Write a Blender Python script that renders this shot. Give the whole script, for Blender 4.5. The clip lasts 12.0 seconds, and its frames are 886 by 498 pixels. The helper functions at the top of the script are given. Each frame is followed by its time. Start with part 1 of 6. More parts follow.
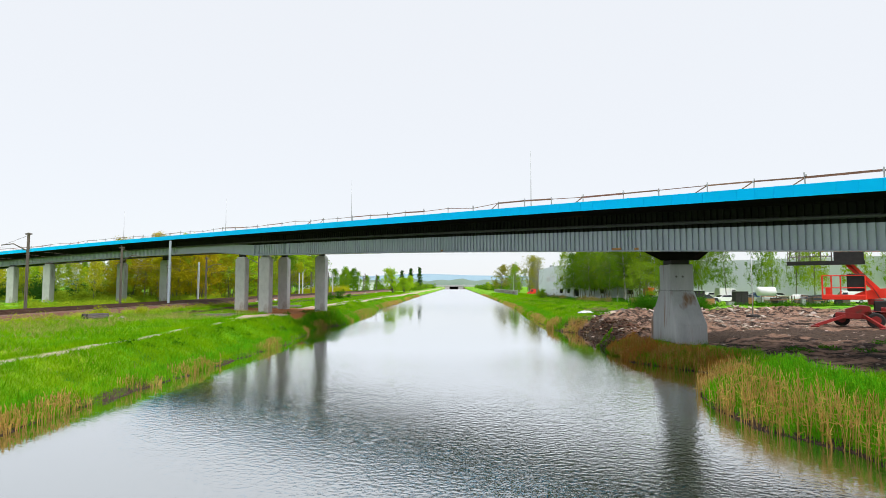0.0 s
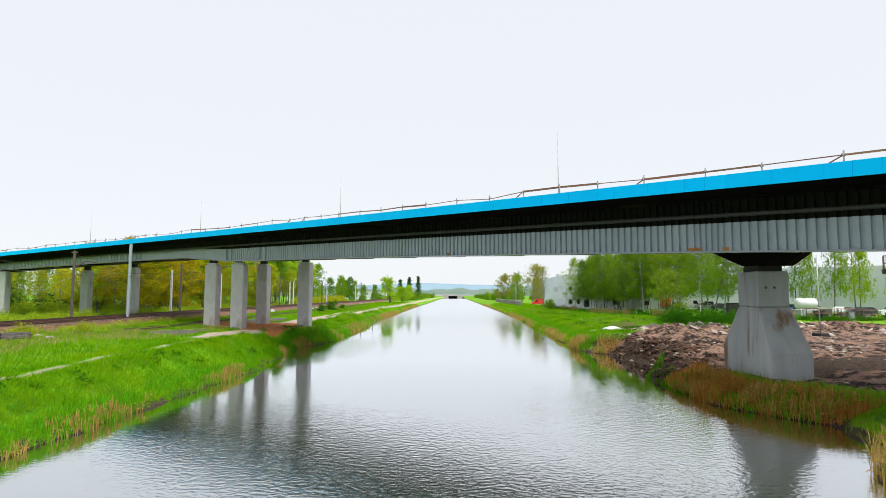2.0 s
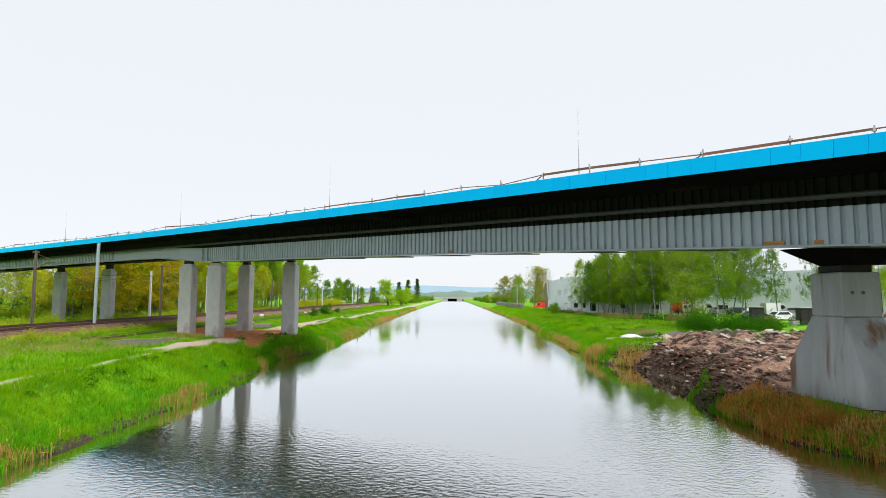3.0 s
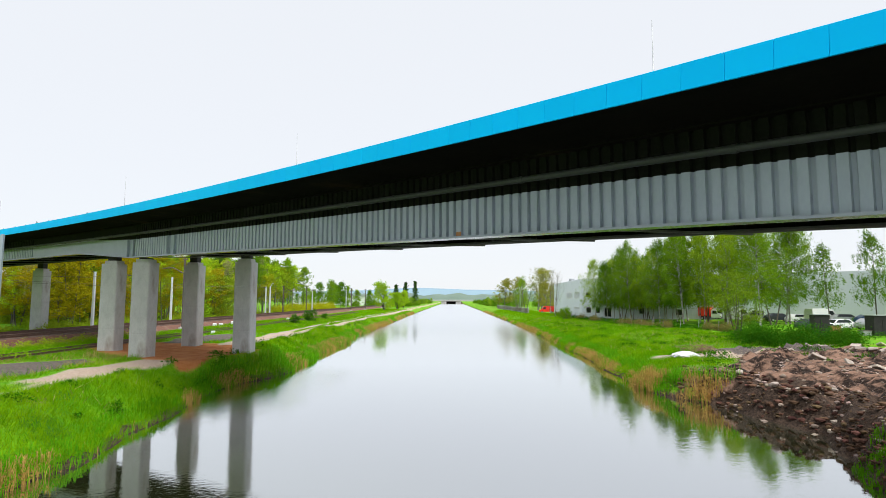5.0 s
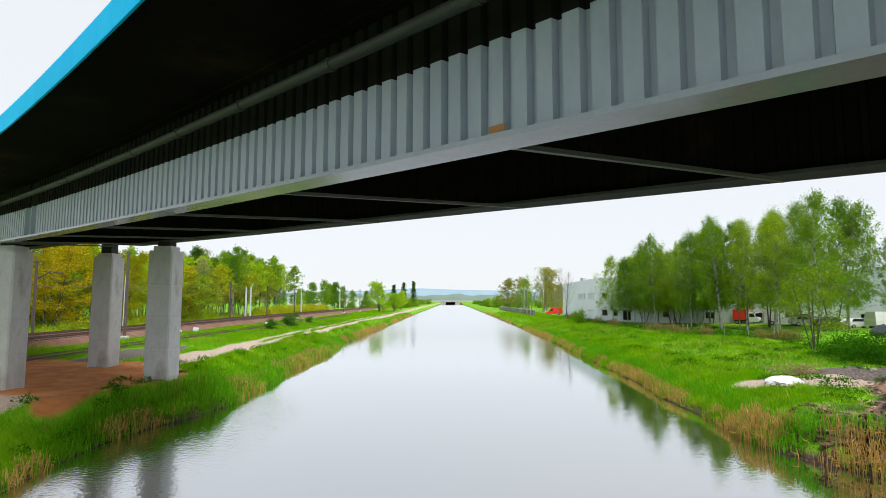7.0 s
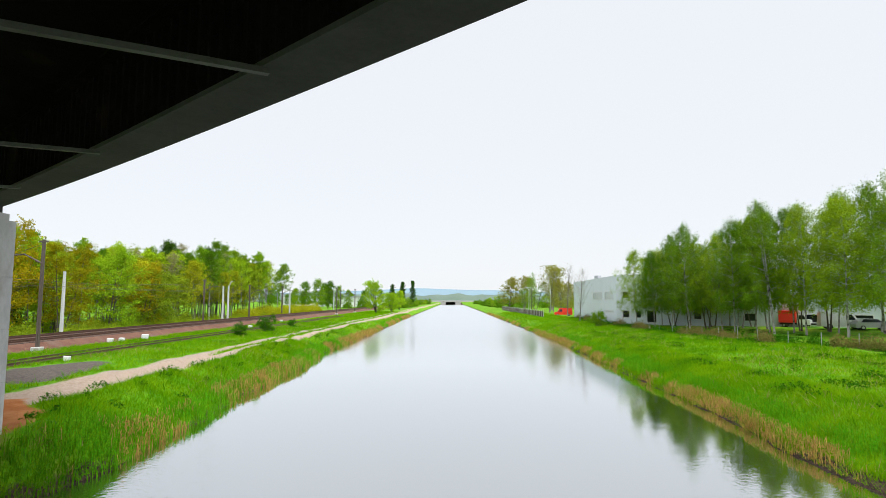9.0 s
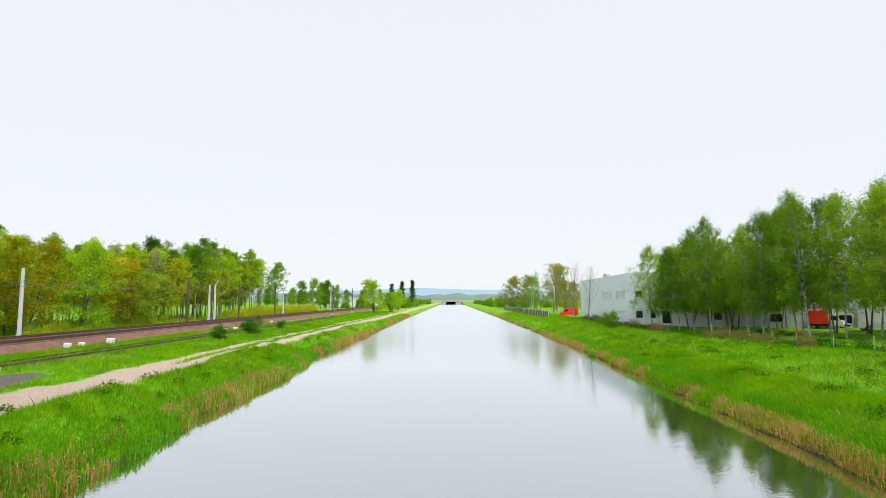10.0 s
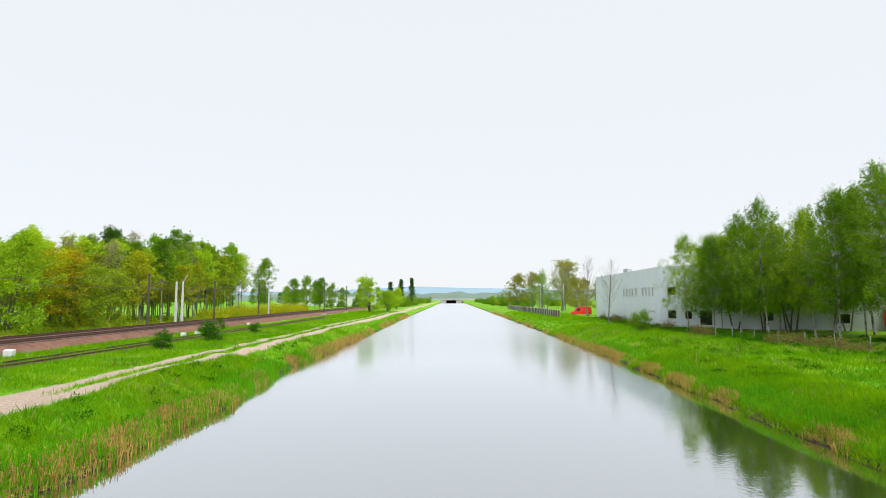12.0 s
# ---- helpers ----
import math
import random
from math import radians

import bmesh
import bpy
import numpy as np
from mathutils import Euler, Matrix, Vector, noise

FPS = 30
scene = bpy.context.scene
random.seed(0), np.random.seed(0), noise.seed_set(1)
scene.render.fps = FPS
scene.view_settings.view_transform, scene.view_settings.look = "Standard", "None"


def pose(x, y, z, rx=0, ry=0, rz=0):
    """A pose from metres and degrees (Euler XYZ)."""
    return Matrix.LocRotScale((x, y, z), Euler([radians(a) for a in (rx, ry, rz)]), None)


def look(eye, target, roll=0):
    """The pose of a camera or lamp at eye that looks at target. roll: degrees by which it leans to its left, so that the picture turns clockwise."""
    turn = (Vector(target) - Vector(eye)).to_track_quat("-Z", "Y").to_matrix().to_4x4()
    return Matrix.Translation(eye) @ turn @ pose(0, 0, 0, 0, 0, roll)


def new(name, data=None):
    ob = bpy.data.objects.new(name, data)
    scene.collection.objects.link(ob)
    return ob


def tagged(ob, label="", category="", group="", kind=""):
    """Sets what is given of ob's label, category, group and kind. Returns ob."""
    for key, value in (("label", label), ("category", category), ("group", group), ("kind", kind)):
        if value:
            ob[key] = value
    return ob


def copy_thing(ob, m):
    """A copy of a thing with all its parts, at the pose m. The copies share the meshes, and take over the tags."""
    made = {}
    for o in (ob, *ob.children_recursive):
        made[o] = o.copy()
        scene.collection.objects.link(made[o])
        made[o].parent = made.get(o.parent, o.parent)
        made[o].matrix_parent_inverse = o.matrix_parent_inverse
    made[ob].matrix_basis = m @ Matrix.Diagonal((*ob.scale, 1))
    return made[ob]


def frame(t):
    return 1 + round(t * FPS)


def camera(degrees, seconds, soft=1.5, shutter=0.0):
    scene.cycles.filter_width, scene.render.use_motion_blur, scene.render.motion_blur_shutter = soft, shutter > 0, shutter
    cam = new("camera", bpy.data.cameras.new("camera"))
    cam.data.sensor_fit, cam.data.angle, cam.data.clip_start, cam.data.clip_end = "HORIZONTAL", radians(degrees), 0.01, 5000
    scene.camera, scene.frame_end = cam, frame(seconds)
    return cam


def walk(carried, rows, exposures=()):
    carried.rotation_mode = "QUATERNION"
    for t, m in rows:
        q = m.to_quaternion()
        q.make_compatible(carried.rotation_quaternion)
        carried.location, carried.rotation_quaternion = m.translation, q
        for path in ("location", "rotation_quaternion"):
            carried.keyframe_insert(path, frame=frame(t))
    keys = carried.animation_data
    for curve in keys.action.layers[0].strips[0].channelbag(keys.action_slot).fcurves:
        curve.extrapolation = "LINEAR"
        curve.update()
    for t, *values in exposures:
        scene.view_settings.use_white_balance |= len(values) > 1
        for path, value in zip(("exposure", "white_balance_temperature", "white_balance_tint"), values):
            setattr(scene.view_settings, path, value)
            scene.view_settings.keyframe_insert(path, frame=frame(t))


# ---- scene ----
cam = camera(77.0, 12.0, soft=0.8)
PATH = [
    (0, (0.438, -12.671, 5.293), (0.200, -2.695, 5.948), 0.02),
    (0.5, (0.174, -10.511, 5.326), (-0.058, -0.539, 6.034), 0.05),
    (1, (-0.052, -8.020, 5.380), (-0.278, 1.950, 6.132), 0.07),
    (1.5, (-0.246, -5.274, 5.449), (-0.464, 4.693, 6.238), 0.09),
    (2, (-0.413, -2.338, 5.529), (-0.624, 7.626, 6.348), 0.11),
    (2.5, (-0.558, 0.745, 5.616), (-0.761, 10.707, 6.460), 0.12),
    (3, (-0.684, 3.917, 5.706), (-0.880, 13.877, 6.570), 0.13),
    (3.5, (-0.796, 7.118, 5.797), (-0.985, 17.077, 6.677), 0.13),
    (4, (-0.898, 10.370, 5.885), (-1.079, 20.329, 6.777), 0.13),
    (4.5, (-0.992, 13.634, 5.969), (-1.167, 23.592, 6.869), 0.13),
    (5, (-1.081, 16.975, 6.045), (-1.251, 26.932, 6.953), 0.13),
    (5.5, (-1.168, 20.040, 6.113), (-1.333, 29.997, 7.025), 0.12),
    (6, (-1.256, 23.340, 6.172), (-1.416, 33.297, 7.087), 0.11),
    (6.5, (-1.345, 26.562, 6.220), (-1.502, 36.519, 7.137), 0.10),
    (7, (-1.437, 29.974, 6.258), (-1.591, 39.931, 7.176), 0.08),
    (7.5, (-1.533, 33.094, 6.285), (-1.685, 43.051, 7.203), 0.06),
    (8, (-1.634, 36.302, 6.302), (-1.784, 46.258, 7.220), 0.04),
    (8.5, (-1.740, 39.533, 6.310), (-1.889, 49.490, 7.227), 0.02),
    (9, (-1.850, 42.775, 6.310), (-1.999, 52.732, 7.225), -0.01),
    (9.5, (-1.965, 46.030, 6.303), (-2.113, 55.987, 7.217), -0.03),
    (10, (-2.082, 49.296, 6.293), (-2.231, 59.253, 7.203), -0.06),
    (10.5, (-2.202, 52.567, 6.280), (-2.352, 62.525, 7.187), -0.09),
    (11, (-2.323, 55.834, 6.269), (-2.472, 65.792, 7.170), -0.13),
    (11.5, (-2.441, 59.080, 6.262), (-2.591, 69.039, 7.156), -0.16),
    (12, (-2.556, 62.282, 6.263), (-2.705, 72.241, 7.148), -0.20),
]
walk(cam, [(t, look(eye, target, roll)) for t, eye, target, roll in PATH])

# ---- world, sun, exposure ----
scene.view_settings.exposure = 0.0
world = bpy.data.worlds.new("overcast")
scene.world = world
world.use_nodes = True
wn = world.node_tree
wn.nodes.clear()
w_out = wn.nodes.new("ShaderNodeOutputWorld")
w_bg = wn.nodes.new("ShaderNodeBackground")
w_sky = wn.nodes.new("ShaderNodeTexSky")
w_sky.sky_type = "NISHITA"
w_sky.sun_disc = False
w_sky.sun_elevation = radians(60)
w_sky.sun_rotation = radians(141)
w_mix = wn.nodes.new("ShaderNodeMix")
w_mix.data_type = "RGBA"
w_mix.inputs["Factor"].default_value = 0.985      # a closed cloud cover over the clear sky
w_mix.inputs["B"].default_value = (0.86, 0.885, 0.925, 1)
wn.links.new(w_sky.outputs["Color"], w_mix.inputs["A"])
wn.links.new(w_mix.outputs["Result"], w_bg.inputs["Color"])
w_bg.inputs["Strength"].default_value = 0.985
wn.links.new(w_bg.outputs["Background"], w_out.inputs["Surface"])
sun = new("sun", bpy.data.lights.new("sun", "SUN"))
sun.data.energy = 4.5
sun.data.angle = radians(38)
sun.data.color = (1.0, 0.985, 0.96)
sun.matrix_world = look((24, -30, 64), (0, 0, 0))

# ---- materials ----
MATS = {}


def material(name, c1, c2, rough=0.8, scale=3.0, fine=40.0, bump=0.3, metal=0.0, vary=0.0, island=False, stretch=(1, 1, 1), c3=None, c3_scale=0.4, c3_at=0.58, dist=0.02, spec=0.5, translucent=0.0, each=0.0):
    """Two scales of colour variation, stains of a third colour, relief; vary: change of value from piece to piece."""
    m = bpy.data.materials.new(name)
    m.use_nodes = True
    nt = m.node_tree
    nt.nodes.clear()
    N, L = nt.nodes.new, nt.links.new
    out, bs = N("ShaderNodeOutputMaterial"), N("ShaderNodeBsdfPrincipled")
    bs.inputs["Roughness"].default_value = rough
    bs.inputs["Metallic"].default_value = metal
    bs.inputs["Specular IOR Level"].default_value = spec
    tc, mp = N("ShaderNodeTexCoord"), N("ShaderNodeMapping")
    mp.inputs["Scale"].default_value = stretch
    L(tc.outputs["Object"], mp.inputs["Vector"])
    n1, n2 = N("ShaderNodeTexNoise"), N("ShaderNodeTexNoise")
    for n, s in ((n1, scale), (n2, fine)):
        n.inputs["Scale"].default_value = s
        n.inputs["Detail"].default_value = 5
        n.inputs["Roughness"].default_value = 0.65
        L(mp.outputs["Vector"], n.inputs["Vector"])
    add = N("ShaderNodeMath")
    add.operation = "MULTIPLY_ADD"
    L(n1.outputs["Fac"], add.inputs[0])
    add.inputs[1].default_value = 0.65
    sc = N("ShaderNodeMath")
    sc.operation = "MULTIPLY"
    sc.inputs[1].default_value = 0.35
    L(n2.outputs["Fac"], sc.inputs[0])
    L(sc.outputs[0], add.inputs[2])
    rng = N("ShaderNodeMapRange")
    rng.inputs["From Min"].default_value = 0.32
    rng.inputs["From Max"].default_value = 0.68
    L(add.outputs[0], rng.inputs["Value"])
    mix = N("ShaderNodeMix")
    mix.data_type = "RGBA"
    mix.inputs["A"].default_value = (*c1, 1)
    mix.inputs["B"].default_value = (*c2, 1)
    L(rng.outputs["Result"], mix.inputs["Factor"])
    col = mix.outputs["Result"]
    if c3:
        n3, r3, m3 = N("ShaderNodeTexNoise"), N("ShaderNodeMapRange"), N("ShaderNodeMix")
        n3.inputs["Scale"].default_value = c3_scale
        n3.inputs["Detail"].default_value = 6
        L(mp.outputs["Vector"], n3.inputs["Vector"])
        r3.inputs["From Min"].default_value = c3_at
        r3.inputs["From Max"].default_value = c3_at + 0.12
        L(n3.outputs["Fac"], r3.inputs["Value"])
        m3.data_type = "RGBA"
        L(r3.outputs["Result"], m3.inputs["Factor"])
        L(col, m3.inputs["A"])
        m3.inputs["B"].default_value = (*c3, 1)
        col = m3.outputs["Result"]
    if vary:
        if island:
            src = N("ShaderNodeNewGeometry").outputs["Random Per Island"]
        else:
            src = N("ShaderNodeObjectInfo").outputs["Random"]
        hs, vr = N("ShaderNodeHueSaturation"), N("ShaderNodeMapRange")
        vr.inputs["To Min"].default_value = 1 - vary
        vr.inputs["To Max"].default_value = 1 + vary
        L(src, vr.inputs["Value"])
        L(vr.outputs["Result"], hs.inputs["Value"])
        L(col, hs.inputs["Color"])
        hr = N("ShaderNodeMapRange")
        hr.inputs["To Min"].default_value = 0.5 - vary * 0.06
        hr.inputs["To Max"].default_value = 0.5 + vary * 0.06
        fr = N("ShaderNodeMath")
        fr.operation = "FRACT"
        ml = N("ShaderNodeMath")
        ml.operation = "MULTIPLY"
        ml.inputs[1].default_value = 17.3
        L(src, ml.inputs[0])
        L(ml.outputs[0], fr.inputs[0])
        L(fr.outputs[0], hr.inputs["Value"])
        L(hr.outputs["Result"], hs.inputs["Hue"])
        col = hs.outputs["Color"]
    if each:
        src = N("ShaderNodeObjectInfo").outputs["Random"]
        hs, vr, hr = N("ShaderNodeHueSaturation"), N("ShaderNodeMapRange"), N("ShaderNodeMapRange")
        vr.inputs["To Min"].default_value, vr.inputs["To Max"].default_value = 1 - each, 1 + each
        hr.inputs["To Min"].default_value, hr.inputs["To Max"].default_value = 0.5 + each * 0.07, 0.5 - each * 0.05
        L(src, vr.inputs["Value"])
        L(src, hr.inputs["Value"])
        L(vr.outputs["Result"], hs.inputs["Value"])
        L(hr.outputs["Result"], hs.inputs["Hue"])
        L(col, hs.inputs["Color"])
        col = hs.outputs["Color"]
    L(col, bs.inputs["Base Color"])
    if bump:
        bp = N("ShaderNodeBump")
        bp.inputs["Strength"].default_value = bump
        bp.inputs["Distance"].default_value = dist
        L(add.outputs[0], bp.inputs["Height"])
        L(bp.outputs["Normal"], bs.inputs["Normal"])
    if translucent:
        tr, mx = N("ShaderNodeBsdfTranslucent"), N("ShaderNodeMixShader")
        L(col, tr.inputs["Color"])
        mx.inputs["Fac"].default_value = translucent
        L(bs.outputs[0], mx.inputs[1])
        L(tr.outputs[0], mx.inputs[2])
        L(mx.outputs[0], out.inputs["Surface"])
    else:
        L(bs.outputs[0], out.inputs["Surface"])
    MATS[name] = m
    return m


M_CONC = material("concrete", (0.36, 0.36, 0.355), (0.55, 0.55, 0.54), 0.85, 0.9, 14, 0.3, vary=0.06, stretch=(1, 1, 0.5), c3=(0.30, 0.27, 0.24), c3_scale=0.9, c3_at=0.56)
M_CONC_PIER = material("stained_concrete", (0.318, 0.335, 0.344), (0.464, 0.482, 0.490), 0.85, 1.1, 16, 0.3, stretch=(1.376, 1.376, 0.215), c3=(0.215, 0.133, 0.082), c3_scale=0.8, c3_at=0.55)
M_STEEL = material("grey_painted_steel", (0.25, 0.30, 0.345), (0.33, 0.385, 0.435), 0.38, 0.5, 9, 0.05, stretch=(1, 1, 0.4))
M_FLANGE = material("grey_flange_steel", (0.20, 0.24, 0.27), (0.28, 0.32, 0.36), 0.16, 0.6, 12, 0.05)
# dark colour for the part of the web shaded by the deck
M_UPPER_SHADE = material("upper_web_shade", (0.005, 0.006, 0.004), (0.012, 0.014, 0.009), 0.8, 0.8, 12, 0.1, spec=0.1)
M_RUST = material("rusty_primer", (0.30, 0.13, 0.04), (0.42, 0.22, 0.08), 0.8, 3, 30, 0.2)
# near black carries the shade under the deck, not the concrete's own tone
M_UNDER_SHADE = material("underside_shade", (0.006, 0.006, 0.005), (0.014, 0.013, 0.010), 0.9, 0.4, 7, 0.3, stretch=(1, 1, 1), c3=(0.03, 0.020, 0.012), c3_at=0.62, spec=0.02)
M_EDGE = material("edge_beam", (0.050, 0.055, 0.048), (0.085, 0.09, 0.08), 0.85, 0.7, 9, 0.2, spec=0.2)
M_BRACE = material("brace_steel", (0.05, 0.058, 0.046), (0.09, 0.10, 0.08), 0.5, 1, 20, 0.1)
M_PIPE = material("drain_pipe", (0.020, 0.025, 0.020), (0.036, 0.043, 0.035), 0.6, 1, 20, 0.1)
M_BLUE = material("blue_fascia", (0.0, 0.50, 1.0), (0.0, 0.54, 1.0), 0.6, 0.6, 20, 0.04, vary=0.03, spec=0.05)
M_ASPHALT = material("asphalt", (0.045, 0.045, 0.047), (0.07, 0.07, 0.07), 0.9, 2, 80, 0.3)
M_TIMBER = material("weathered_timber", (0.20, 0.10, 0.06), (0.34, 0.19, 0.12), 0.85, 2, 30, 0.3, vary=0.25, stretch=(1, 1, 6))
M_HOLE = material("formwork_hole", (0.10, 0.10, 0.10), (0.15, 0.15, 0.14), 0.9, 3, 30, 0.1)
M_GALV = material("galvanised_steel", (0.327, 0.344, 0.353), (0.430, 0.447, 0.456), 0.5, 2, 25, 0.05, metal=0.4)
M_RAILSTEEL = material("rail_steel", (0.06, 0.033, 0.024), (0.14, 0.07, 0.045), 0.6, 2, 30, 0.1, metal=0.2)
M_SLEEPER = material("sleeper", (0.086, 0.060, 0.050), (0.163, 0.120, 0.099), 0.9, 2, 30, 0.3, vary=0.2)
M_BALLAST = material("ballast", (0.094, 0.035, 0.022), (0.208, 0.104, 0.067), 0.95, 0.9, 9, 1.0, c3=(0.161, 0.114, 0.087), c3_scale=0.3, dist=0.06)
M_MAST = material("mast_steel", (0.075, 0.06, 0.05), (0.12, 0.095, 0.08), 0.7, 2, 30, 0.15)
M_POST = material("pale_concrete_post", (0.473, 0.490, 0.499), (0.585, 0.602, 0.611), 0.8, 1, 20, 0.1)
M_WHITE = material("white_paint", (0.602, 0.611, 0.619), (0.705, 0.705, 0.705), 0.55, 1.5, 20, 0.05)
M_WALL = material("warehouse_cladding", (0.66, 0.70, 0.78), (0.74, 0.78, 0.85), 0.5, 0.15, 4, 0.03, stretch=(1, 1, 0.3))
M_FRAME = material("white_frame", (0.72, 0.73, 0.74), (0.8, 0.8, 0.8), 0.5, 2, 20, 0.02)
M_GLASS = material("dark_glass", (0.012, 0.015, 0.018), (0.02, 0.024, 0.028), 0.08, 1, 5, 0.0)
M_RED = material("red_paint", (0.88, 0.026, 0.012), (0.95, 0.045, 0.020), 0.35, 1, 14, 0.03)
M_DKRED = material("dark_red_paint", (0.216, 0.013, 0.012), (0.300, 0.021, 0.018), 0.4, 1, 14, 0.05, c3=(0.096, 0.042, 0.030), c3_scale=1.5)
M_BLACK = material("black_rubber", (0.012, 0.012, 0.012), (0.03, 0.028, 0.026), 0.85, 3, 30, 0.2)
M_CARS = [material("car_white", (0.72, 0.73, 0.74), (0.78, 0.78, 0.78), 0.25, 1, 10, 0.0),
          material("car_silver", (0.40, 0.42, 0.44), (0.46, 0.47, 0.49), 0.25, 1, 10, 0.0, metal=0.4),
          material("car_dark", (0.03, 0.035, 0.045), (0.04, 0.045, 0.055), 0.2, 1, 10, 0.0),
          material("car_blue", (0.03, 0.07, 0.18), (0.04, 0.09, 0.2), 0.2, 1, 10, 0.0)]
M_BIRCH = material("birch_bark", (0.20, 0.19, 0.17), (0.50, 0.48, 0.44), 0.8, 6, 30, 0.2, c3=(0.035, 0.03, 0.028), c3_scale=1.6, c3_at=0.50, stretch=(1, 1, 1.5))
M_BARK = material("bark", (0.055, 0.045, 0.035), (0.12, 0.10, 0.08), 0.95, 5, 30, 0.6)
M_TWIG_BROWN = material("brown_twig", (0.16, 0.09, 0.055), (0.27, 0.17, 0.11), 0.95, 5, 30, 0.2)
M_TWIG = material("grey_twig", (0.13, 0.115, 0.10), (0.20, 0.18, 0.16), 0.95, 5, 30, 0.2)


def leafy(name, c1, c2, vary=0.35, tr=0.4, each=0.0):
    return material(name, c1, c2, 0.7, 0.35, 3, 0.0, vary=vary, island=True, spec=0.03, translucent=tr, each=each)


M_LEAF_BIRCH = leafy("birch_leaves", (0.168, 0.300, 0.009), (0.268, 0.412, 0.021), 0.22, 0.34, 0.30)
M_LEAF_BIRCH2 = leafy("dark_birch_leaves", (0.130, 0.258, 0.008), (0.206, 0.352, 0.016), 0.22, 0.34, 0.30)
M_LEAF_YELLOW = leafy("budding_yellow_leaves", (0.346, 0.383, 0.011), (0.461, 0.477, 0.018), 0.22, 0.34, 0.30)
M_LEAF_ORANGE = leafy("orange_budding_leaves", (0.320, 0.271, 0.005), (0.409, 0.339, 0.009), 0.22, 0.34, 0.30)
M_LEAF_LIME = leafy("lime_leaves", (0.248, 0.413, 0.011), (0.349, 0.528, 0.019), 0.22, 0.34, 0.30)
M_LEAF_MOSS = leafy("moss_green_leaves", (0.192, 0.283, 0.013), (0.288, 0.389, 0.020), 0.22, 0.34, 0.30)
M_LEAF_DARK = leafy("dark_leaves", (0.038, 0.104, 0.012), (0.074, 0.157, 0.018), 0.22, 0.34, 0.30)
M_LEAF_BROWN = leafy("brown_buds", (0.273, 0.261, 0.101), (0.364, 0.348, 0.151))
M_LEAF_OCHRE = leafy("ochre_buds", (0.273, 0.264, 0.034), (0.364, 0.365, 0.061), 0.3, 0.45)
M_LEAF_BUSH = leafy("bush_leaves", (0.026, 0.120, 0.003), (0.056, 0.180, 0.006), 0.45)
M_LEAF_BRAMBLE = leafy("bramble", (0.246, 0.164, 0.067), (0.237, 0.261, 0.059))
M_GRASS = leafy("grass_blades", (0.072, 0.276, 0.002), (0.268, 0.449, 0.004), 0.2, 0.5)
M_TUSSOCK = leafy("tussock_grass", (0.052, 0.202, 0.003), (0.119, 0.302, 0.004), 0.2, 0.45)
M_GRASS_DRY = leafy("dry_grass", (0.338, 0.261, 0.079), (0.444, 0.365, 0.144), 0.3, 0.4)
M_REED = leafy("dry_reeds", (0.387, 0.230, 0.054), (0.564, 0.388, 0.122), 0.3, 0.4)
M_CHAR = material("charred_bark", (0.018, 0.015, 0.013), (0.10, 0.085, 0.075), 0.9, 3, 25, 0.5, vary=0.4)
M_REED_RUST = leafy("rust_reeds", (0.374, 0.156, 0.028), (0.503, 0.280, 0.063), 0.3, 0.4)
M_REED_GREEN = leafy("green_reeds", (0.079, 0.325, 0.005), (0.175, 0.450, 0.013), 0.3, 0.45)
M_HILL = material("far_hill", (0.20, 0.30, 0.37), (0.24, 0.34, 0.41), 1.0, 0.002, 0.02, 0.0)
M_HILL2 = material("nearer_hill", (0.10, 0.155, 0.12), (0.15, 0.205, 0.16), 1.0, 0.01, 0.06, 0.0)
M_ROCK = material("rubble", (0.258, 0.206, 0.163), (0.473, 0.413, 0.361), 0.9, 2, 20, 0.5, vary=0.35)
M_ROCK_J = material("rubble_bits", (0.12, 0.075, 0.052), (0.46, 0.37, 0.31), 0.9, 2, 20, 0.5, vary=0.5, island=True)
M_CLOD = material("earth_clods", (0.020, 0.011, 0.007), (0.17, 0.095, 0.062), 0.95, 1.5, 14, 0.6, vary=0.55, island=True, spec=0.1)
M_TARP = material("pale_sheet", (0.516, 0.525, 0.533), (0.636, 0.636, 0.636), 0.5, 3, 20, 0.3)


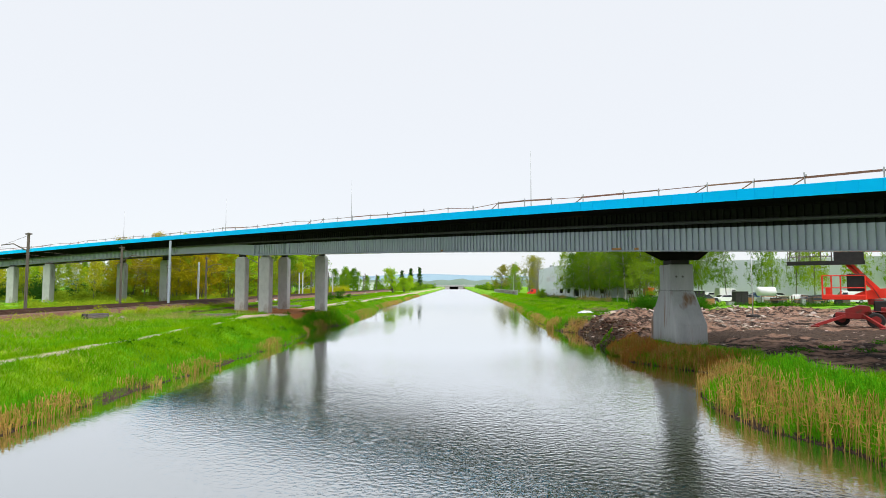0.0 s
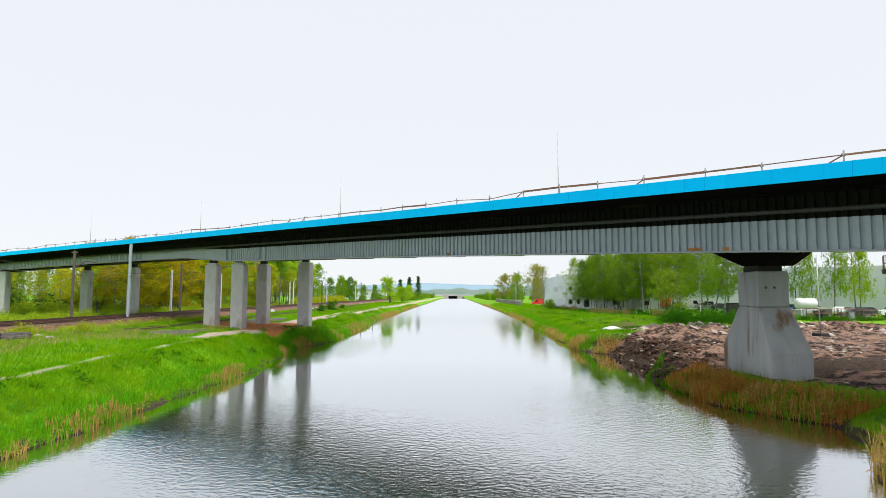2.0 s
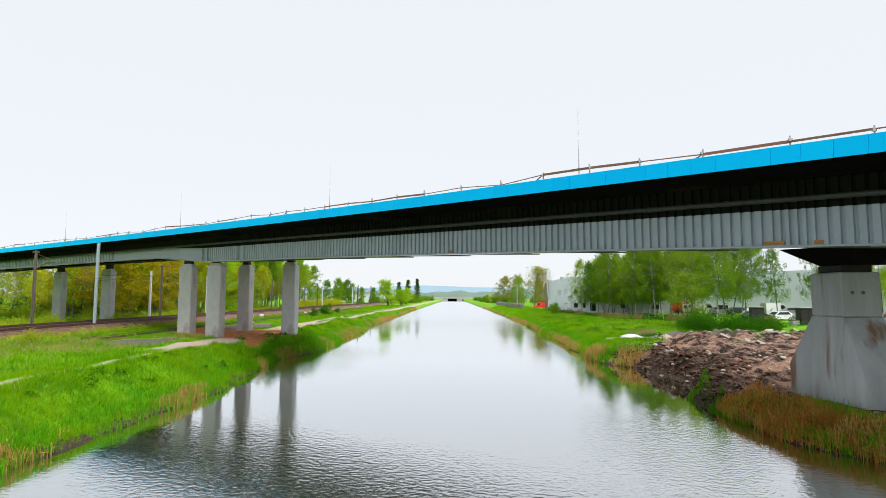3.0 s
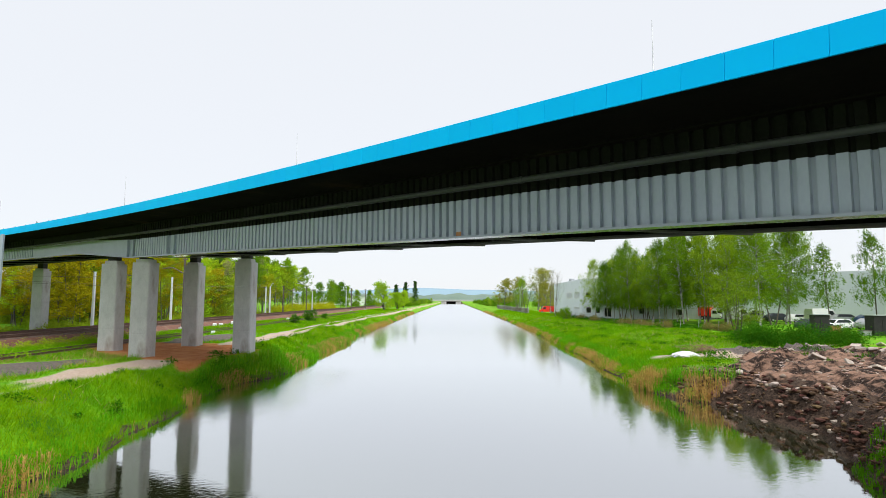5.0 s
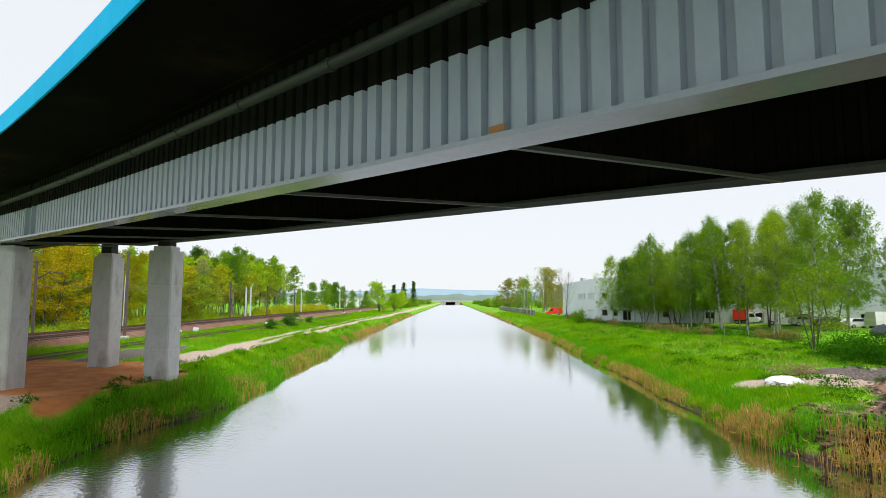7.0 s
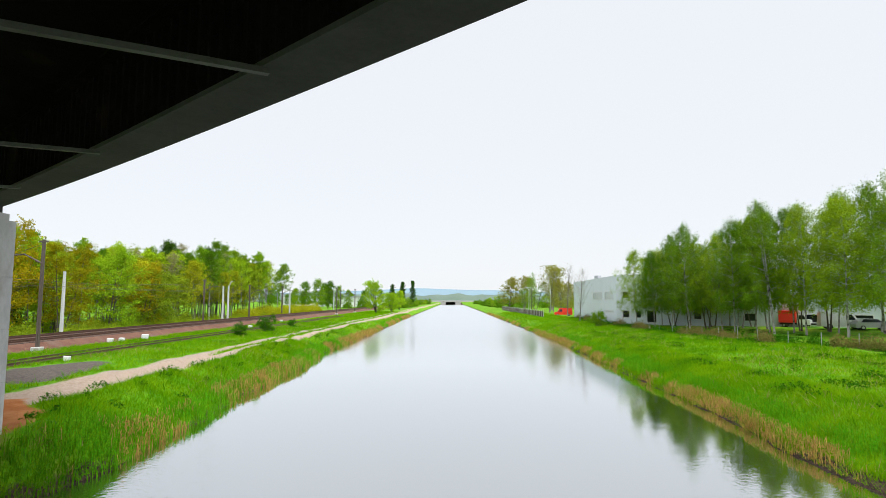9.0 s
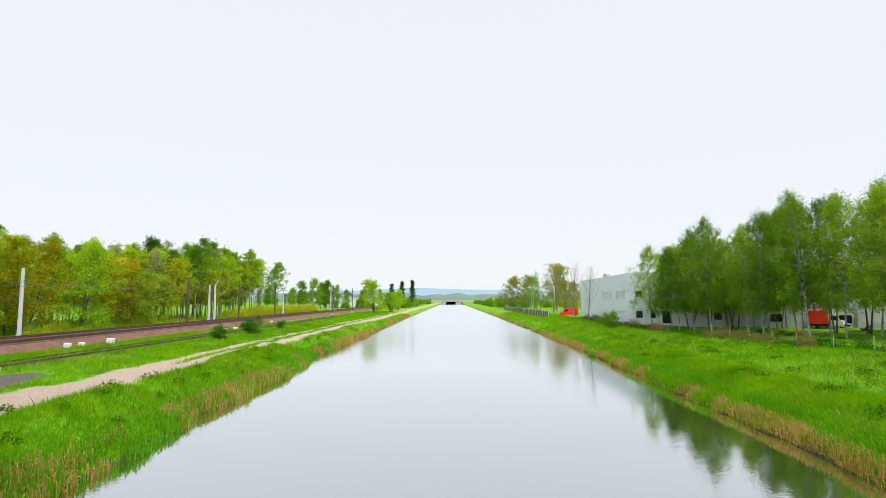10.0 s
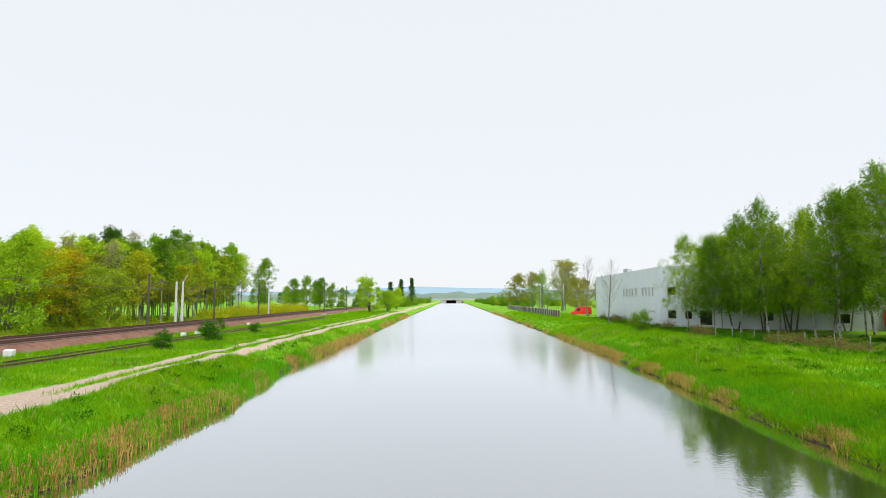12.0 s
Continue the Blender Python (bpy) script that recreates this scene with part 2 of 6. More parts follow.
def ground_material():
    """Grass soil, dug earth and trodden track, mixed by the masks of the ground mesh."""
    m = bpy.data.materials.new("ground")
    m.use_nodes = True
    nt = m.node_tree
    nt.nodes.clear()
    N, L = nt.nodes.new, nt.links.new
    out, bs = N("ShaderNodeOutputMaterial"), N("ShaderNodeBsdfPrincipled")
    bs.inputs["Roughness"].default_value = 0.95
    bs.inputs["Specular IOR Level"].default_value = 0.2
    tc = N("ShaderNodeTexCoord")

    def noise_tex(scale, detail=6):
        n = N("ShaderNodeTexNoise")
        n.inputs["Scale"].default_value = scale
        n.inputs["Detail"].default_value = detail
        n.inputs["Roughness"].default_value = 0.65
        L(tc.outputs["Object"], n.inputs["Vector"])
        return n.outputs["Fac"]

    def remap(sock, a, b):
        r = N("ShaderNodeMapRange")
        r.inputs["From Min"].default_value = a
        r.inputs["From Max"].default_value = b
        L(sock, r.inputs["Value"])
        return r.outputs["Result"]

    def mixed(fac, a, b):
        x = N("ShaderNodeMix")
        x.data_type = "RGBA"
        for key, v in (("A", a), ("B", b)):
            if isinstance(v, tuple):
                x.inputs[key].default_value = (*v, 1)
            else:
                L(v, x.inputs[key])
        L(fac, x.inputs["Factor"])
        return x.outputs["Result"]

    def mask(name):
        a = N("ShaderNodeAttribute")
        a.attribute_name = name
        return a.outputs["Fac"]

    big, mid, fine = noise_tex(0.12), noise_tex(0.9), noise_tex(7.0)
    grass = mixed(remap(mid, 0.35, 0.65), (0.075, 0.290, 0.002), (0.180, 0.407, 0.004))
    grass = mixed(remap(big, 0.5, 0.68), grass, (0.248, 0.358, 0.011))
    grass = mixed(remap(fine, 0.54, 0.68), grass, (0.083, 0.136, 0.011))
    grass = mixed(remap(noise_tex(0.33), 0.54, 0.64), grass, (0.041, 0.156, 0.004))
    grass = mixed(remap(noise_tex(0.21), 0.57, 0.66), grass, (0.196, 0.223, 0.034))
    earth = mixed(remap(mid, 0.44, 0.57), (0.020, 0.011, 0.007), (0.300, 0.180, 0.125))
    earth = mixed(remap(fine, 0.58, 0.75), earth, (0.36, 0.27, 0.22))
    red = mixed(remap(mid, 0.35, 0.65), (0.38, 0.125, 0.034), (0.52, 0.225, 0.080))
    # dark soil: damp rims, and shade painted on the ground
    dark_soil = mixed(remap(fine, 0.35, 0.65), (0.026, 0.017, 0.012), (0.104, 0.068, 0.048))
    mud = mixed(remap(fine, 0.35, 0.65), (0.065, 0.055, 0.049), (0.187, 0.155, 0.137))
    track = mixed(remap(fine, 0.35, 0.65), (0.35, 0.26, 0.195), (0.50, 0.40, 0.325))

    def edge(sock):
        ad = N("ShaderNodeMath")
        ad.operation = "MULTIPLY_ADD"
        L(fine, ad.inputs[0])
        ad.inputs[1].default_value = 0.5
        L(sock, ad.inputs[2])
        return remap(ad.outputs[0], 0.62, 0.86)

    col = mixed(edge(mask("earth")), grass, earth)
    col = mixed(edge(mask("track")), col, track)
    col = mixed(edge(mask("red")), col, red)
    col = mixed(edge(mask("mud")), col, mud)
    col = mixed(edge(mask("dark_soil")), col, dark_soil)
    L(col, bs.inputs["Base Color"])
    bp = N("ShaderNodeBump")
    bp.inputs["Strength"].default_value = 1.0
    bp.inputs["Distance"].default_value = 0.14
    L(fine, bp.inputs["Height"])
    bp2 = N("ShaderNodeBump")
    bp2.inputs["Distance"].default_value = 0.22
    L(mask("earth"), bp2.inputs["Strength"])
    L(noise_tex(2.3), bp2.inputs["Height"])
    L(bp2.outputs["Normal"], bp.inputs["Normal"])
    L(bp.outputs["Normal"], bs.inputs["Normal"])
    L(bs.outputs[0], out.inputs["Surface"])
    return m


def water_material():
    """Still, murky canal water: mirror gloss over dark green, with wind ripples in patches."""
    m = bpy.data.materials.new("canal_water")
    m.use_nodes = True
    nt = m.node_tree
    nt.nodes.clear()
    N, L = nt.nodes.new, nt.links.new
    out, mx = N("ShaderNodeOutputMaterial"), N("ShaderNodeMixShader")
    df, gl = N("ShaderNodeBsdfDiffuse"), N("ShaderNodeBsdfGlossy")
    df.inputs["Color"].default_value = (0.030, 0.036, 0.014, 1)
    gl.inputs["Color"].default_value = (0.93, 0.95, 0.97, 1)
    gl.inputs["Roughness"].default_value = 0.06
    tc = N("ShaderNodeTexCoord")

    def wave(scale, sx, sy, detail=2):
        mp, n = N("ShaderNodeMapping"), N("ShaderNodeTexNoise")
        mp.inputs["Scale"].default_value = (sx, sy, 1)
        mp.inputs["Rotation"].default_value = (0, 0, radians(24))
        L(tc.outputs["Object"], mp.inputs["Vector"])
        n.inputs["Scale"].default_value = scale
        n.inputs["Detail"].default_value = detail
        L(mp.outputs["Vector"], n.inputs["Vector"])
        return n.outputs["Fac"]

    small, big, patch = wave(4.5, 1, 1.25, 4), wave(0.55, 1, 2.0), wave(0.05, 1, 0.6, 3)
    # the wind reaches the water before the bridge, and dies out beyond it
    sp, far = N("ShaderNodeSeparateXYZ"), N("ShaderNodeMapRange")
    L(tc.outputs["Object"], sp.inputs[0])
    L(sp.outputs["Y"], far.inputs["Value"])
    far.inputs["From Min"].default_value = 25
    far.inputs["From Max"].default_value = 36
    far.inputs["To Min"].default_value = 1.0
    far.inputs["To Max"].default_value = 0.2
    pr = N("ShaderNodeMapRange")
    pr.inputs["From Min"].default_value = 0.36
    pr.inputs["From Max"].default_value = 0.60
    pr.inputs["To Min"].default_value = 0.6
    L(patch, pr.inputs["Value"])
    amp = N("ShaderNodeMath")
    amp.operation = "MULTIPLY"
    L(far.outputs["Result"], amp.inputs[0])
    L(pr.outputs["Result"], amp.inputs[1])
    lee, out_w = N("ShaderNodeMapRange"), N("ShaderNodeMath")
    L(sp.outputs["X"], lee.inputs["Value"])
    lee.inputs["From Min"].default_value, lee.inputs["From Max"].default_value = -14.0, 2.0
    lee.inputs["To Min"].default_value = 0.12
    out_w.operation = "MULTIPLY"
    L(amp.outputs[0], out_w.inputs[0])
    L(lee.outputs["Result"], out_w.inputs[1])
    lee2, east = N("ShaderNodeMapRange"), N("ShaderNodeMath")
    L(sp.outputs["X"], lee2.inputs["Value"])
    lee2.inputs["From Min"].default_value, lee2.inputs["From Max"].default_value = 13.0, 6.5
    lee2.inputs["To Min"].default_value = 0.2
    east.operation = "MULTIPLY"
    L(out_w.outputs[0], east.inputs[0])
    L(lee2.outputs["Result"], east.inputs[1])
    b1, b2 = N("ShaderNodeBump"), N("ShaderNodeBump")
    b1.inputs["Distance"].default_value = 0.008
    # gusts stir the water by the west bank under the bridge
    gx_r, gy_r, gust, stir = N("ShaderNodeMapRange"), N("ShaderNodeMapRange"), N("ShaderNodeMath"), N("ShaderNodeMath")
    L(sp.outputs["X"], gx_r.inputs["Value"])
    gx_r.inputs["From Min"].default_value = -5
    gx_r.inputs["From Max"].default_value = -10
    L(sp.outputs["Y"], gy_r.inputs["Value"])
    gy_r.inputs["From Min"].default_value = 74
    gy_r.inputs["From Max"].default_value = 62
    gust.operation = "MULTIPLY"
    L(gx_r.outputs["Result"], gust.inputs[0])
    L(gy_r.outputs["Result"], gust.inputs[1])
    stir.operation = "MULTIPLY_ADD"
    L(gust.outputs[0], stir.inputs[0])
    stir.inputs[1].default_value = 0.010
    stir.inputs[2].default_value = 0.025
    L(stir.outputs[0], b1.inputs["Distance"])
    on_gy, gusty, most = N("ShaderNodeMapRange"), N("ShaderNodeMath"), N("ShaderNodeMath")
    L(sp.outputs["Y"], on_gy.inputs["Value"])
    on_gy.inputs["From Min"].default_value, on_gy.inputs["From Max"].default_value = 40.0, 50.0
    on_gy.inputs["To Max"].default_value = 0.38
    gusty.operation, most.operation = "MULTIPLY", "MAXIMUM"
    L(gust.outputs[0], gusty.inputs[0])
    L(on_gy.outputs["Result"], gusty.inputs[1])
    L(gusty.outputs[0], most.inputs[0])
    L(east.outputs[0], most.inputs[1])
    L(most.outputs[0], b1.inputs["Strength"])
    L(small, b1.inputs["Height"])
    b2.inputs["Strength"].default_value = 0.05
    b2.inputs["Distance"].default_value = 0.05
    L(big, b2.inputs["Height"])
    L(b1.outputs["Normal"], b2.inputs["Normal"])
    L(b2.outputs["Normal"], gl.inputs["Normal"])
    # far off the wind ruffles the whole surface
    ruf = N("ShaderNodeMapRange")
    L(sp.outputs["Y"], ruf.inputs["Value"])
    ruf.inputs["From Min"].default_value, ruf.inputs["From Max"].default_value = 85.0, 170.0
    ruf.inputs["To Min"].default_value, ruf.inputs["To Max"].default_value = 0.04, 0.26
    L(ruf.outputs["Result"], gl.inputs["Roughness"])
    fr = N("ShaderNodeFresnel")
    fr.inputs["IOR"].default_value = 1.33
    mr = N("ShaderNodeValToRGB")
    mr.color_ramp.elements[0].position, mr.color_ramp.elements[1].position = 0.025, 0.5
    for e, v in zip(mr.color_ramp.elements, (0.10, 0.97)):
        e.color = (v, v, v, 1)
    e = mr.color_ramp.elements.new(0.11)
    e.color = (0.66, 0.66, 0.66, 1)
    L(fr.outputs[0], mr.inputs["Fac"])
    L(mr.outputs["Color"], mx.inputs["Fac"])
    L(df.outputs[0], mx.inputs[1])
    L(gl.outputs[0], mx.inputs[2])
    L(mx.outputs[0], out.inputs["Surface"])
    return m


M_GROUND = ground_material()
M_WATER = water_material()


# ---- mesh helpers ----
class Geo:
    """Vertices and faces of one mesh."""

    def __init__(self):
        self.v, self.f = [], []

    def add(self, pts, faces):
        k = len(self.v)
        self.v += [tuple(p) for p in pts]
        self.f += [tuple(i + k for i in f) for f in faces]
        return self

    def box(self, c, size, rz=0.0, ch=0.0, m=None):
        a, b, h = (s / 2 for s in size)
        ch = min(ch, a * 0.9, b * 0.9, h * 0.9)
        t = m if m is not None else Matrix.Translation(c) @ Matrix.Rotation(rz, 4, "Z")
        if ch <= 0:
            pts = [(x, y, z) for x in (-a, a) for y in (-b, b) for z in (-h, h)]
            fs = [(0, 1, 3, 2), (4, 6, 7, 5), (0, 4, 5, 1), (2, 3, 7, 6), (0, 2, 6, 4), (1, 5, 7, 3)]
        else:
            pts, ix = [], {}
            for sx in (-1, 1):
                for sy in (-1, 1):
                    for sz in (-1, 1):
                        for k in range(3):
                            ix[sx, sy, sz, k] = len(pts)
                            d = [a - ch, b - ch, h - ch]
                            d[k] = (a, b, h)[k]
                            pts.append((sx * d[0], sy * d[1], sz * d[2]))
            fs = []
            for s in (-1, 1):
                fs.append(tuple(ix[s, y, z, 0] for y, z in ((-1, -1), (1, -1), (1, 1), (-1, 1))))
                fs.append(tuple(ix[x, s, z, 1] for x, z in ((-1, -1), (1, -1), (1, 1), (-1, 1))))
                fs.append(tuple(ix[x, y, s, 2] for x, y in ((-1, -1), (1, -1), (1, 1), (-1, 1))))
            for p in (-1, 1):
                for q in (-1, 1):
                    fs.append((ix[p, q, -1, 0], ix[p, q, 1, 0], ix[p, q, 1, 1], ix[p, q, -1, 1]))
                    fs.append((ix[p, -1, q, 0], ix[p, 1, q, 0], ix[p, 1, q, 2], ix[p, -1, q, 2]))
                    fs.append((ix[-1, p, q, 1], ix[1, p, q, 1], ix[1, p, q, 2], ix[-1, p, q, 2]))
                    for r in (-1, 1):
                        fs.append((ix[p, q, r, 0], ix[p, q, r, 1], ix[p, q, r, 2]))
        return self.add([t @ Vector(p) for p in pts], fs)

    def tube(self, pts, radii, n=6, cap=True):
        pts = [Vector(p) for p in pts]
        if not hasattr(radii, "__len__"):
            radii = [radii] * len(pts)
        rings = []
        for i, p in enumerate(pts):
            d = (pts[min(i + 1, len(pts) - 1)] - pts[max(i - 1, 0)]).normalized()
            u = d.orthogonal().normalized() if abs(d.z) > 0.95 else d.cross(Vector((0, 0, 1))).normalized()
            w = d.cross(u)
            rings.append([p + (u * math.cos(k * math.tau / n) + w * math.sin(k * math.tau / n)) * radii[i] for k in range(n)])
        fs = [(i * n + k, i * n + (k + 1) % n, (i + 1) * n + (k + 1) % n, (i + 1) * n + k) for i in range(len(pts) - 1) for k in range(n)]
        if cap:
            fs += [tuple(range(n)), tuple((len(pts) - 1) * n + k for k in range(n))]
        return self.add([q for r in rings for q in r], fs)

    def prism(self, profile, depth, m):
        """A closed outline in local x and z, stretched along local y."""
        n = len(profile)
        pts = [m @ Vector((x, y, z)) for y in (-depth / 2, depth / 2) for x, z in profile]
        fs = [tuple(range(n)), tuple(range(2 * n - 1, n - 1, -1))] + [(k, (k + 1) % n, n + (k + 1) % n, n + k) for k in range(n)]
        return self.add(pts, fs)

    def beam(self, a, b, w, h):
        a, b = Vector(a), Vector(b)
        d = b - a
        m = Matrix.Translation((a + b) / 2) @ d.to_track_quat("X", "Z").to_matrix().to_4x4()
        return self.box((0, 0, 0), (d.length, w, h), m=m)


def mesh_of(name, geo, mat, smooth=False, fix=True):
    me = bpy.data.meshes.new(name)
    me.from_pydata(geo.v, [], geo.f)
    if fix and len(geo.f) < 30000:
        bm = bmesh.new()
        bm.from_mesh(me)
        bmesh.ops.recalc_face_normals(bm, faces=bm.faces)
        bm.to_mesh(me)
        bm.free()
    if smooth:
        me.polygons.foreach_set("use_smooth", [True] * len(me.polygons))
    me.materials.append(mat)
    me.update()
    return me


def part(name, geo, mat, parent=None, label="", smooth=False, fix=True):
    ob = new(name, geo if isinstance(geo, bpy.types.Mesh) else mesh_of(name, geo, mat, smooth, fix))
    if parent is not None:
        ob.parent = parent
    if label:
        ob["label"] = label
    return ob


def thing(name, label, category, m=None, group="", kind=""):
    ob = new(name)
    if m is not None:
        ob.matrix_basis = m
    return tagged(ob, label, category, group, kind)


def vnoise(x, y, seed=0):
    """Smooth value noise on arrays, 0 to 1."""
    x, y = np.asarray(x, float), np.asarray(y, float)
    xi, yi = np.floor(x), np.floor(y)
    fx, fy = x - xi, y - yi
    fx, fy = fx * fx * (3 - 2 * fx), fy * fy * (3 - 2 * fy)

    def h(a, b):
        v = np.sin(a * 127.1 + b * 311.7 + seed * 74.7) * 43758.5453
        return v - np.floor(v)

    return (h(xi, yi) * (1 - fx) + h(xi + 1, yi) * fx) * (1 - fy) + (h(xi, yi + 1) * (1 - fx) + h(xi + 1, yi + 1) * fx) * fy


def fbm(x, y, seed=0):
    return 0.55 * vnoise(x, y, seed) + 0.28 * vnoise(x * 2.1, y * 2.1, seed + 1) + 0.17 * vnoise(x * 4.3, y * 4.3, seed + 2)


def sstep(a, b, x):
    t = np.clip((x - a) / (b - a), 0, 1)
    return t * t * (3 - 2 * t)


# ---- lie of the land ----
EDGE_L = [(-80, -15.6), (10, -15.8), (25, -15.3), (38, -15.0), (46, -15.8), (54, -16.8), (58, -15.9), (61, -15.2), (64, -14.9), (72, -14.9), (79, -15.9), (95, -15.9), (111, -17.2), (150, -16.7), (212, -17.5), (820, -17.5)]
EDGE_R = [(-80, 12.5), (0, 13.0), (5.4, 13.2), (8, 12.2), (12, 11.4), (15, 12.2), (18, 14.8), (22, 15.6), (24, 14.2), (27, 12.6), (36, 13.0), (40, 14.6), (43, 15.5), (50, 14.4), (53, 12.3), (57, 11.9), (68, 12.3), (80, 12.9), (100, 13.5), (130, 14.1), (180, 14.3), (270, 14.6), (820, 14.6)]


def edge_l(y):
    return np.interp(y, *zip(*EDGE_L)) + (fbm(y * 0.45, 3.0, 5) - 0.5) * 0.9


def edge_r(y):
    return np.interp(y, *zip(*EDGE_R)) + (fbm(y * 0.45, 9.0, 6) - 0.5) * 0.9


def digging(x, y):
    """How far a place lies in the dug and dumped earth on the east bank."""
    wob = (fbm(x * 0.22, y * 0.22, 11) - 0.5) * 9
    south = sstep(8, 15, y + wob + np.clip(x - 18, 0, 20) * 0.15)
    north = 1 - sstep(52, 60, y + wob - np.clip(x - 16, 0, 12) * 1.15)
    east = 1 - sstep(75, 90, x)
    inland = sstep(0.1, 1.2, x - edge_r(y) + 1.2 * sstep(32, 35, y) * (1 - sstep(49, 52, y)))
    reedy = 1 - np.where((y < 31), 1 - sstep(2.2, 4.0, x - edge_r(y) - 2.5 * (1 - sstep(10, 14, y))), 0)
    return south * north * east * inland * reedy


def height(x, y):
    dl, dr = edge_l(y) - x, x - edge_r(y)
    hum = (fbm(x * 0.30, y * 0.30, 21) - 0.5) * 0.35 + (fbm(x * 1.1, y * 1.1, 22) - 0.5) * 0.12
    wide = 4.3 - 2.5 * sstep(52, 57, y) * (1 - sstep(64, 70, y))
    zl = 1.85 * sstep(-0.1, wide, dl) + 0.25 * sstep(4, 20, dl) + hum * sstep(0.5, 3, dl) * (1 - 0.75 * sstep(9, 12, dl) * (1 - sstep(30, 36, dl)))
    zr = 1.45 * sstep(-0.1, 3.6, dr) + 0.30 * sstep(3.5, 12, dr) + 0.75 * sstep(16, 40, dr) * sstep(60, 110, y) + hum * sstep(0.5, 3, dr)
    zl = zl + 0.26 * sstep(0.0, 0.3, dl) * (1 - sstep(0.3, 3.0, dl))
    zr = zr + 0.26 * sstep(0.0, 0.3, dr) * (1 - sstep(0.3, 3.0, dr))
    dig = digging(x, y)
    heap = (fbm(x * 0.55, y * 0.55, 31) - 0.45) * 1.5 + (fbm(x * 1.9, y * 1.9, 32) - 0.5) * 1.0
    bank = sstep(33, 37, y) * (1 - sstep(50, 54, y))
    flat = 0.22 + 0.78 * np.maximum((1 - sstep(23, 27, x)) * sstep(31, 35, y), sstep(54, 60, y))
    zr = zr + dig * heap * flat * (1 - bank * 0.2) + bank * 1.25 * (sstep(0, 1.3, dr) - sstep(-0.1, 3.6, dr)) * dig
    zr = zr - 0.3 * sstep(14.5, 15.8, x) * (1 - sstep(19, 20.5, x)) * sstep(25, 26.4, y) * (1 - sstep(32.2, 34, y)) * dig
    bed = -1.5 * sstep(0, 2.0, np.minimum(-dl, -dr))
    z = np.where(dl > 0, zl, np.where(dr > 0, zr, bed))
    # the canal ends far off behind the next bridge
    return np.where(y > 900, 2.0, z)


def axis_lines(lo, hi, step, out, grow=1.22):
    fine_part = list(np.arange(lo, hi + 1e-6, step))
    a, s, left = lo, step, []
    while a > -out:
        s *= grow
        a -= s
        left.append(a)
    b, s, right = hi, step, []
    while b < out:
        s *= grow
        b += s
        right.append(b)
    return np.array(left[::-1] + fine_part + right)


gx = axis_lines(-52, 62, 0.5, 4200)
gy = axis_lines(-30, 150, 0.55, 4300, 1.05)
gy = gy[gy > -700]
GX, GY = np.meshgrid(gx, gy)
GZ = height(GX, GY)
nx, ny = len(gx), len(gy)
verts = np.stack([GX.ravel(), GY.ravel(), GZ.ravel()], 1)
i0 = (np.arange(ny - 1)[:, None] * nx + np.arange(nx - 1)[None, :]).ravel()
quads = np.stack([i0, i0 + 1, i0 + nx + 1, i0 + nx], 1)
me = bpy.data.meshes.new("ground")
me.vertices.add(len(verts))
me.vertices.foreach_set("co", verts.ravel())
me.loops.add(quads.size)
me.loops.foreach_set("vertex_index", quads.ravel())
me.polygons.add(len(quads))
me.polygons.foreach_set("loop_start", np.arange(0, quads.size, 4))
me.polygons.foreach_set("use_smooth", np.ones(len(quads), bool))
me.update(calc_edges=True)


def mask_earth(x, y):
    dark_soil = (1 - sstep(-0.1, 0.4, np.minimum(np.where(x < 0, edge_l(y) - x, 99), np.where(x > 0, x - edge_r(y), 99)))) * 0.8
    siding = (1 - sstep(0.7, 1.5, np.abs(x + 30.8))) * sstep(48, 56, y) * (1 - sstep(185, 195, y)) * 0.1
    return np.maximum(np.maximum(digging(x, y), dark_soil), siding)


def mask_red(x, y):
    w = (fbm(x * 0.3, y * 0.3, 41) - 0.5) * 5
    return (1 - sstep(0.8, 1.15, np.hypot((x + 23.0) / 10.0, (y - 62.0 + w + (x + 22) * 0.55) / 6.4))) * sstep(1.0, 2.4, edge_l(y) - x)


def mask_track(x, y):
    c = -21.6 + (fbm(y * 0.05, 1.0, 51) - 0.5) * 1.2
    d = np.abs(np.abs(x - c) - 0.85)
    rut = 1 - sstep(0.25, 0.75, d)
    broad = (1 - sstep(1.1, 2.1, np.abs(x - c))) * sstep(42, 48, y) * (1 - sstep(82, 96, y))
    foot = (1 - sstep(0.25, 0.7, np.abs(x - c - 1.5 * (1 - sstep(36, 52, y))))) * (1 - sstep(50, 60, y)) * 0.62
    w = (fbm(x * 0.5, y * 0.5, 52) - 0.5) * 3
    spot = (1 - sstep(0.7, 1.1, np.hypot((x - 20.5 + w) / 5.5, (y - 63.5 + w) / 2.6))) * 0.9
    return np.maximum(np.maximum(np.maximum(rut * sstep(50, 58, y), broad), foot) * (x < 0), spot)


def mask_mud(x, y):
    w = (fbm(x * 0.35, y * 0.35, 61) - 0.5) * 3
    a = 1 - sstep(0.7, 1.1, np.hypot((x + 26.8 + w) / 2.6, (y - 76.0) / 8.0))
    b = 1 - sstep(0.7, 1.1, np.hypot((x + 26.5 + w) / 2.4, (y - 51.0) / 4.5))
    d = (1 - sstep(0.8, 1.1, np.hypot((x - 27 + w) / 6, (y - 66 + w * 0.5) / 3.0))) * 0.9
    return np.maximum(np.maximum(a, b), d)


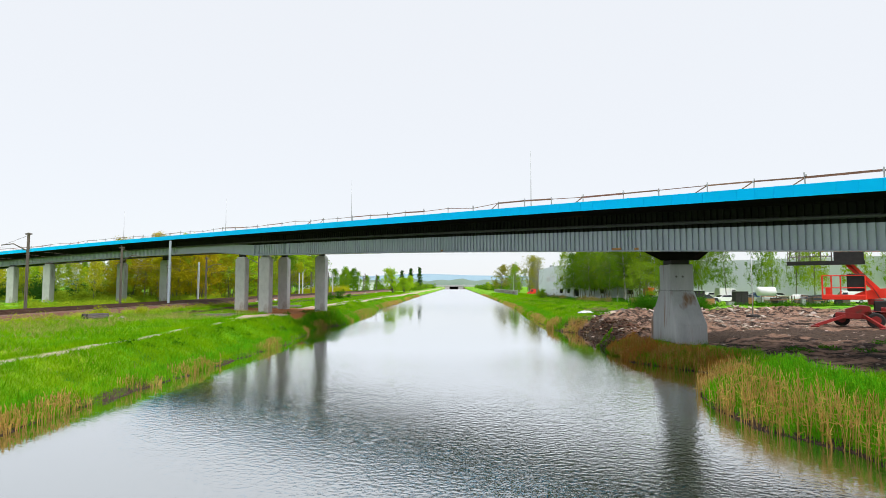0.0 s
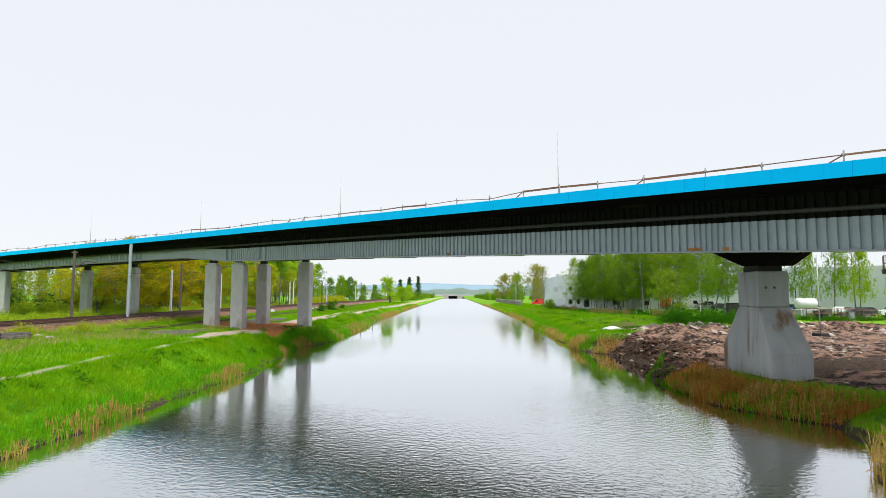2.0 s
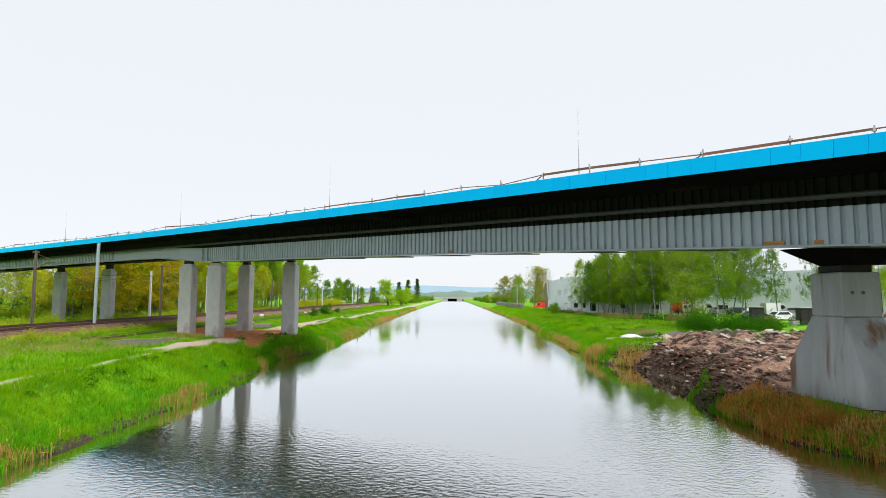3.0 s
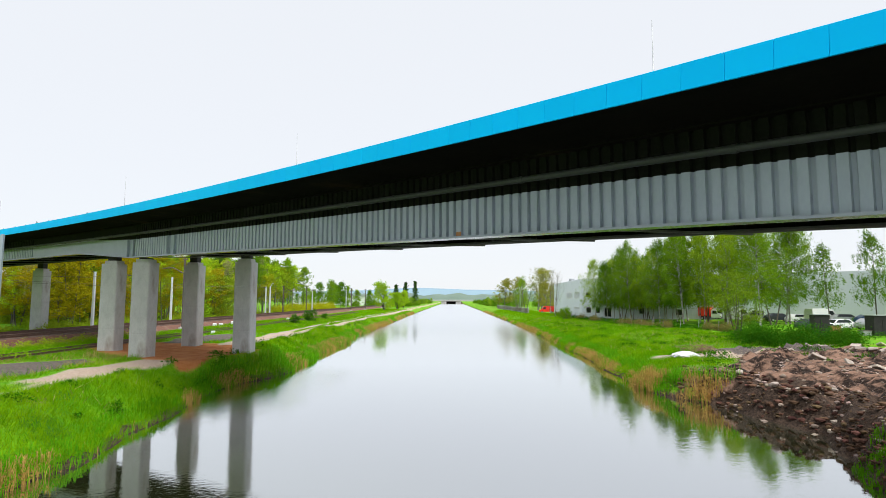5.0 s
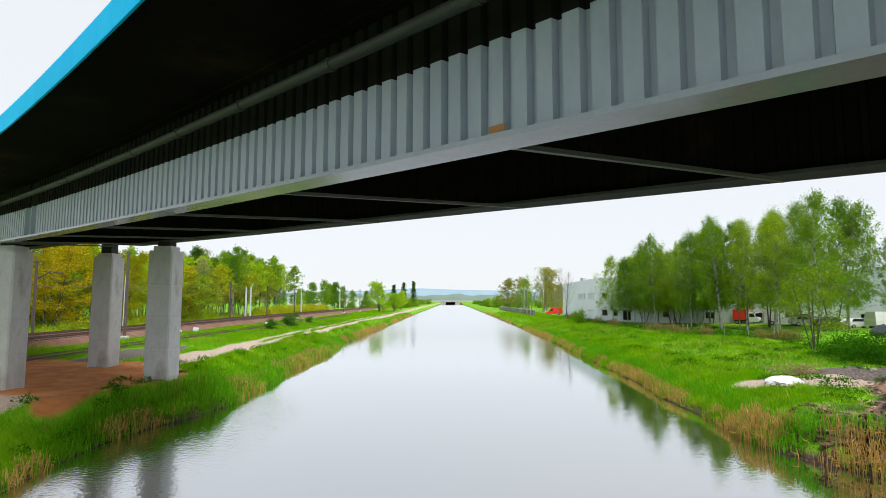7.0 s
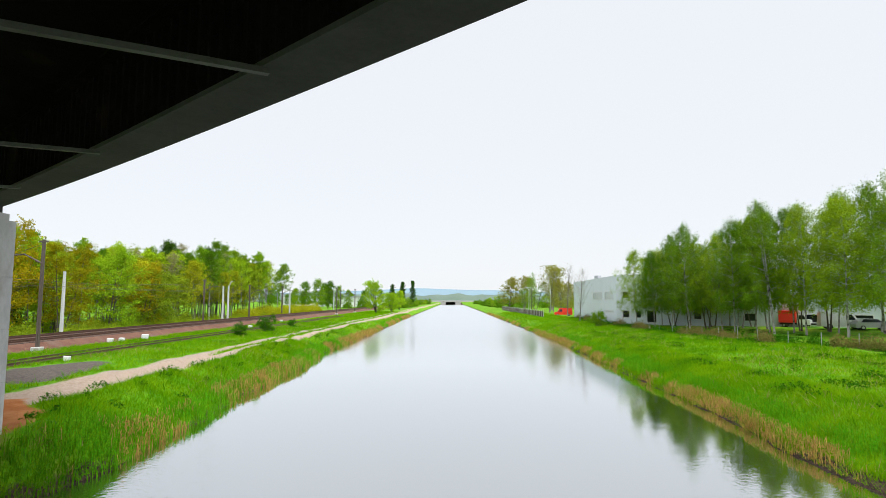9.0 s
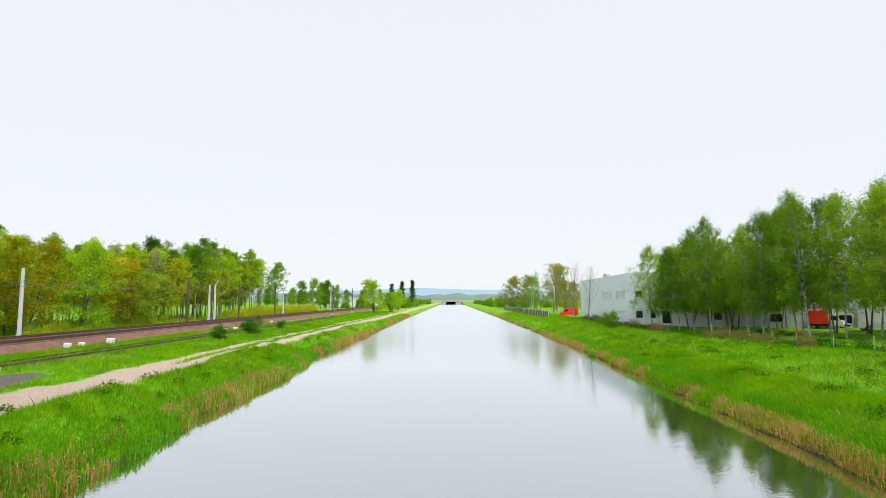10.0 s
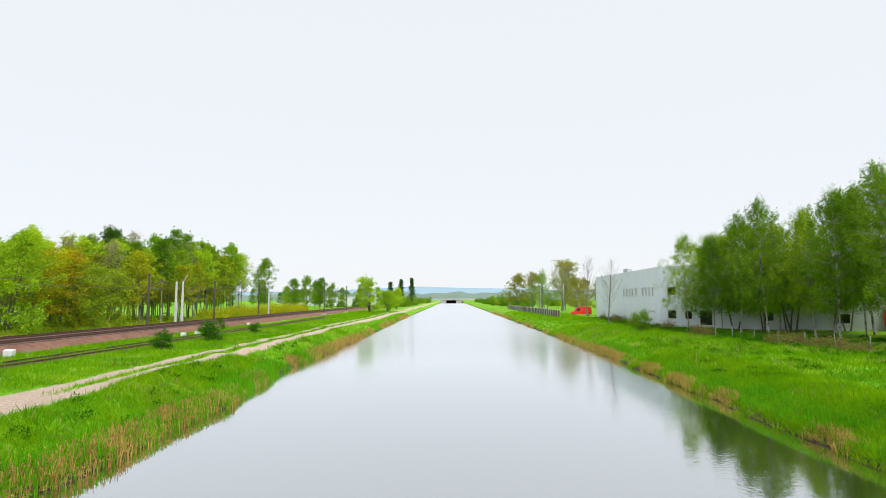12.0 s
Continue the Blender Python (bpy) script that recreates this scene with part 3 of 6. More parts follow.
def mask_wet_shade(x, y):
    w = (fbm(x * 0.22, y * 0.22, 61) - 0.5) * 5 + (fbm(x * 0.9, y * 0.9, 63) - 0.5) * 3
    # shore: one dark colour for damp soil and the shade of steep faces
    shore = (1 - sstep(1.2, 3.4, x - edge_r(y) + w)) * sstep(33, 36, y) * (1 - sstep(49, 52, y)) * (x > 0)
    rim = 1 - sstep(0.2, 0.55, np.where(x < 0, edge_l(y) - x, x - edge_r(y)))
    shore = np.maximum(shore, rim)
    # the wide patch paints the bridge's shade on the dug ground
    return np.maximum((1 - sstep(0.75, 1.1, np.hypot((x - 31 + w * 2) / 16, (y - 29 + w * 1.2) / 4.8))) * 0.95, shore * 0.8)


for name, fn in (("earth", mask_earth), ("red", mask_red), ("track", mask_track), ("mud", mask_mud), ("dark_soil", mask_wet_shade)):
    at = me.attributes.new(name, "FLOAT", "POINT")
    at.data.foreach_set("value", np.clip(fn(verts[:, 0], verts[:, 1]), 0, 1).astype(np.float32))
me.materials.append(M_GROUND)
tagged(new("ground", me), "grassy canal banks with dug earth and a dirt track", "ground", kind="structure")


def hz(x, y):
    return float(height(np.array([x], float), np.array([y], float))[0])


g = Geo()
ys = list(range(-120, 60, 30)) + list(range(60, 860, 80))
g.add([(x, y, 0.0) for y in ys for x in (-24, 24)], [(2 * i, 2 * i + 1, 2 * i + 3, 2 * i + 2) for i in range(len(ys) - 1)])
tagged(part("water", g, M_WATER), "still grey-green canal water with wind ripples", "water", kind="structure")


# ---- the bridge: a curved deck on two steel girders ----
def axis_y(x):
    u = x / 40
    return 32.057 - 40.0 * u - 6.772 * u * u - 0.112 * u ** 3


_ax = np.linspace(-112, 50, 2400)
_ay = axis_y(_ax)
_as = np.concatenate([[0], np.cumsum(np.hypot(np.diff(_ax), np.diff(_ay)))])
_as -= np.interp(0, _ax, _as)


def on_deck(s, o=0.0, h=0.0):
    """A place s metres along the near edge, o metres in from it, h metres over its lower rim."""
    x = float(np.interp(s, _as, _ax))
    u = x / 40
    dy = (-40.0 - 13.544 * u - 0.336 * u * u) / 40
    n = math.hypot(1, dy)
    z = 10.608 - 2.147 * u - 0.935 * u * u + 0.019 * u ** 3
    return Vector((x - dy / n * o, axis_y(x) + o / n, z + h))


def turn_at(s):
    d = on_deck(s + 0.5) - on_deck(s - 0.5)
    return math.atan2(d.y, d.x)


S0, S1 = -118.0, 72.0


def sweep(profile, s0, s1, step=1.5, close=True):
    """An outline of (o, h) pairs drawn along the deck; h may be a function of s."""
    n = max(2, int((s1 - s0) / step) + 1)
    geo, k = Geo(), len(profile)
    for i in range(n):
        s = s0 + (s1 - s0) * i / (n - 1)
        geo.v += [tuple(on_deck(s, o, h(s) if callable(h) else h)) for o, h in profile]
    for i in range(n - 1):
        for j in range(k if close else k - 1):
            geo.f.append((i * k + j, i * k + (j + 1) % k, (i + 1) * k + (j + 1) % k, (i + 1) * k + j))
    if close:
        geo.f += [tuple(range(k)), tuple(range((n - 1) * k, n * k))]
    return geo


def flange_h(s):
    """Underside of the girders: shallower beyond the haunch."""
    t = min(max((s + 45.5) / 9.5, 0), 1)
    return -1.90 * (1 - t) - 2.524 * t


O_NEAR, O_FAR, CROSS_FALL = 2.90, 9.9, 0.485
bridge = thing("road_bridge", "curved road bridge with grey corrugated girders and bright blue edge panels", "bridge")
part("deck_slab", sweep([(0.10, 0.55), (0.10, 0.04), (2.4, -0.02), (3.9, -0.02), (5.0, 0.12), (8.1, 0.12), (9.2, -0.02), (10.3, -0.02), (10.5, 0.04), (10.5, 0.42), (0.5, 0.42)], S0, S1), M_UNDER_SHADE, bridge, "concrete deck soffit coloured near black for its shade")
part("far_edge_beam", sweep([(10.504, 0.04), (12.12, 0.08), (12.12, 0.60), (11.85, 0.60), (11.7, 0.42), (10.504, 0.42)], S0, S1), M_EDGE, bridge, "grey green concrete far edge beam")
part("edge_drop", sweep([(11.7, -0.05), (12.1, -0.05), (12.1, 0.076), (11.7, 0.05)], S0, -27.6), M_UNDER_SHADE, bridge, "dark downstand under the far edge")
part("road_surface", sweep([(0.9, 0.424), (9.2, 0.424), (9.2, 0.47), (0.9, 0.47)], S0, S1, 3), M_ASPHALT, bridge)
for o in (O_NEAR, O_FAR):
    lift = 0.0 if o == O_NEAR else CROSS_FALL      # the curve's cross fall
    hw, hi = (0.274, 0.274) if o == O_NEAR else (0.40, 0.42)

    def low_rim(s, k=lift):
        return flange_h(s) + k

    def high_rim(s, k=lift):
        return flange_h(s) + k + 0.075

    # the far girder is coloured darker, with the shade under the deck in it
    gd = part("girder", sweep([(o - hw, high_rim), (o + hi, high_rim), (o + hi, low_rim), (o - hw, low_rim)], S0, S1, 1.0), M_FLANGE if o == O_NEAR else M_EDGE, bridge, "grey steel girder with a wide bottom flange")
    part("top_flange", sweep([(o - 0.3, -0.02), (o + 0.3, -0.02), (o + 0.3, -0.07), (o - 0.3, -0.07)], S0, S1, 1.5), M_UNDER_SHADE, gd)
    # folded web: flat ribs with narrow recessed folds, plain over the supports and in the haunch
    geo = Geo()
    s, row = -7.43 - 0.3675 * 300, []
    while s < S1:
        plain = -56 < s < -36.5 or abs(s + 36.0) < 0.6 or abs(s + 29.5) < 0.6
        sg = -1 if o == O_NEAR else 1
        step = 0.27 if abs(s - 13.65) < 0.6 else 0.3675
        pts = [(s, 0.0), (s + 0.30, 0.0)] if plain else [(s, 0.055), (s + step - 0.145, 0.055), (s + step - 0.12, -0.055), (s + step - 0.025, -0.055)]
        row += [(a, o + sg * d) for a, d in pts]
        s += step
    geo.f = [(2 * i, 2 * i + 1, 2 * i + 3, 2 * i + 2) for i in range(len(row) - 1)]
    upper = Geo()
    upper.f = list(geo.f)
    for a, oo in row:
        # above the split the overhang's shade is painted as a dark band
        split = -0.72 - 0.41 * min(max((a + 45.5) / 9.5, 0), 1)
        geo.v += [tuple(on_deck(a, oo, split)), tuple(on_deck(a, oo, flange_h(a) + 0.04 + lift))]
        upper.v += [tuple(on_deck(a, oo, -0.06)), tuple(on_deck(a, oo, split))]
    # far web near black: the gloom between the girders put into its colour
    part("web", geo, M_STEEL if o == O_NEAR else M_UNDER_SHADE, gd, "folded grey steel web", fix=False)
    part("upper_web", upper, M_UPPER_SHADE if o == O_NEAR else M_UNDER_SHADE, gd, "upper band of the folded web coloured dark for its shade", fix=False)
    for s in (-36.0, -29.5) if o == O_NEAR else ():
        for d in (-0.5, 0.5):
            p = on_deck(s + d, o, 0)
            g = Geo().box((p.x, p.y, p.z + (flange_h(s) - 1.12) / 2), (0.03, 0.34, -flange_h(s) - 1.20), turn_at(s))
            part("stiffener", g, M_STEEL, gd)
# rust-coloured patches of bare primer on the near web
for s, w in ((13.02, 0.7), (14.45, 0.3), (-4.0, 0.26)):
    p = on_deck(s, O_NEAR - 0.062, flange_h(s) + 0.17)
    part("primer_patch", Geo().box(p, (w, 0.006, 0.16), turn_at(s)), M_RUST, bridge, "patch of rusty primer")

# bracing between the girders, a bay every 5.95 m
s = -4.0 - 17 * 5.95
while s < 66:
    g = Geo()
    a, b = on_deck(s, O_NEAR + 0.27, flange_h(s) + 0.04), on_deck(s + 1.55, O_FAR - 0.40, flange_h(s + 1.55) + 0.37)
    g.beam(a, b, 0.09, 0.07)
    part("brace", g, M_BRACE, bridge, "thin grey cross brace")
    s += 5.95

# drain pipe hung before the near web
n = 120
pipe_pts = [on_deck(S0 + (S1 - S0) * i / n, 2.289, -0.841) for i in range(n + 1)]
pipe = part("drain_pipe", Geo().tube(pipe_pts, 0.10, 8), M_PIPE, bridge, "dark drain pipe hung under the deck edge", smooth=True)
s = -100.0
while s < 60:
    c, d = on_deck(s, 2.289, -0.841), on_deck(s + 0.12, 2.289, -0.841)
    part("coupling", Geo().tube([c, d], 0.118, 8), M_PIPE, pipe)
    s += 3.1

# columns and pier
def column(x, y, rz, top, base, girder, label):
    ob = thing("bridge_column", label, "bridge column", pose(x, y, base, 0, 0, math.degrees(rz)), "columns under the bridge")
    hgt = top - base
    g = Geo()
    w, d, c = 1.36, 1.26, 0.07
    prof = [(-w / 2 + c, -d / 2), (w / 2 - c, -d / 2), (w / 2, -d / 2 + c), (w / 2, d / 2 - c), (w / 2 - c, d / 2), (-w / 2 + c, d / 2), (-w / 2, d / 2 - c), (-w / 2, -d / 2 + c)]
    zs = [(-0.6, 1.0)]
    for i in range(1, int(hgt / 1.75)):
        zs += [(i * 1.75 - 0.025, 1.0), (i * 1.75, 0.978), (i * 1.75 + 0.025, 1.0)]
    zs.append((hgt, 1.0))
    for z, e in zs:
        g.v += [(px * e, py * e, z) for px, py in prof]
    k = len(prof)
    g.f = [(l * k + j, l * k + (j + 1) % k, l * k + k + (j + 1) % k, l * k + k + j) for l in range(len(zs) - 1) for j in range(k)] + [tuple(range(k)), tuple(range((len(zs) - 1) * k, len(zs) * k))]
    part("shaft", g, M_CONC, ob)
    part("bearing_plinth", Geo().box((0, 0, hgt + 0.13), (1.02, 0.94, 0.26), 0, 0.02), M_CONC, ob)
    rest = girder - base - hgt - 0.26
    part("bearing", Geo().box((0, 0, hgt + 0.26 + rest / 2), (0.7, 0.7, rest), 0, 0.02), M_BLACK, ob, "dark bridge bearing")
    return ob


def under(s, o):
    return on_deck(s, o, flange_h(s)).z


for x, y, s, up, top in ((-28.15, 61.1, -40.1, 0.0, 8.82), (-23.85, 57.95, -34.9, 0.0, 8.72), (-24.15, 66.5, -40.0, CROSS_FALL, 9.05), (-17.45, 60.95, -32.4, CROSS_FALL, 8.98)):
    column(x, y, -0.06, top, hz(x, y) - 0.05, under(s, O_NEAR) + up, "tall square pale concrete bridge column standing on bare red earth")
for x, y, s, up in ((-81.7, 88.7, -99.4, 0.0), (-72.6, 85.6, -90, 0.0), (-60.3, 87.3, -79.7, CROSS_FALL), (-49.5, 81.9, -68.2, CROSS_FALL)):
    column(x, y, -0.06, under(s, O_NEAR) - 0.52, 2.1, under(s, O_NEAR) + up, "tall square pale concrete bridge column beyond the railway")

pier = thing("bridge_pier", "grey stained concrete bridge pier with a flared foot beside the water", "bridge pier", pose(-0.25, 0, 0))
g = Geo()
levels = [(0.9, 16.08, 18.25, 27.0, 32.0, 0.02), (2.55, 16.08, 18.25, 27.0, 32.0, 0.02), (4.88, 16.2, 17.93, 28.2, 30.35, 0.06)]
for z, xa, xb, ya, yb, c in levels:
    g.v += [(xa + c, ya, z), (xb - c, ya, z), (xb, ya + c, z), (xb, yb - c, z), (xb - c, yb, z), (xa + c, yb, z), (xa, yb - c, z), (xa, ya + c, z)]
for l in range(2):
    g.f += [(l * 8 + j, l * 8 + (j + 1) % 8, l * 8 + 8 + (j + 1) % 8, l * 8 + 8 + j) for j in range(8)]
g.f += [tuple(range(8)), tuple(range(16, 24))]
part("flared_foot", g, M_CONC_PIER, pier)
part("shaft", Geo().box((17.065, 29.29, 5.87), (1.71, 2.1, 1.94), 0, 0.06), M_CONC_PIER, pier)
part("bearing", Geo().box((17.05, 29.2, 7.0), (1.3, 1.6, 0.32), 0, 0.03), M_BLACK, pier, "dark bridge bearing")
for z in (5.95,):
    for dy in (-0.45, 0.45):
        part("formwork_hole", Geo().tube([(16.9 + dy * 0.5, 28.25, z), (16.9 + dy * 0.5, 28.225, z)], 0.08, 8), M_HOLE, pier)
# dark haunch of the far girder, resting on the pier
a = turn_at(14)
top = on_deck(14.0, O_FAR, flange_h(14) + CROSS_FALL).z - 0.004
g = Geo().prism([(-2.7, top), (2.2, top), (1.1, 7.16), (-1.1, 7.16)], 1.3, Matrix.Translation((17.0, 29.0, 0)) @ Matrix.Rotation(a, 4, "Z"))
part("girder_haunch", g, M_UNDER_SHADE, bridge, "dark steel haunch over the pier")

# temporary edge rail: posts with sagging boards
rail = thing("guard_rail", "temporary timber guard rail on thin steel posts along the bridge edge", "guard rail")
rng = random.Random(4)
s, prev = -112.0, None
while s < 64:
    p = on_deck(s, 2.4, 0.45)
    hgt = 0.86 + rng.uniform(-0.08, 0.1)
    q = p + Vector((rng.uniform(-0.05, 0.05), rng.uniform(-0.05, 0.05), hgt + 0.16))
    g = Geo().beam(p, q, 0.05, 0.05)
    g.box(p + Vector((0, 0, hgt)), (0.12, 0.08, 0.10))
    part("post", g, M_GALV, rail)
    top = p + Vector((0, 0, hgt + rng.uniform(-0.12, 0.04)))
    if prev is not None:
        w = rng.choice((0.04, 0.04, 0.08, 0.11))
        part("board", Geo().beam(prev, top, 0.035, w), M_TIMBER, rail)
        if rng.random() < 0.3:
            mid = prev.lerp(top, 0.5)
            part("brace", Geo().beam(top, Vector((mid.x, mid.y, on_deck(s - 1.2, 2.4, 0.5).z)), 0.04, 0.05), M_TIMBER, rail)
    prev = top
    s += rng.uniform(2.25, 3.2)

# street lamps on the far side of the deck
for x, y, z in ((7.6, 40.4, 10.9), (-13.3, 59.6, 11.8), (-37.2, 77.0, 12.3), (-62.2, 90.4, 12.1)):
    lamp = thing("lamp_pole", "thin bare grey lamp pole on the far edge of the bridge", "lamp pole", pose(x, y, z), "lamp poles on the bridge")
    part("pole", Geo().tube([(0, 0, 0), (0, 0, 3.5), (0, 0, 7.3)], [0.05, 0.035, 0.015], 8), M_GALV, lamp, smooth=True)

# blue edge panels, one by one
panel = mesh_of("edge_panel", Geo().box((0, 0, 0), (0.863, 0.05, 0.58), 0, 0.004), M_BLUE)
s = 0.03 + 0.869 * 0.5 - 0.869 * 135
while s < S1 - 0.4:
    for o in (0.045, 12.18):
        if o > 1 and s > -27.6:
            continue
        p = on_deck(s, o, 0.29 if o < 1 else 0.20)
        t = on_deck(s + 0.4, o, 0.29) - on_deck(s - 0.4, o, 0.29)
        ob = part("edge_panel", panel, M_BLUE, bridge)
        ob.matrix_basis = Matrix.Translation(p) @ t.to_track_quat("X", "Z").to_matrix().to_4x4()
    s += 0.869


# ---- railway on the west bank ----
def rail_bed(name, xa, xb, top, foot, y0, y1, label):
    geo = Geo()
    ys2 = np.arange(y0, y1 + 1, 2.0 if y1 < 300 else 4.0)
    for y in ys2:
        w = (fbm(y * 0.4, 2.0, 71) - 0.5) * 0.4 - (foot - 0.9) * (1 - float(sstep(66, 90, y)))
        geo.v += [(xa - foot - w, y, 1.7), (xa, y, top), (xb, y, top), (xb + foot + w, y, 1.7)]
    for i in range(len(ys2) - 1):
        geo.f += [(4 * i + j, 4 * i + j + 1, 4 * i + j + 5, 4 * i + j + 4) for j in range(3)]
    return tagged(part(name, geo, M_BALLAST), label, "railway ballast", kind="structure")


rail_bed("ballast_bed", -44.4, -37.0, 2.72, 2.3, -40, 420, "reddish crushed stone bed under the railway tracks")


def rail_profile(x, z, y0, y1):
    geo = Geo()
    prof = [(-0.07, 0), (0.07, 0), (0.02, 0.04), (0.02, 0.12), (0.036, 0.13), (0.036, 0.17), (-0.036, 0.17), (-0.036, 0.13), (-0.02, 0.12), (-0.02, 0.04)]
    k = len(prof)
    ys2 = np.linspace(y0, y1, 12)
    for y in ys2:
        geo.v += [(x + a, y, z + b) for a, b in prof]
    for i in range(11):
        geo.f += [(i * k + j, i * k + (j + 1) % k, (i + 1) * k + (j + 1) % k, (i + 1) * k + j) for j in range(k)]
    geo.f += [tuple(range(k)), tuple(range(11 * k, 12 * k))]
    return geo


sleeper = mesh_of("sleeper", Geo().box((0, 0, 0), (2.5, 0.24, 0.16), 0, 0.02), M_SLEEPER)
for cx, zt, y0, y1, lab in ((-38.5, 2.79, -40, 420, "main railway track with dark rails on a stone bed"), (-42.5, 2.79, -40, 420, "main railway track with dark rails on a stone bed"), (-30.8, 2.13, 50, 190, "old rusty siding track sunk into the grass")):
    tr = thing("railway_track", lab, "railway track", group="railway tracks")
    for dx in (-0.755, 0.755):
        part("rail", rail_profile(cx + dx, zt, y0, y1), M_RAILSTEEL, tr)
    yy = 46.0 if cx < -35 else 60.0
    k = 0
    while k < (130 if cx < -35 else 0):
        ob = part("sleeper", sleeper, M_SLEEPER, tr)
        ob.matrix_basis = pose(cx, yy, zt - (0.075 if cx < -35 else 0.1), 0, 0, random.uniform(-0.6, 0.6))
        yy += 0.62
        k += 1
    if cx > -35:
        continue
    g = Geo()
    y = yy
    while y < min(y1, 260):
        g.box((cx, y, zt - 0.075), (2.5, 0.24, 0.16))
        y += 0.62
    ob = part("distant_sleepers", g, M_SLEEPER, tr)
    ob["kind"] = "stuff"


def catenary_mast(x, y, hgt, arm, lab):
    ob = thing("catenary_mast", lab, "railway mast", pose(x, y, hz(x, y) - 0.1), "masts along the railway")
    w = 0.2
    part("foundation", Geo().box((0, 0, 0.15), (0.7, 0.7, 0.7), 0, 0.05), M_CONC, ob)
    for sx in (-1, 1):
        part("leg", Geo().beam((sx * w / 2, 0, 0.3), (sx * w / 2 * 0.7, 0, hgt), 0.07, 0.14), M_MAST, ob)
    g = Geo()
    k = int(hgt / 0.7)
    for i in range(k):
        a = 0.5 + i * 0.7
        s = 1 if i % 2 else -1
        g.beam((s * 0.12, 0, a), (-s * 0.12, 0, a + 0.6), 0.02, 0.05)
    part("lattice", g, M_MAST, ob)
    part("top_bracket", Geo().beam((-0.35, 0, hgt - 0.15), (0.35, 0, hgt - 0.15), 0.14, 0.14), M_MAST, ob)
    if arm:
        g = Geo().tube([(0, 0, hgt - 2.0), (arm * 0.55, 0, hgt - 1.2), (arm, 0, hgt - 1.35)], 0.06, 6)
        part("cantilever_arm", g, M_MAST, ob)
        part("stay", Geo().tube([(0, 0, hgt - 0.3), (arm * 0.9, 0, hgt - 1.3)], 0.018, 5), M_MAST, ob)
        part("insulator", Geo().tube([(arm * 0.12, 0, hgt - 1.85), (arm * 0.2, 0, hgt - 1.72)], 0.09, 8), M_MAST, ob)
    return ob


for x, y, hgt, arm in ((-45.9, 46.4, 9.0, -3.0), (-35.6, 88.2, 9.3, -2.9), (-45.4, 62.5, 8.6, 2.6), (-45.2, 88.0, 8.4, 2.8), (-45.6, 141.0, 8.0, 3.0), (-45.5, 163.0, 7.6, 2.8), (-45.4, 186.0, 8.0, 3.0), (-35.6, 207.0, 8.0, -2.8), (-35.6, 238.0, 8.2, -2.8), (-45.4, 262.0, 8.2, 2.8), (-35.6, 290.0, 8.2, -2.8)):
    catenary_mast(x, y, hgt, arm, "dark rusty steel lattice railway mast beside the track")


def concrete_post(x, y, hgt, lab, hook=False):
    ob = thing("concrete_post", lab, "post", pose(x, y, hz(x, y) - 0.1), "pale posts along the railway")
    w, n = 0.32, 4
    g = Geo()
    for z, s in ((0, 1.0), (hgt, 0.72)):
        g.v += [(a * w / 2 * s, b * w / 2 * s, z) for a, b in ((-1, -0.8), (-0.8, -1), (0.8, -1), (1, -0.8), (1, 0.8), (0.8, 1), (-0.8, 1), (-1, 0.8))]
    g.f = [(j, (j + 1) % 8, 8 + (j + 1) % 8, 8 + j) for j in range(8)] + [tuple(range(8)), tuple(range(8, 16))]
    part("shaft", g, M_POST, ob)
    if hook:
        part("bracket", Geo().tube([(0, 0, hgt - 0.1), (0.25, 0, hgt + 0.25), (0.4, 0, hgt + 0.7), (0.7, 0, hgt + 0.85)], 0.05, 6), M_POST, ob)
    return ob


for x, y, hgt, hook in ((-46.2, 106.0, 7.6, False), (-45.0, 147.8, 7.0, False), (-44.0, 147.8, 7.0, True), (-45.0, 191.5, 7.4, True), (-45.5, 250.0, 8.0, False), (-45.2, 85.0, 7.4, False)):
    concrete_post(x, y, hgt, "slim pale grey concrete post behind the railway tracks", hook)
sp = thing("steel_post", "tall grey galvanised steel post beside the railway", "post", pose(-38.9, 62.9, 2.6))
part("shaft", Geo().box((0, 0, 4.4), (0.22, 0.2, 8.9), 0, 0.02), M_STEEL, sp)
part("flange", Geo().box((0, -0.12, 4.4), (0.28, 0.03, 8.7), 0, 0.005), M_STEEL, sp)
part("base_plate", Geo().box((0, 0, 0.06), (0.6, 0.6, 0.2), 0, 0.03), M_CONC, sp)

for x, z in ((-38.5, 7.6), (-42.5, 7.6)):
    ob = thing("overhead_wire", "thin dark overhead wire above the railway track", "wire", group="overhead wires")
    for dz, r in ((0, 0.011), (1.1, 0.011)):
        pts = []
        for i in range(0, 41):
            y = -30 + i * 8
            sag = 0 if dz == 0 else -0.75 * (1 - abs(((y + 5) % 42) / 21 - 1) ** 2)
            pts.append((x, y, z + dz + sag))
        part("wire", Geo().tube(pts, r, 4, False), M_MAST, ob)

for x, y, s, r in ((-35.7, 98.1, 0.48, 8), (-35.3, 99.4, 0.45, -5), (-34.9, 103.0, 0.6, 12), (-29.2, 82.5, 0.42, 30), (-33.2, 126.0, 0.5, 10), (-32.6, 128.2, 0.5, 0), (-34.5, 150.0, 0.5, 20)):
    ob = part("concrete_block", Geo().box((0, 0, s * 0.36), (s * 1.05, s * 0.9, s * 0.95), 0, 0.04), M_WHITE)
    ob.matrix_basis = pose(x, y, hz(x, y) + (0.0 if x > -34 else 0.05), 2, 3, r)
    tagged(ob, "small white painted concrete block beside the railway", "concrete block", "white blocks by the railway")


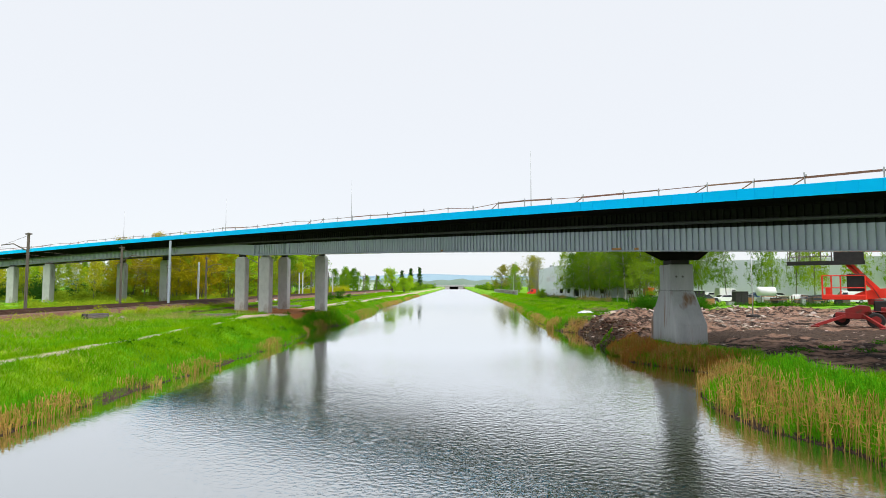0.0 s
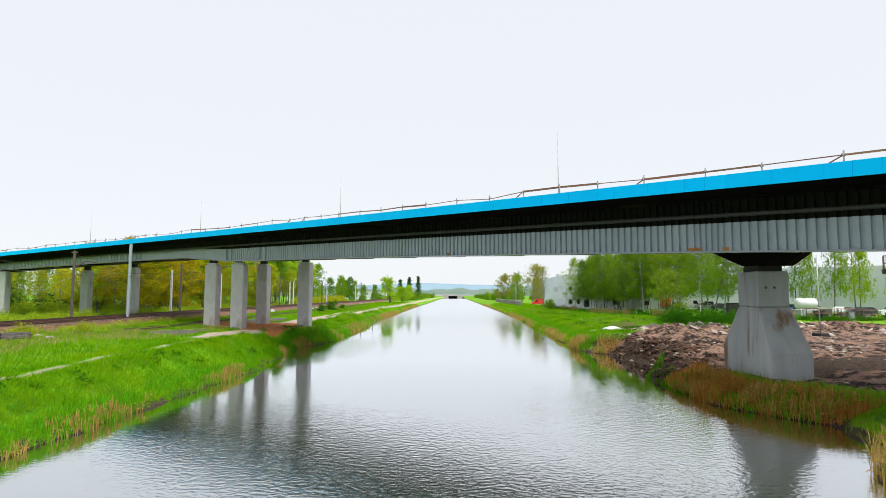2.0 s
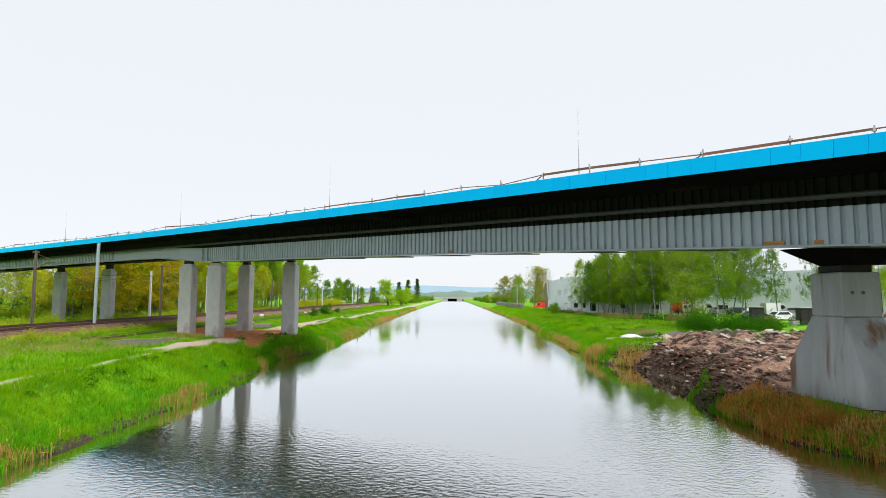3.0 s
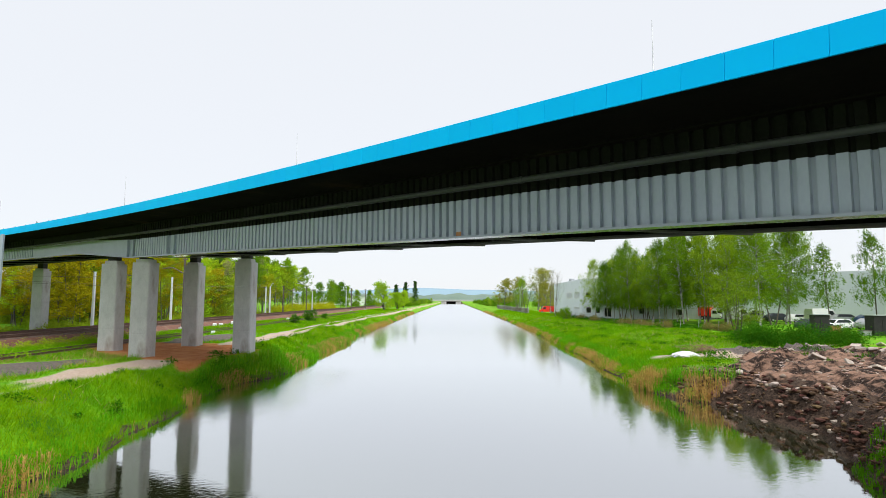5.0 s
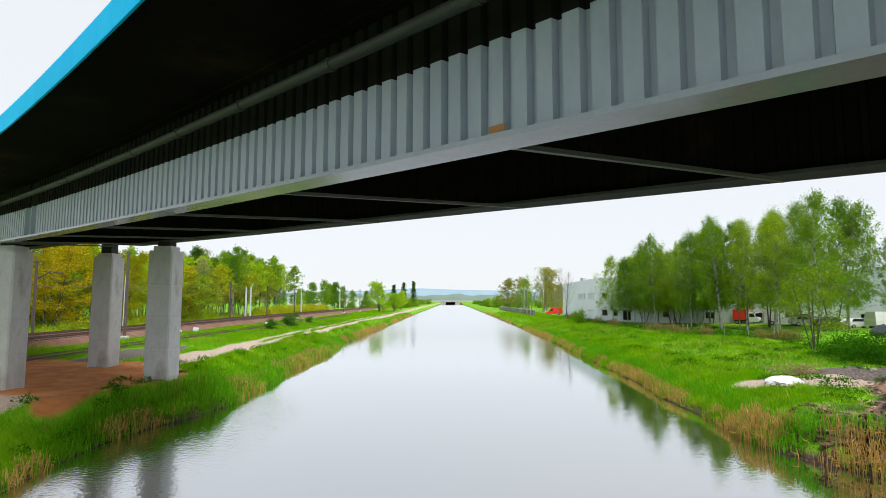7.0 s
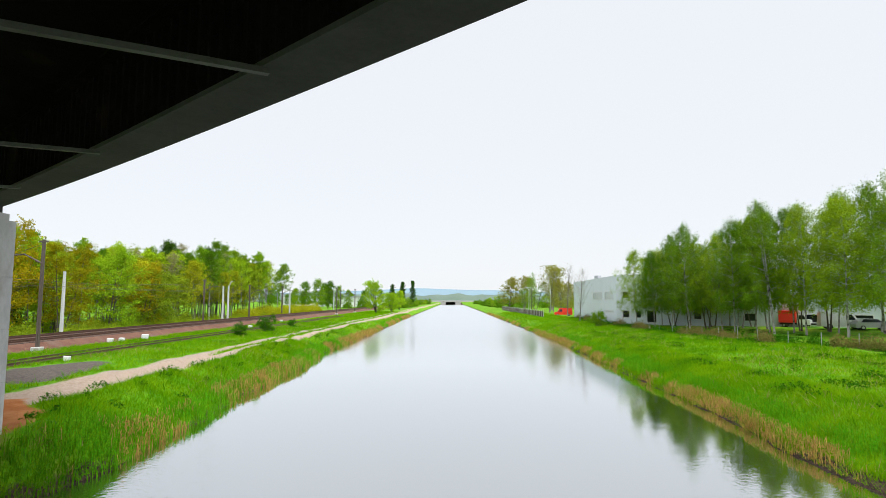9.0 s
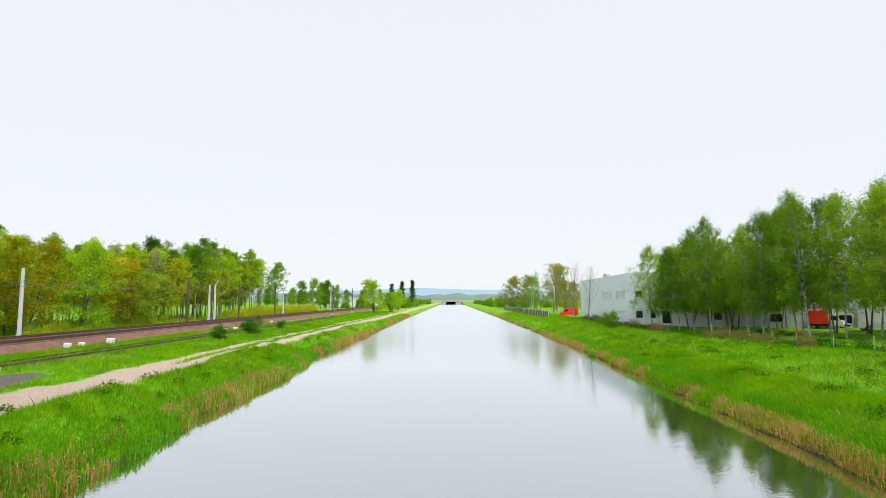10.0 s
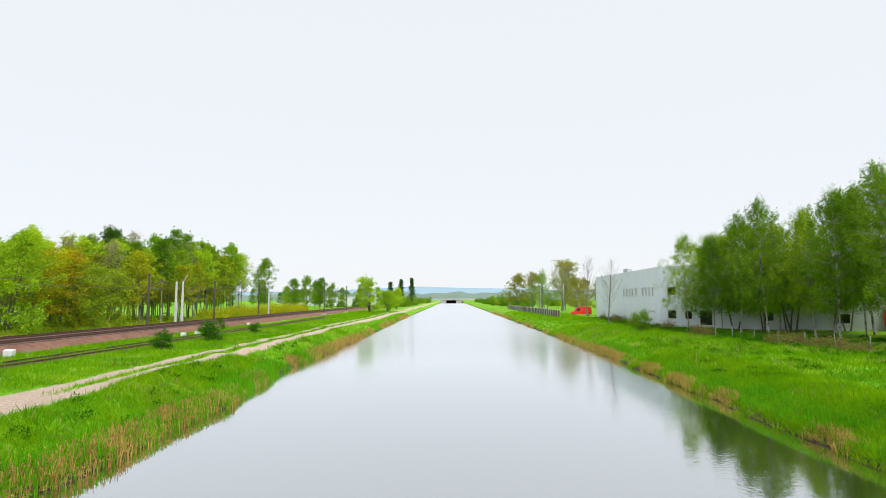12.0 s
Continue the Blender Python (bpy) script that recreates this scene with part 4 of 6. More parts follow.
# ---- trees ----
def leaf_cloud(centres, spread, count, size, rs, droop=0.0):
    """Small leaves in uneven clumps on the twig ends round given centres."""
    c = np.repeat(np.array(centres, float), 3, 0)
    c += rs.normal(0, 0.85, c.shape) * spread * np.array([1, 1, 0.7])
    c[:, 2] -= np.abs(rs.uniform(-1, 1, len(c))) * droop * 2.0
    wt = rs.gamma(0.8, 1.0, len(c))
    idx = rs.choice(len(c), count, p=wt / wt.sum())
    u = rs.normal(0, 1, (count, 3))
    u /= np.linalg.norm(u, axis=1)[:, None]
    reach = spread * rs.uniform(0.5, 1.25, len(c))
    p = c[idx] + u * (rs.rand(count, 1) ** 0.5) * reach[idx][:, None] * np.array([1, 1, 1 + 2.2 * droop])
    p[:, 2] -= rs.rand(count) * droop * 0.5
    a = rs.normal(0, 1, (count, 3))
    a[:, 2] -= 0.3 + droop * 0.8
    a /= np.linalg.norm(a, axis=1)[:, None]
    b = np.cross(a, rs.normal(0, 1, (count, 3)))
    b /= np.linalg.norm(b, axis=1)[:, None] + 1e-9
    s = size * rs.uniform(0.6, 1.35, count)[:, None]
    return np.stack([p - b * s * 0.6, p + b * s * 0.6, p + a * s * 1.5], 1).reshape(-1, 3)


def tris_mesh(name, q, mat):
    m = bpy.data.meshes.new(name)
    n = len(q) // 3
    m.vertices.add(len(q))
    m.vertices.foreach_set("co", np.asarray(q, np.float32).ravel())
    m.loops.add(len(q))
    m.loops.foreach_set("vertex_index", np.arange(len(q)))
    m.polygons.add(n)
    m.polygons.foreach_set("loop_start", np.arange(0, len(q), 3))
    m.update(calc_edges=True)
    m.materials.append(mat)
    return m


def make_tree(name, seed, hgt, radius, clear, leaves, size, bark, leaf, limbs=18, stems=1, lean=0.04, droop=0.0, spread=0.42, top_bare=False, shape=0.8, trunk_r=None, rise=1.0):
    """A tapered trunk (or several stems) with limbs and twigs, and a crown of many small leaves."""
    rs, rr = np.random.RandomState(seed), random.Random(seed)
    wood, tips = Geo(), []
    for st in range(stems):
        ang = rr.uniform(0, math.tau)
        off = Vector((math.cos(ang), math.sin(ang), 0)) * (0 if stems == 1 else rr.uniform(0.1, 0.35))
        out = Vector((math.cos(ang), math.sin(ang), 0)) * (rr.uniform(-lean, lean) if stems == 1 else rr.uniform(0.08, 0.3))
        hh = hgt * rr.uniform(0.85, 1.0) if stems > 1 else hgt
        r0 = trunk_r or hgt * 0.0095
        spine = []
        wob = Vector((rr.uniform(-1, 1), rr.uniform(-1, 1), 0)) * 0.02 * hgt
        for i in range(9):
            t = i / 8
            spine.append(off + out * hh * t + wob * math.sin(t * 4.5 + seed) * t + Vector((0, 0, hh * t - 0.25)))
        wood.tube(spine, [r0 * (1 - 0.92 * (i / 8)) * (1.3 if i == 0 else 1) for i in range(9)], 7)
        for b in range(max(4, limbs // stems)):
            t = clear + (0.97 - clear) * (b + rr.random()) / max(4, limbs // stems)
            base = spine[int(t * 8)].lerp(spine[min(8, int(t * 8) + 1)], t * 8 - int(t * 8))
            rel = (t - clear) / (1 - clear)
            prof = math.sin(math.pi * min(1, 0.18 + rel * 0.82) ** shape) * 0.9 + 0.12
            ln = radius * prof * rr.uniform(0.65, 1.15)
            a = b * 2.4 + rr.uniform(-0.5, 0.5)
            up = rr.uniform(0.25, 0.8) * (0.6 + 0.8 * rel) * rise
            d = Vector((math.cos(a), math.sin(a), up)).normalized()
            p1, p2 = base + d * ln * 0.5, base + d * ln + Vector((0, 0, (0.12 * (rise - 1) - droop * 0.35) * ln))
            r1 = max(0.012, r0 * 0.38 * (1 - t * 0.6))
            wood.tube([base, p1, p2], [r1, r1 * 0.6, r1 * 0.2], 4, False)
            tips += [p1, p2, p2, p1.lerp(p2, 0.5)]
            for k in range(3):
                q0 = base.lerp(p2, rr.uniform(0.35, 0.9))
                e = Vector((rr.uniform(-1, 1), rr.uniform(-1, 1), rr.uniform(-0.3, 0.7) - droop)).normalized() * ln * rr.uniform(0.3, 0.55)
                wood.tube([q0, q0 + e], [r1 * 0.35, 0.006], 3, False)
                tips += [q0 + e, q0 + e * 0.6]
        if not top_bare:
            tips += [spine[8], spine[7]]
        else:
            for k in range(26):
                t = rr.uniform(0.72, 1.0)
                q0 = spine[int(t * 8)] if t < 1 else spine[8]
                e = Vector((rr.uniform(-1, 1), rr.uniform(-1, 1), rr.uniform(0.5, 1.6))).normalized() * rr.uniform(0.9, 2.3)
                wood.tube([q0, q0 + e * 0.6, q0 + e + Vector((0, 0, -0.15))], [0.022, 0.014, 0.006], 3, False)
    tree = thing(name, "", "tree")
    part("trunk", wood, bark, tree, fix=False, smooth=True)
    if leaves:
        pts = [tuple(p) for p in tips]
        part("crown", tris_mesh("crown", leaf_cloud(pts, spread, leaves, size, rs, droop * 0.7), leaf), leaf, tree)
    return tree


def plant(proto, spots, label, group, first=True):
    """Sets the built tree at the first spot and copies of it at the others: (x, y, scale, turn)."""
    for i, (x, y, sc, rot) in enumerate(spots):
        m = pose(x, y, hz(x, y) - 0.05, 0, 0, rot) @ Matrix.Diagonal((sc, sc, sc * (0.94 + 0.12 * ((i * 7) % 5) / 4), 1))
        if i == 0:
            proto.matrix_basis = m
            tagged(proto, label, "tree", group)
        else:
            ob = copy_thing(proto, m)
            ob.matrix_basis = m


rng = random.Random(11)
# birch grove before the warehouse
grove = []
for x, y in ((30.6, 141.0), (31.8, 136.0), (33.5, 142.5), (36.0, 138.0), (38.3, 146.0), (34.6, 134.5), (39.2, 134.0), (37.6, 129.5), (33.8, 127.0), (41.8, 128.5), (40.6, 121.5), (39.2, 132.0), (36.8, 124.0), (43.5, 124.5), (42.6, 115.5), (46.6, 115.2), (44.0, 108.0), (48.2, 109.0), (40.0, 116.5), (45.5, 119.0), (50.3, 112.0), (51.0, 105.5), (42.5, 105.2), (47.0, 102.5), (37.0, 119.5), (53.0, 107.5), (41.0, 111.0), (35.0, 130.8), (32.5, 131.0), (38.0, 113.0), (44.5, 99.5), (35.5, 145.0), (37.0, 141.5), (40.5, 137.0), (42.0, 133.0), (44.5, 130.0), (45.0, 112.0), (39.5, 125.5), (34.2, 138.8)):
    grove.append((x + rng.uniform(-0.5, 0.5), y + rng.uniform(-0.5, 0.5), (0.84 + 0.25 * min(1, max(0, (142 - y) / 36))) * rng.uniform(0.94, 1.06), rng.uniform(0, 360)))
kinds = [make_tree("birch_tree", 101 + i, 16.5, 3.5, 0.24, 15000, 0.095, (M_BIRCH, M_BIRCH, M_BIRCH, M_BARK)[i], (M_LEAF_BIRCH, M_LEAF_BIRCH2, M_LEAF_BIRCH, M_LEAF_BIRCH)[i], 44, (1, 2, 1, 2)[i], 0.10, 0.45, 0.42, top_bare=True, trunk_r=0.10) for i in range(4)]
for i, k in enumerate(kinds):
    plant(k, grove[i::4], "tall slender birch with fresh green leaves before a grey wall", "birch grove before the warehouse")
thin = [(54.5, 100.5, 0.86, 0), (62.5, 102.0, 0.95, 90), (67.0, 98.5, 0.9, 200), (71.0, 99.0, 1.0, 300), (58.0, 90.0, 0.72, 40), (76.0, 95.0, 0.95, 130), (82.0, 92.0, 1.0, 10), (64.0, 88.0, 0.7, 250)]
plant(make_tree("birch_tree", 131, 16.0, 3.0, 0.3, 5200, 0.14, M_BARK, M_LEAF_BIRCH, 30, 1, 0.08, 0.9, 0.3, trunk_r=0.11), thin, "thin birch with hanging sparse light green leaves", "birches behind the dug ground")
plant(make_tree("willow_bush", 141, 9.0, 2.4, 0.12, 4200, 0.11, M_BARK, M_LEAF_MOSS, 34, 7, 0.0, 0.0, 0.42, trunk_r=0.06), [(31.4, 81.5, 0.95, 0)], "young many-stemmed tree with thin light green leaves on the earth heap", "young trees on the east bank")
plant(make_tree("willow_bush", 143, 2.6, 1.0, 0.1, 4200, 0.07, M_BARK, M_LEAF_BIRCH, 22, 5, 0.0, 0.0, 0.25, trunk_r=0.03), [(23.6, 140.4, 1.25, 30)], "small round leafy shrub standing in the grass", "shrubs on the banks")
plant(make_tree("broom_bush", 144, 2.0, 0.75, 0.02, 4000, 0.055, M_BARK, M_LEAF_BUSH, 30, 7, 0.0, 0.0, 0.2, trunk_r=0.02), [(-27.3, 119.9, 1.35, 0), (-27.2, 110.2, 0.95, 70), (-27.8, 134.0, 0.7, 20)], "small dark green conical shrub beside the siding track", "shrubs on the banks")
# bare and budding trees round the far end of the warehouse
plant(make_tree("bare_tree", 151, 15.0, 4.0, 0.22, 260, 0.10, M_TWIG, M_LEAF_BROWN, 44, 1, 0.12, -0.5, 0.6, trunk_r=0.15, rise=2.6), [(26.0, 165.0, 0.80, 60), (31.2, 203.0, 0.98, 140)], "bare grey spring tree with fine branches", "trees by the warehouse end")
plant(make_tree("bare_tree", 153, 15.0, 5.2, 0.18, 5200, 0.15, M_TWIG, M_LEAF_OCHRE, 48, 2, 0.0, -0.4, 0.6, trunk_r=0.24, rise=2.0), [(34.5, 252.0, 1.2, 20), (41.5, 285.0, 1.25, 90)], "wide spring tree with dark boughs and thin ochre buds", "trees by the warehouse end")
plant(make_tree("budding_tree", 152, 12.0, 4.4, 0.12, 8000, 0.16, M_TWIG, M_LEAF_OCHRE, 34, 2, 0.0, -0.1, 0.6, trunk_r=0.18), [(26.5, 322.0, 1.4, 0), (35.0, 204.5, 0.7, 100), (34.5, 226.0, 0.85, 200), (37.5, 238.0, 0.9, 10), (33.5, 315.0, 1.3, 70)], "round budding tree with ochre young leaves", "trees by the warehouse end")
plant(make_tree("willow_tree", 154, 15.0, 3.2, 0.2, 3200, 0.15, M_TWIG, M_LEAF_BIRCH, 38, 2, 0.0, 0.4, 0.55, trunk_r=0.2, rise=1.4), [(28.0, 252.0, 1.08, 0), (31.0, 262.0, 0.95, 70), (38.0, 262.0, 0.8, 170), (29.5, 285.0, 0.75, 200)], "tall willow with thin pale green hanging twigs", "trees by the warehouse end")
# big bush-like tree, poplars and far hedge trees
plant(make_tree("willow_tree", 161, 11.0, 3.6, 0.05, 9000, 0.17, M_BARK, M_LEAF_LIME, 34, 3, 0.0, 0.1, 0.6, trunk_r=0.16), [(-27.8, 237.0, 1.12, 0), (-24.5, 255.0, 0.7, 50), (-26.0, 300.0, 0.8, 120), (-30.0, 330.0, 0.8, 10)], "full light green willow beside the track", "trees along the far west bank")
plant(make_tree("poplar_tree", 162, 16.0, 2.0, 0.08, 6000, 0.26, M_BARK, M_LEAF_DARK, 40, 1, 0.0, -0.6, 0.45, trunk_r=0.2), [(-41.8, 421.0, 0.98, 0), (-35.0, 421.0, 1.02, 50), (-28.4, 424.0, 1.02, 110)], "dense dark green columnar poplar", "three poplars")
# the wood behind the railway: mixed young spring trees
def scatter(n, x0, x1, y0, y1, seed, gap):
    r, pts, tries = random.Random(seed), [], 0
    while len(pts) < n and tries < 6000:
        tries += 1
        p = (r.uniform(x0, x1), r.uniform(y0, y1))
        if all((p[0] - q[0]) ** 2 + (p[1] - q[1]) ** 2 > gap * gap for q in pts):
            pts.append(p)
    return pts


wood_spots = [p for p in scatter(190, -62, -48.6, 94, 190, 3, 2.4) + scatter(95, -80, -62, 94, 194, 33, 3.2) + scatter(60, -128, -80, 92, 150, 13, 4.2) if p[1] > float(axis_y(p[0])) + 17 and not (p[0] > -54.5 and p[1] < 143)]
mix = [("wood_tree", 201, 15.0, 3.0, 0.40, 5400, 0.15, M_BARK, M_LEAF_BIRCH, "slender woodland tree with fresh green leaves"),
       ("wood_tree", 202, 15.5, 2.9, 0.44, 4300, 0.15, M_TWIG, M_LEAF_LIME, "slender woodland tree with lime green spring leaves"),
       ("wood_tree", 203, 13.0, 3.2, 0.30, 4300, 0.15, M_TWIG, M_LEAF_YELLOW, "budding woodland tree with yellow young leaves"),
       ("birch_tree", 204, 16.5, 2.8, 0.46, 5000, 0.14, M_BIRCH, M_LEAF_BIRCH2, "woodland birch with a pale trunk and green leaves"),
       ("wood_tree", 205, 15.0, 3.0, 0.30, 3000, 0.12, M_TWIG, M_LEAF_BROWN, "half-bare grey woodland tree with brown buds"),
       ("wood_tree", 206, 16.0, 3.2, 0.25, 6800, 0.16, M_BARK, M_LEAF_DARK, "dark green woodland tree")]
share = [1, 0, 2, 1, 4, 2, 3, 1, 0, 2, 5, 1, 4, 3]
groups = {k: [] for k in range(6)}
behind = {0: [], 1: [], 2: []}
for i, (x, y) in enumerate(wood_spots):
    k = share[i % len(share)]
    if y < 140 and (x > -60 or x < -80):
        k = (1, 2, 0, 2, 0, 1)[i % 6]
    tall = min(15.8, 12.0 + 0.06 * (y - 125) + 0.2 * (-50 - x))
    if x < -62:
        tall = 10.0 if y < 142 else min(tall, 14.2)
    spot = (x, y, rng.uniform(0.78, 1.0) * max(9.5, tall) / 15.0, rng.uniform(0, 360))
    if x < -62:
        behind[(2, 0, 1, 2, 0)[i % 5]].append(spot)
    else:
        groups[k].append(spot)
groups[0].append((-55.0, 219.0, 1.05, 40))
groups[3].append((-57.5, 221.0, 0.85, 140))
groups[5] += [(-56.0, 149.0, 0.98, 10), (-57.6, 151.5, 0.92, 200)]
groups[2] += [(-50.2, 148.0, 0.9, 60)]
for k, (nm, sd, hgt, rad, clr, lv, sz, bark, leaf, lab) in enumerate(mix):
    if groups[k]:
        plant(make_tree(nm, sd, hgt, rad, clr, lv, sz, bark, leaf, 32, 1, 0.09, -0.1, 0.42, trunk_r=0.10, rise=1.7, shape=0.7), groups[k], lab, "wood behind the railway")
    if behind.get(k):
        plant(make_tree(nm, sd + 40, 15.0, 2.9, 0.25, 2600, 0.20, bark, M_LEAF_MOSS if k == 0 else leaf, 26, 1, 0.07, -0.1, 0.6, trunk_r=0.11, rise=1.3), behind[k], lab, "wood behind the railway")
plant(make_tree("wood_tree", 211, 13.0, 4.3, 0.06, 12500, 0.13, M_BARK, M_LEAF_ORANGE, 32, 2, 0.0, 0.0, 0.6, trunk_r=0.12), [(-51.8, 99.5, 0.95, 0), (-51.0, 130.0, 0.8, 10), (-55.5, 107.0, 1.02, 80), (-53.5, 93.0, 0.92, 160), (-50.5, 112.0, 0.85, 40), (-62.0, 104.0, 1.0, 220), (-58.5, 98.0, 1.05, 300), (-67.0, 101.0, 0.95, 20), (-72.0, 106.0, 1.0, 120)], "bushy woodland tree with orange yellow spring leaves", "wood behind the railway")
# broad crowns at the edge of the wood
plant(make_tree("wood_tree", 221, 13.2, 4.6, 0.10, 13500, 0.13, M_BARK, M_LEAF_LIME, 40, 2, 0.0, 0.0, 0.6, trunk_r=0.13), [(-50.8, 122.0, 0.98, 0), (-54.0, 116.5, 0.95, 130)], "broad woodland tree with bright lime green leaves", "wood behind the railway")
plant(make_tree("wood_tree", 222, 10.5, 4.4, 0.10, 11000, 0.125, M_BARK, M_LEAF_MOSS, 36, 2, 0.0, 0.0, 0.55, trunk_r=0.12), [(-50.4, 131.5, 1.0, 40), (-52.5, 138.0, 0.95, 220), (-51.0, 140.5, 0.85, 100)], "low broad woodland tree with dull yellow green leaves", "wood behind the railway")
# scattered trees farther along the line
far_spots = [(x, y, rng.uniform(0.55, 0.85), rng.uniform(0, 360)) for x, y in scatter(46, -130, -52, 262, 520, 8, 9)]
plant(make_tree("field_tree", 212, 15.0, 3.6, 0.14, 4500, 0.26, M_BARK, M_LEAF_BIRCH2, 26, 1, 0.05, 0.0, 0.7), far_spots, "round green tree far along the railway", "far trees by the railway")
far_r = [(x, y, rng.uniform(0.35, 0.6), rng.uniform(0, 360)) for x, y in scatter(30, 24, 80, 300, 620, 9, 9)]
plant(make_tree("field_tree", 213, 14.0, 4.2, 0.06, 2600, 0.26, M_BARK, M_LEAF_BIRCH, 26, 2, 0.05, 0.0, 0.8), far_r, "low green tree far along the canal", "far trees by the canal")
hedge = [(x, y, rng.uniform(0.3, 0.5), rng.uniform(0, 360)) for x, y in scatter(22, -40, -24, 330, 640, 10, 8)]
plant(make_tree("field_tree", 214, 14.0, 4.4, 0.04, 2600, 0.26, M_BARK, M_LEAF_BIRCH, 26, 2, 0.05, 0.0, 0.8), hedge, "low green tree beside the far west bank", "trees along the far west bank")


def bush_mass(name, spots, leaf, label, seed, size=0.09, per=170, kind="stuff"):
    """Low bushes: twiggy mounds of small leaves, too many to count."""
    rs = np.random.RandomState(seed)
    qs = []
    for x, y, r, h in spots:
        n = int(2.2 * per * r * r * max(h, 0.6)) + 60
        u = rs.normal(0, 1, (n, 3))
        u /= np.linalg.norm(u, axis=1)[:, None]
        rad = rs.uniform(0.55, 1.05, n)[:, None] * (0.75 + 0.5 * rs.rand(n, 1))
        p = u * rad * np.array([r, r, h])
        p[:, 2] = np.abs(p[:, 2]) + hz(x, y) - 0.05
        p[:, :2] += (x, y)
        qs.append(leaf_cloud(p, 0.05, n, size * 0.75, rs))
    ob = new(name, tris_mesh(name, np.concatenate(qs), leaf))
    return tagged(ob, label, "bushes", kind=kind)


r5 = random.Random(5)
bush_mass("dark_bushes", [(r5.uniform(27.5, 38), r5.uniform(69.5, 75.5), r5.uniform(0.9, 1.7), r5.uniform(1.2, 2.3)) for _ in range(38)] + [(r5.uniform(42, 68), r5.uniform(77, 80.5), r5.uniform(0.6, 1.3), r5.uniform(0.4, 0.95)) for _ in range(46)], M_LEAF_BUSH, "dense dark green low bushes behind the dug earth", 1)
bush_mass("wood_edge_bushes", [(r5.uniform(-50.5, -46.6), r5.uniform(50, 190), r5.uniform(0.7, 1.5), r5.uniform(0.6, 1.7)) for _ in range(150)], M_LEAF_MOSS, "light green undergrowth along the edge of the wood", 2, 0.12, 120)
bush_mass("understorey", [(r5.uniform(-64, -51), r5.uniform(96, 206), r5.uniform(1.2, 2.2), r5.uniform(0.9, 2.4)) for _ in range(50)] + [(r5.uniform(-125, -62), r5.uniform(98, 112), r5.uniform(1.2, 2.4), r5.uniform(0.9, 2.6)) for _ in range(50)], M_LEAF_MOSS, "tall green shrubs under the woodland trees", 12, 0.24, 26)
bush_mass("shade_shrubs", [(r5.uniform(-130, -60), r5.uniform(112, 124), r5.uniform(1.5, 3.0), r5.uniform(2.5, 5.5)) for _ in range(46)], M_LEAF_DARK, "dark green shrubs deep in the wood", 25, 0.26, 26)
bush_mass("meadow_bushes", [(-34.2, 41.0, 0.8, 1.3), (-34.6, 42.2, 0.6, 0.9), (-33.6, 40.6, 0.5, 0.7), (-33.3, 46.5, 0.7, 0.9), (-34.0, 47.6, 0.7, 1.1), (-32.6, 48.6, 0.5, 0.6)], M_LEAF_YELLOW, "yellow green bushes growing in the meadow", 26, 0.09, 420)
bush_mass("yellow_scrub", [(r5.uniform(-49.6, -46.6), r5.uniform(165, 235), r5.uniform(1.0, 1.9), r5.uniform(1.9, 3.1)) for _ in range(95)], M_LEAF_YELLOW, "yellow flowering scrub beside the railway", 3, 0.16, 75)
fence_line = [(23.2, 196.0), (31.0, 188.0), (26.6, 148.0), (28.0, 124.0), (31.8, 105.0), (37.0, 92.0)]
bl = []
for (xa, ya), (xb, yb) in zip(fence_line[1:], fence_line[2:]):
    k = int(math.hypot(xb - xa, yb - ya) / 0.8)
    bl += [(xa + (xb - xa) * i / k + r5.uniform(-0.5, 0.5), ya + (yb - ya) * i / k, r5.uniform(0.5, 1.0), r5.uniform(0.8, 1.5)) for i in range(k)]
bush_mass("track_scrub", [(r5.uniform(-36.6, -35.2), r5.uniform(15, 78), r5.uniform(0.3, 0.8), r5.uniform(0.35, 0.95)) for _ in range(150)], M_LEAF_MOSS, "yellow green weeds growing at the foot of the railway", 21, 0.08, 200)
bush_mass("line_side_shrubs", [(r5.uniform(-80, -47), r5.uniform(58, 95), r5.uniform(0.9, 1.8), r5.uniform(0.35, 0.9)) for _ in range(130)] + [(-48.0, 122.0, 1.7, 2.9)], M_LEAF_BIRCH, "fresh green shrubs beyond the railway", 22, 0.13, 70)
bl2 = [(x, y, r * 0.9, h * 0.6) for x, y, r, h in bl if float(fbm(y * 0.17, 2.0, 91)) <= 0.54] + [(x + r5.uniform(0.6, 2.6), y + r5.uniform(-1, 1), r5.uniform(0.6, 1.2), r5.uniform(0.4, 1.1)) for x, y, _, _ in bl[::2]] + [(x - r5.uniform(0.4, 1.6), y, r5.uniform(0.4, 0.8), r5.uniform(0.25, 0.6)) for x, y, _, _ in bl[::3]]
bush_mass("hedge_weeds", bl2, M_LEAF_BUSH, "dark green weeds along the overgrown fence", 23, 0.10, 170)
bush_mass("dirt_weeds", [(r5.uniform(20, 34), r5.uniform(17, 22.5), r5.uniform(0.3, 0.9), r5.uniform(0.12, 0.3)) for _ in range(16)], M_LEAF_BUSH, "low green weeds on the bare dug earth", 24, 0.07, 300)
bush_mass("brambles", [q for q in bl if float(fbm(q[1] * 0.17, 2.0, 91)) > 0.52], M_LEAF_BRAMBLE, "brown and green brambles grown through a fence", 4, 0.11, 280)
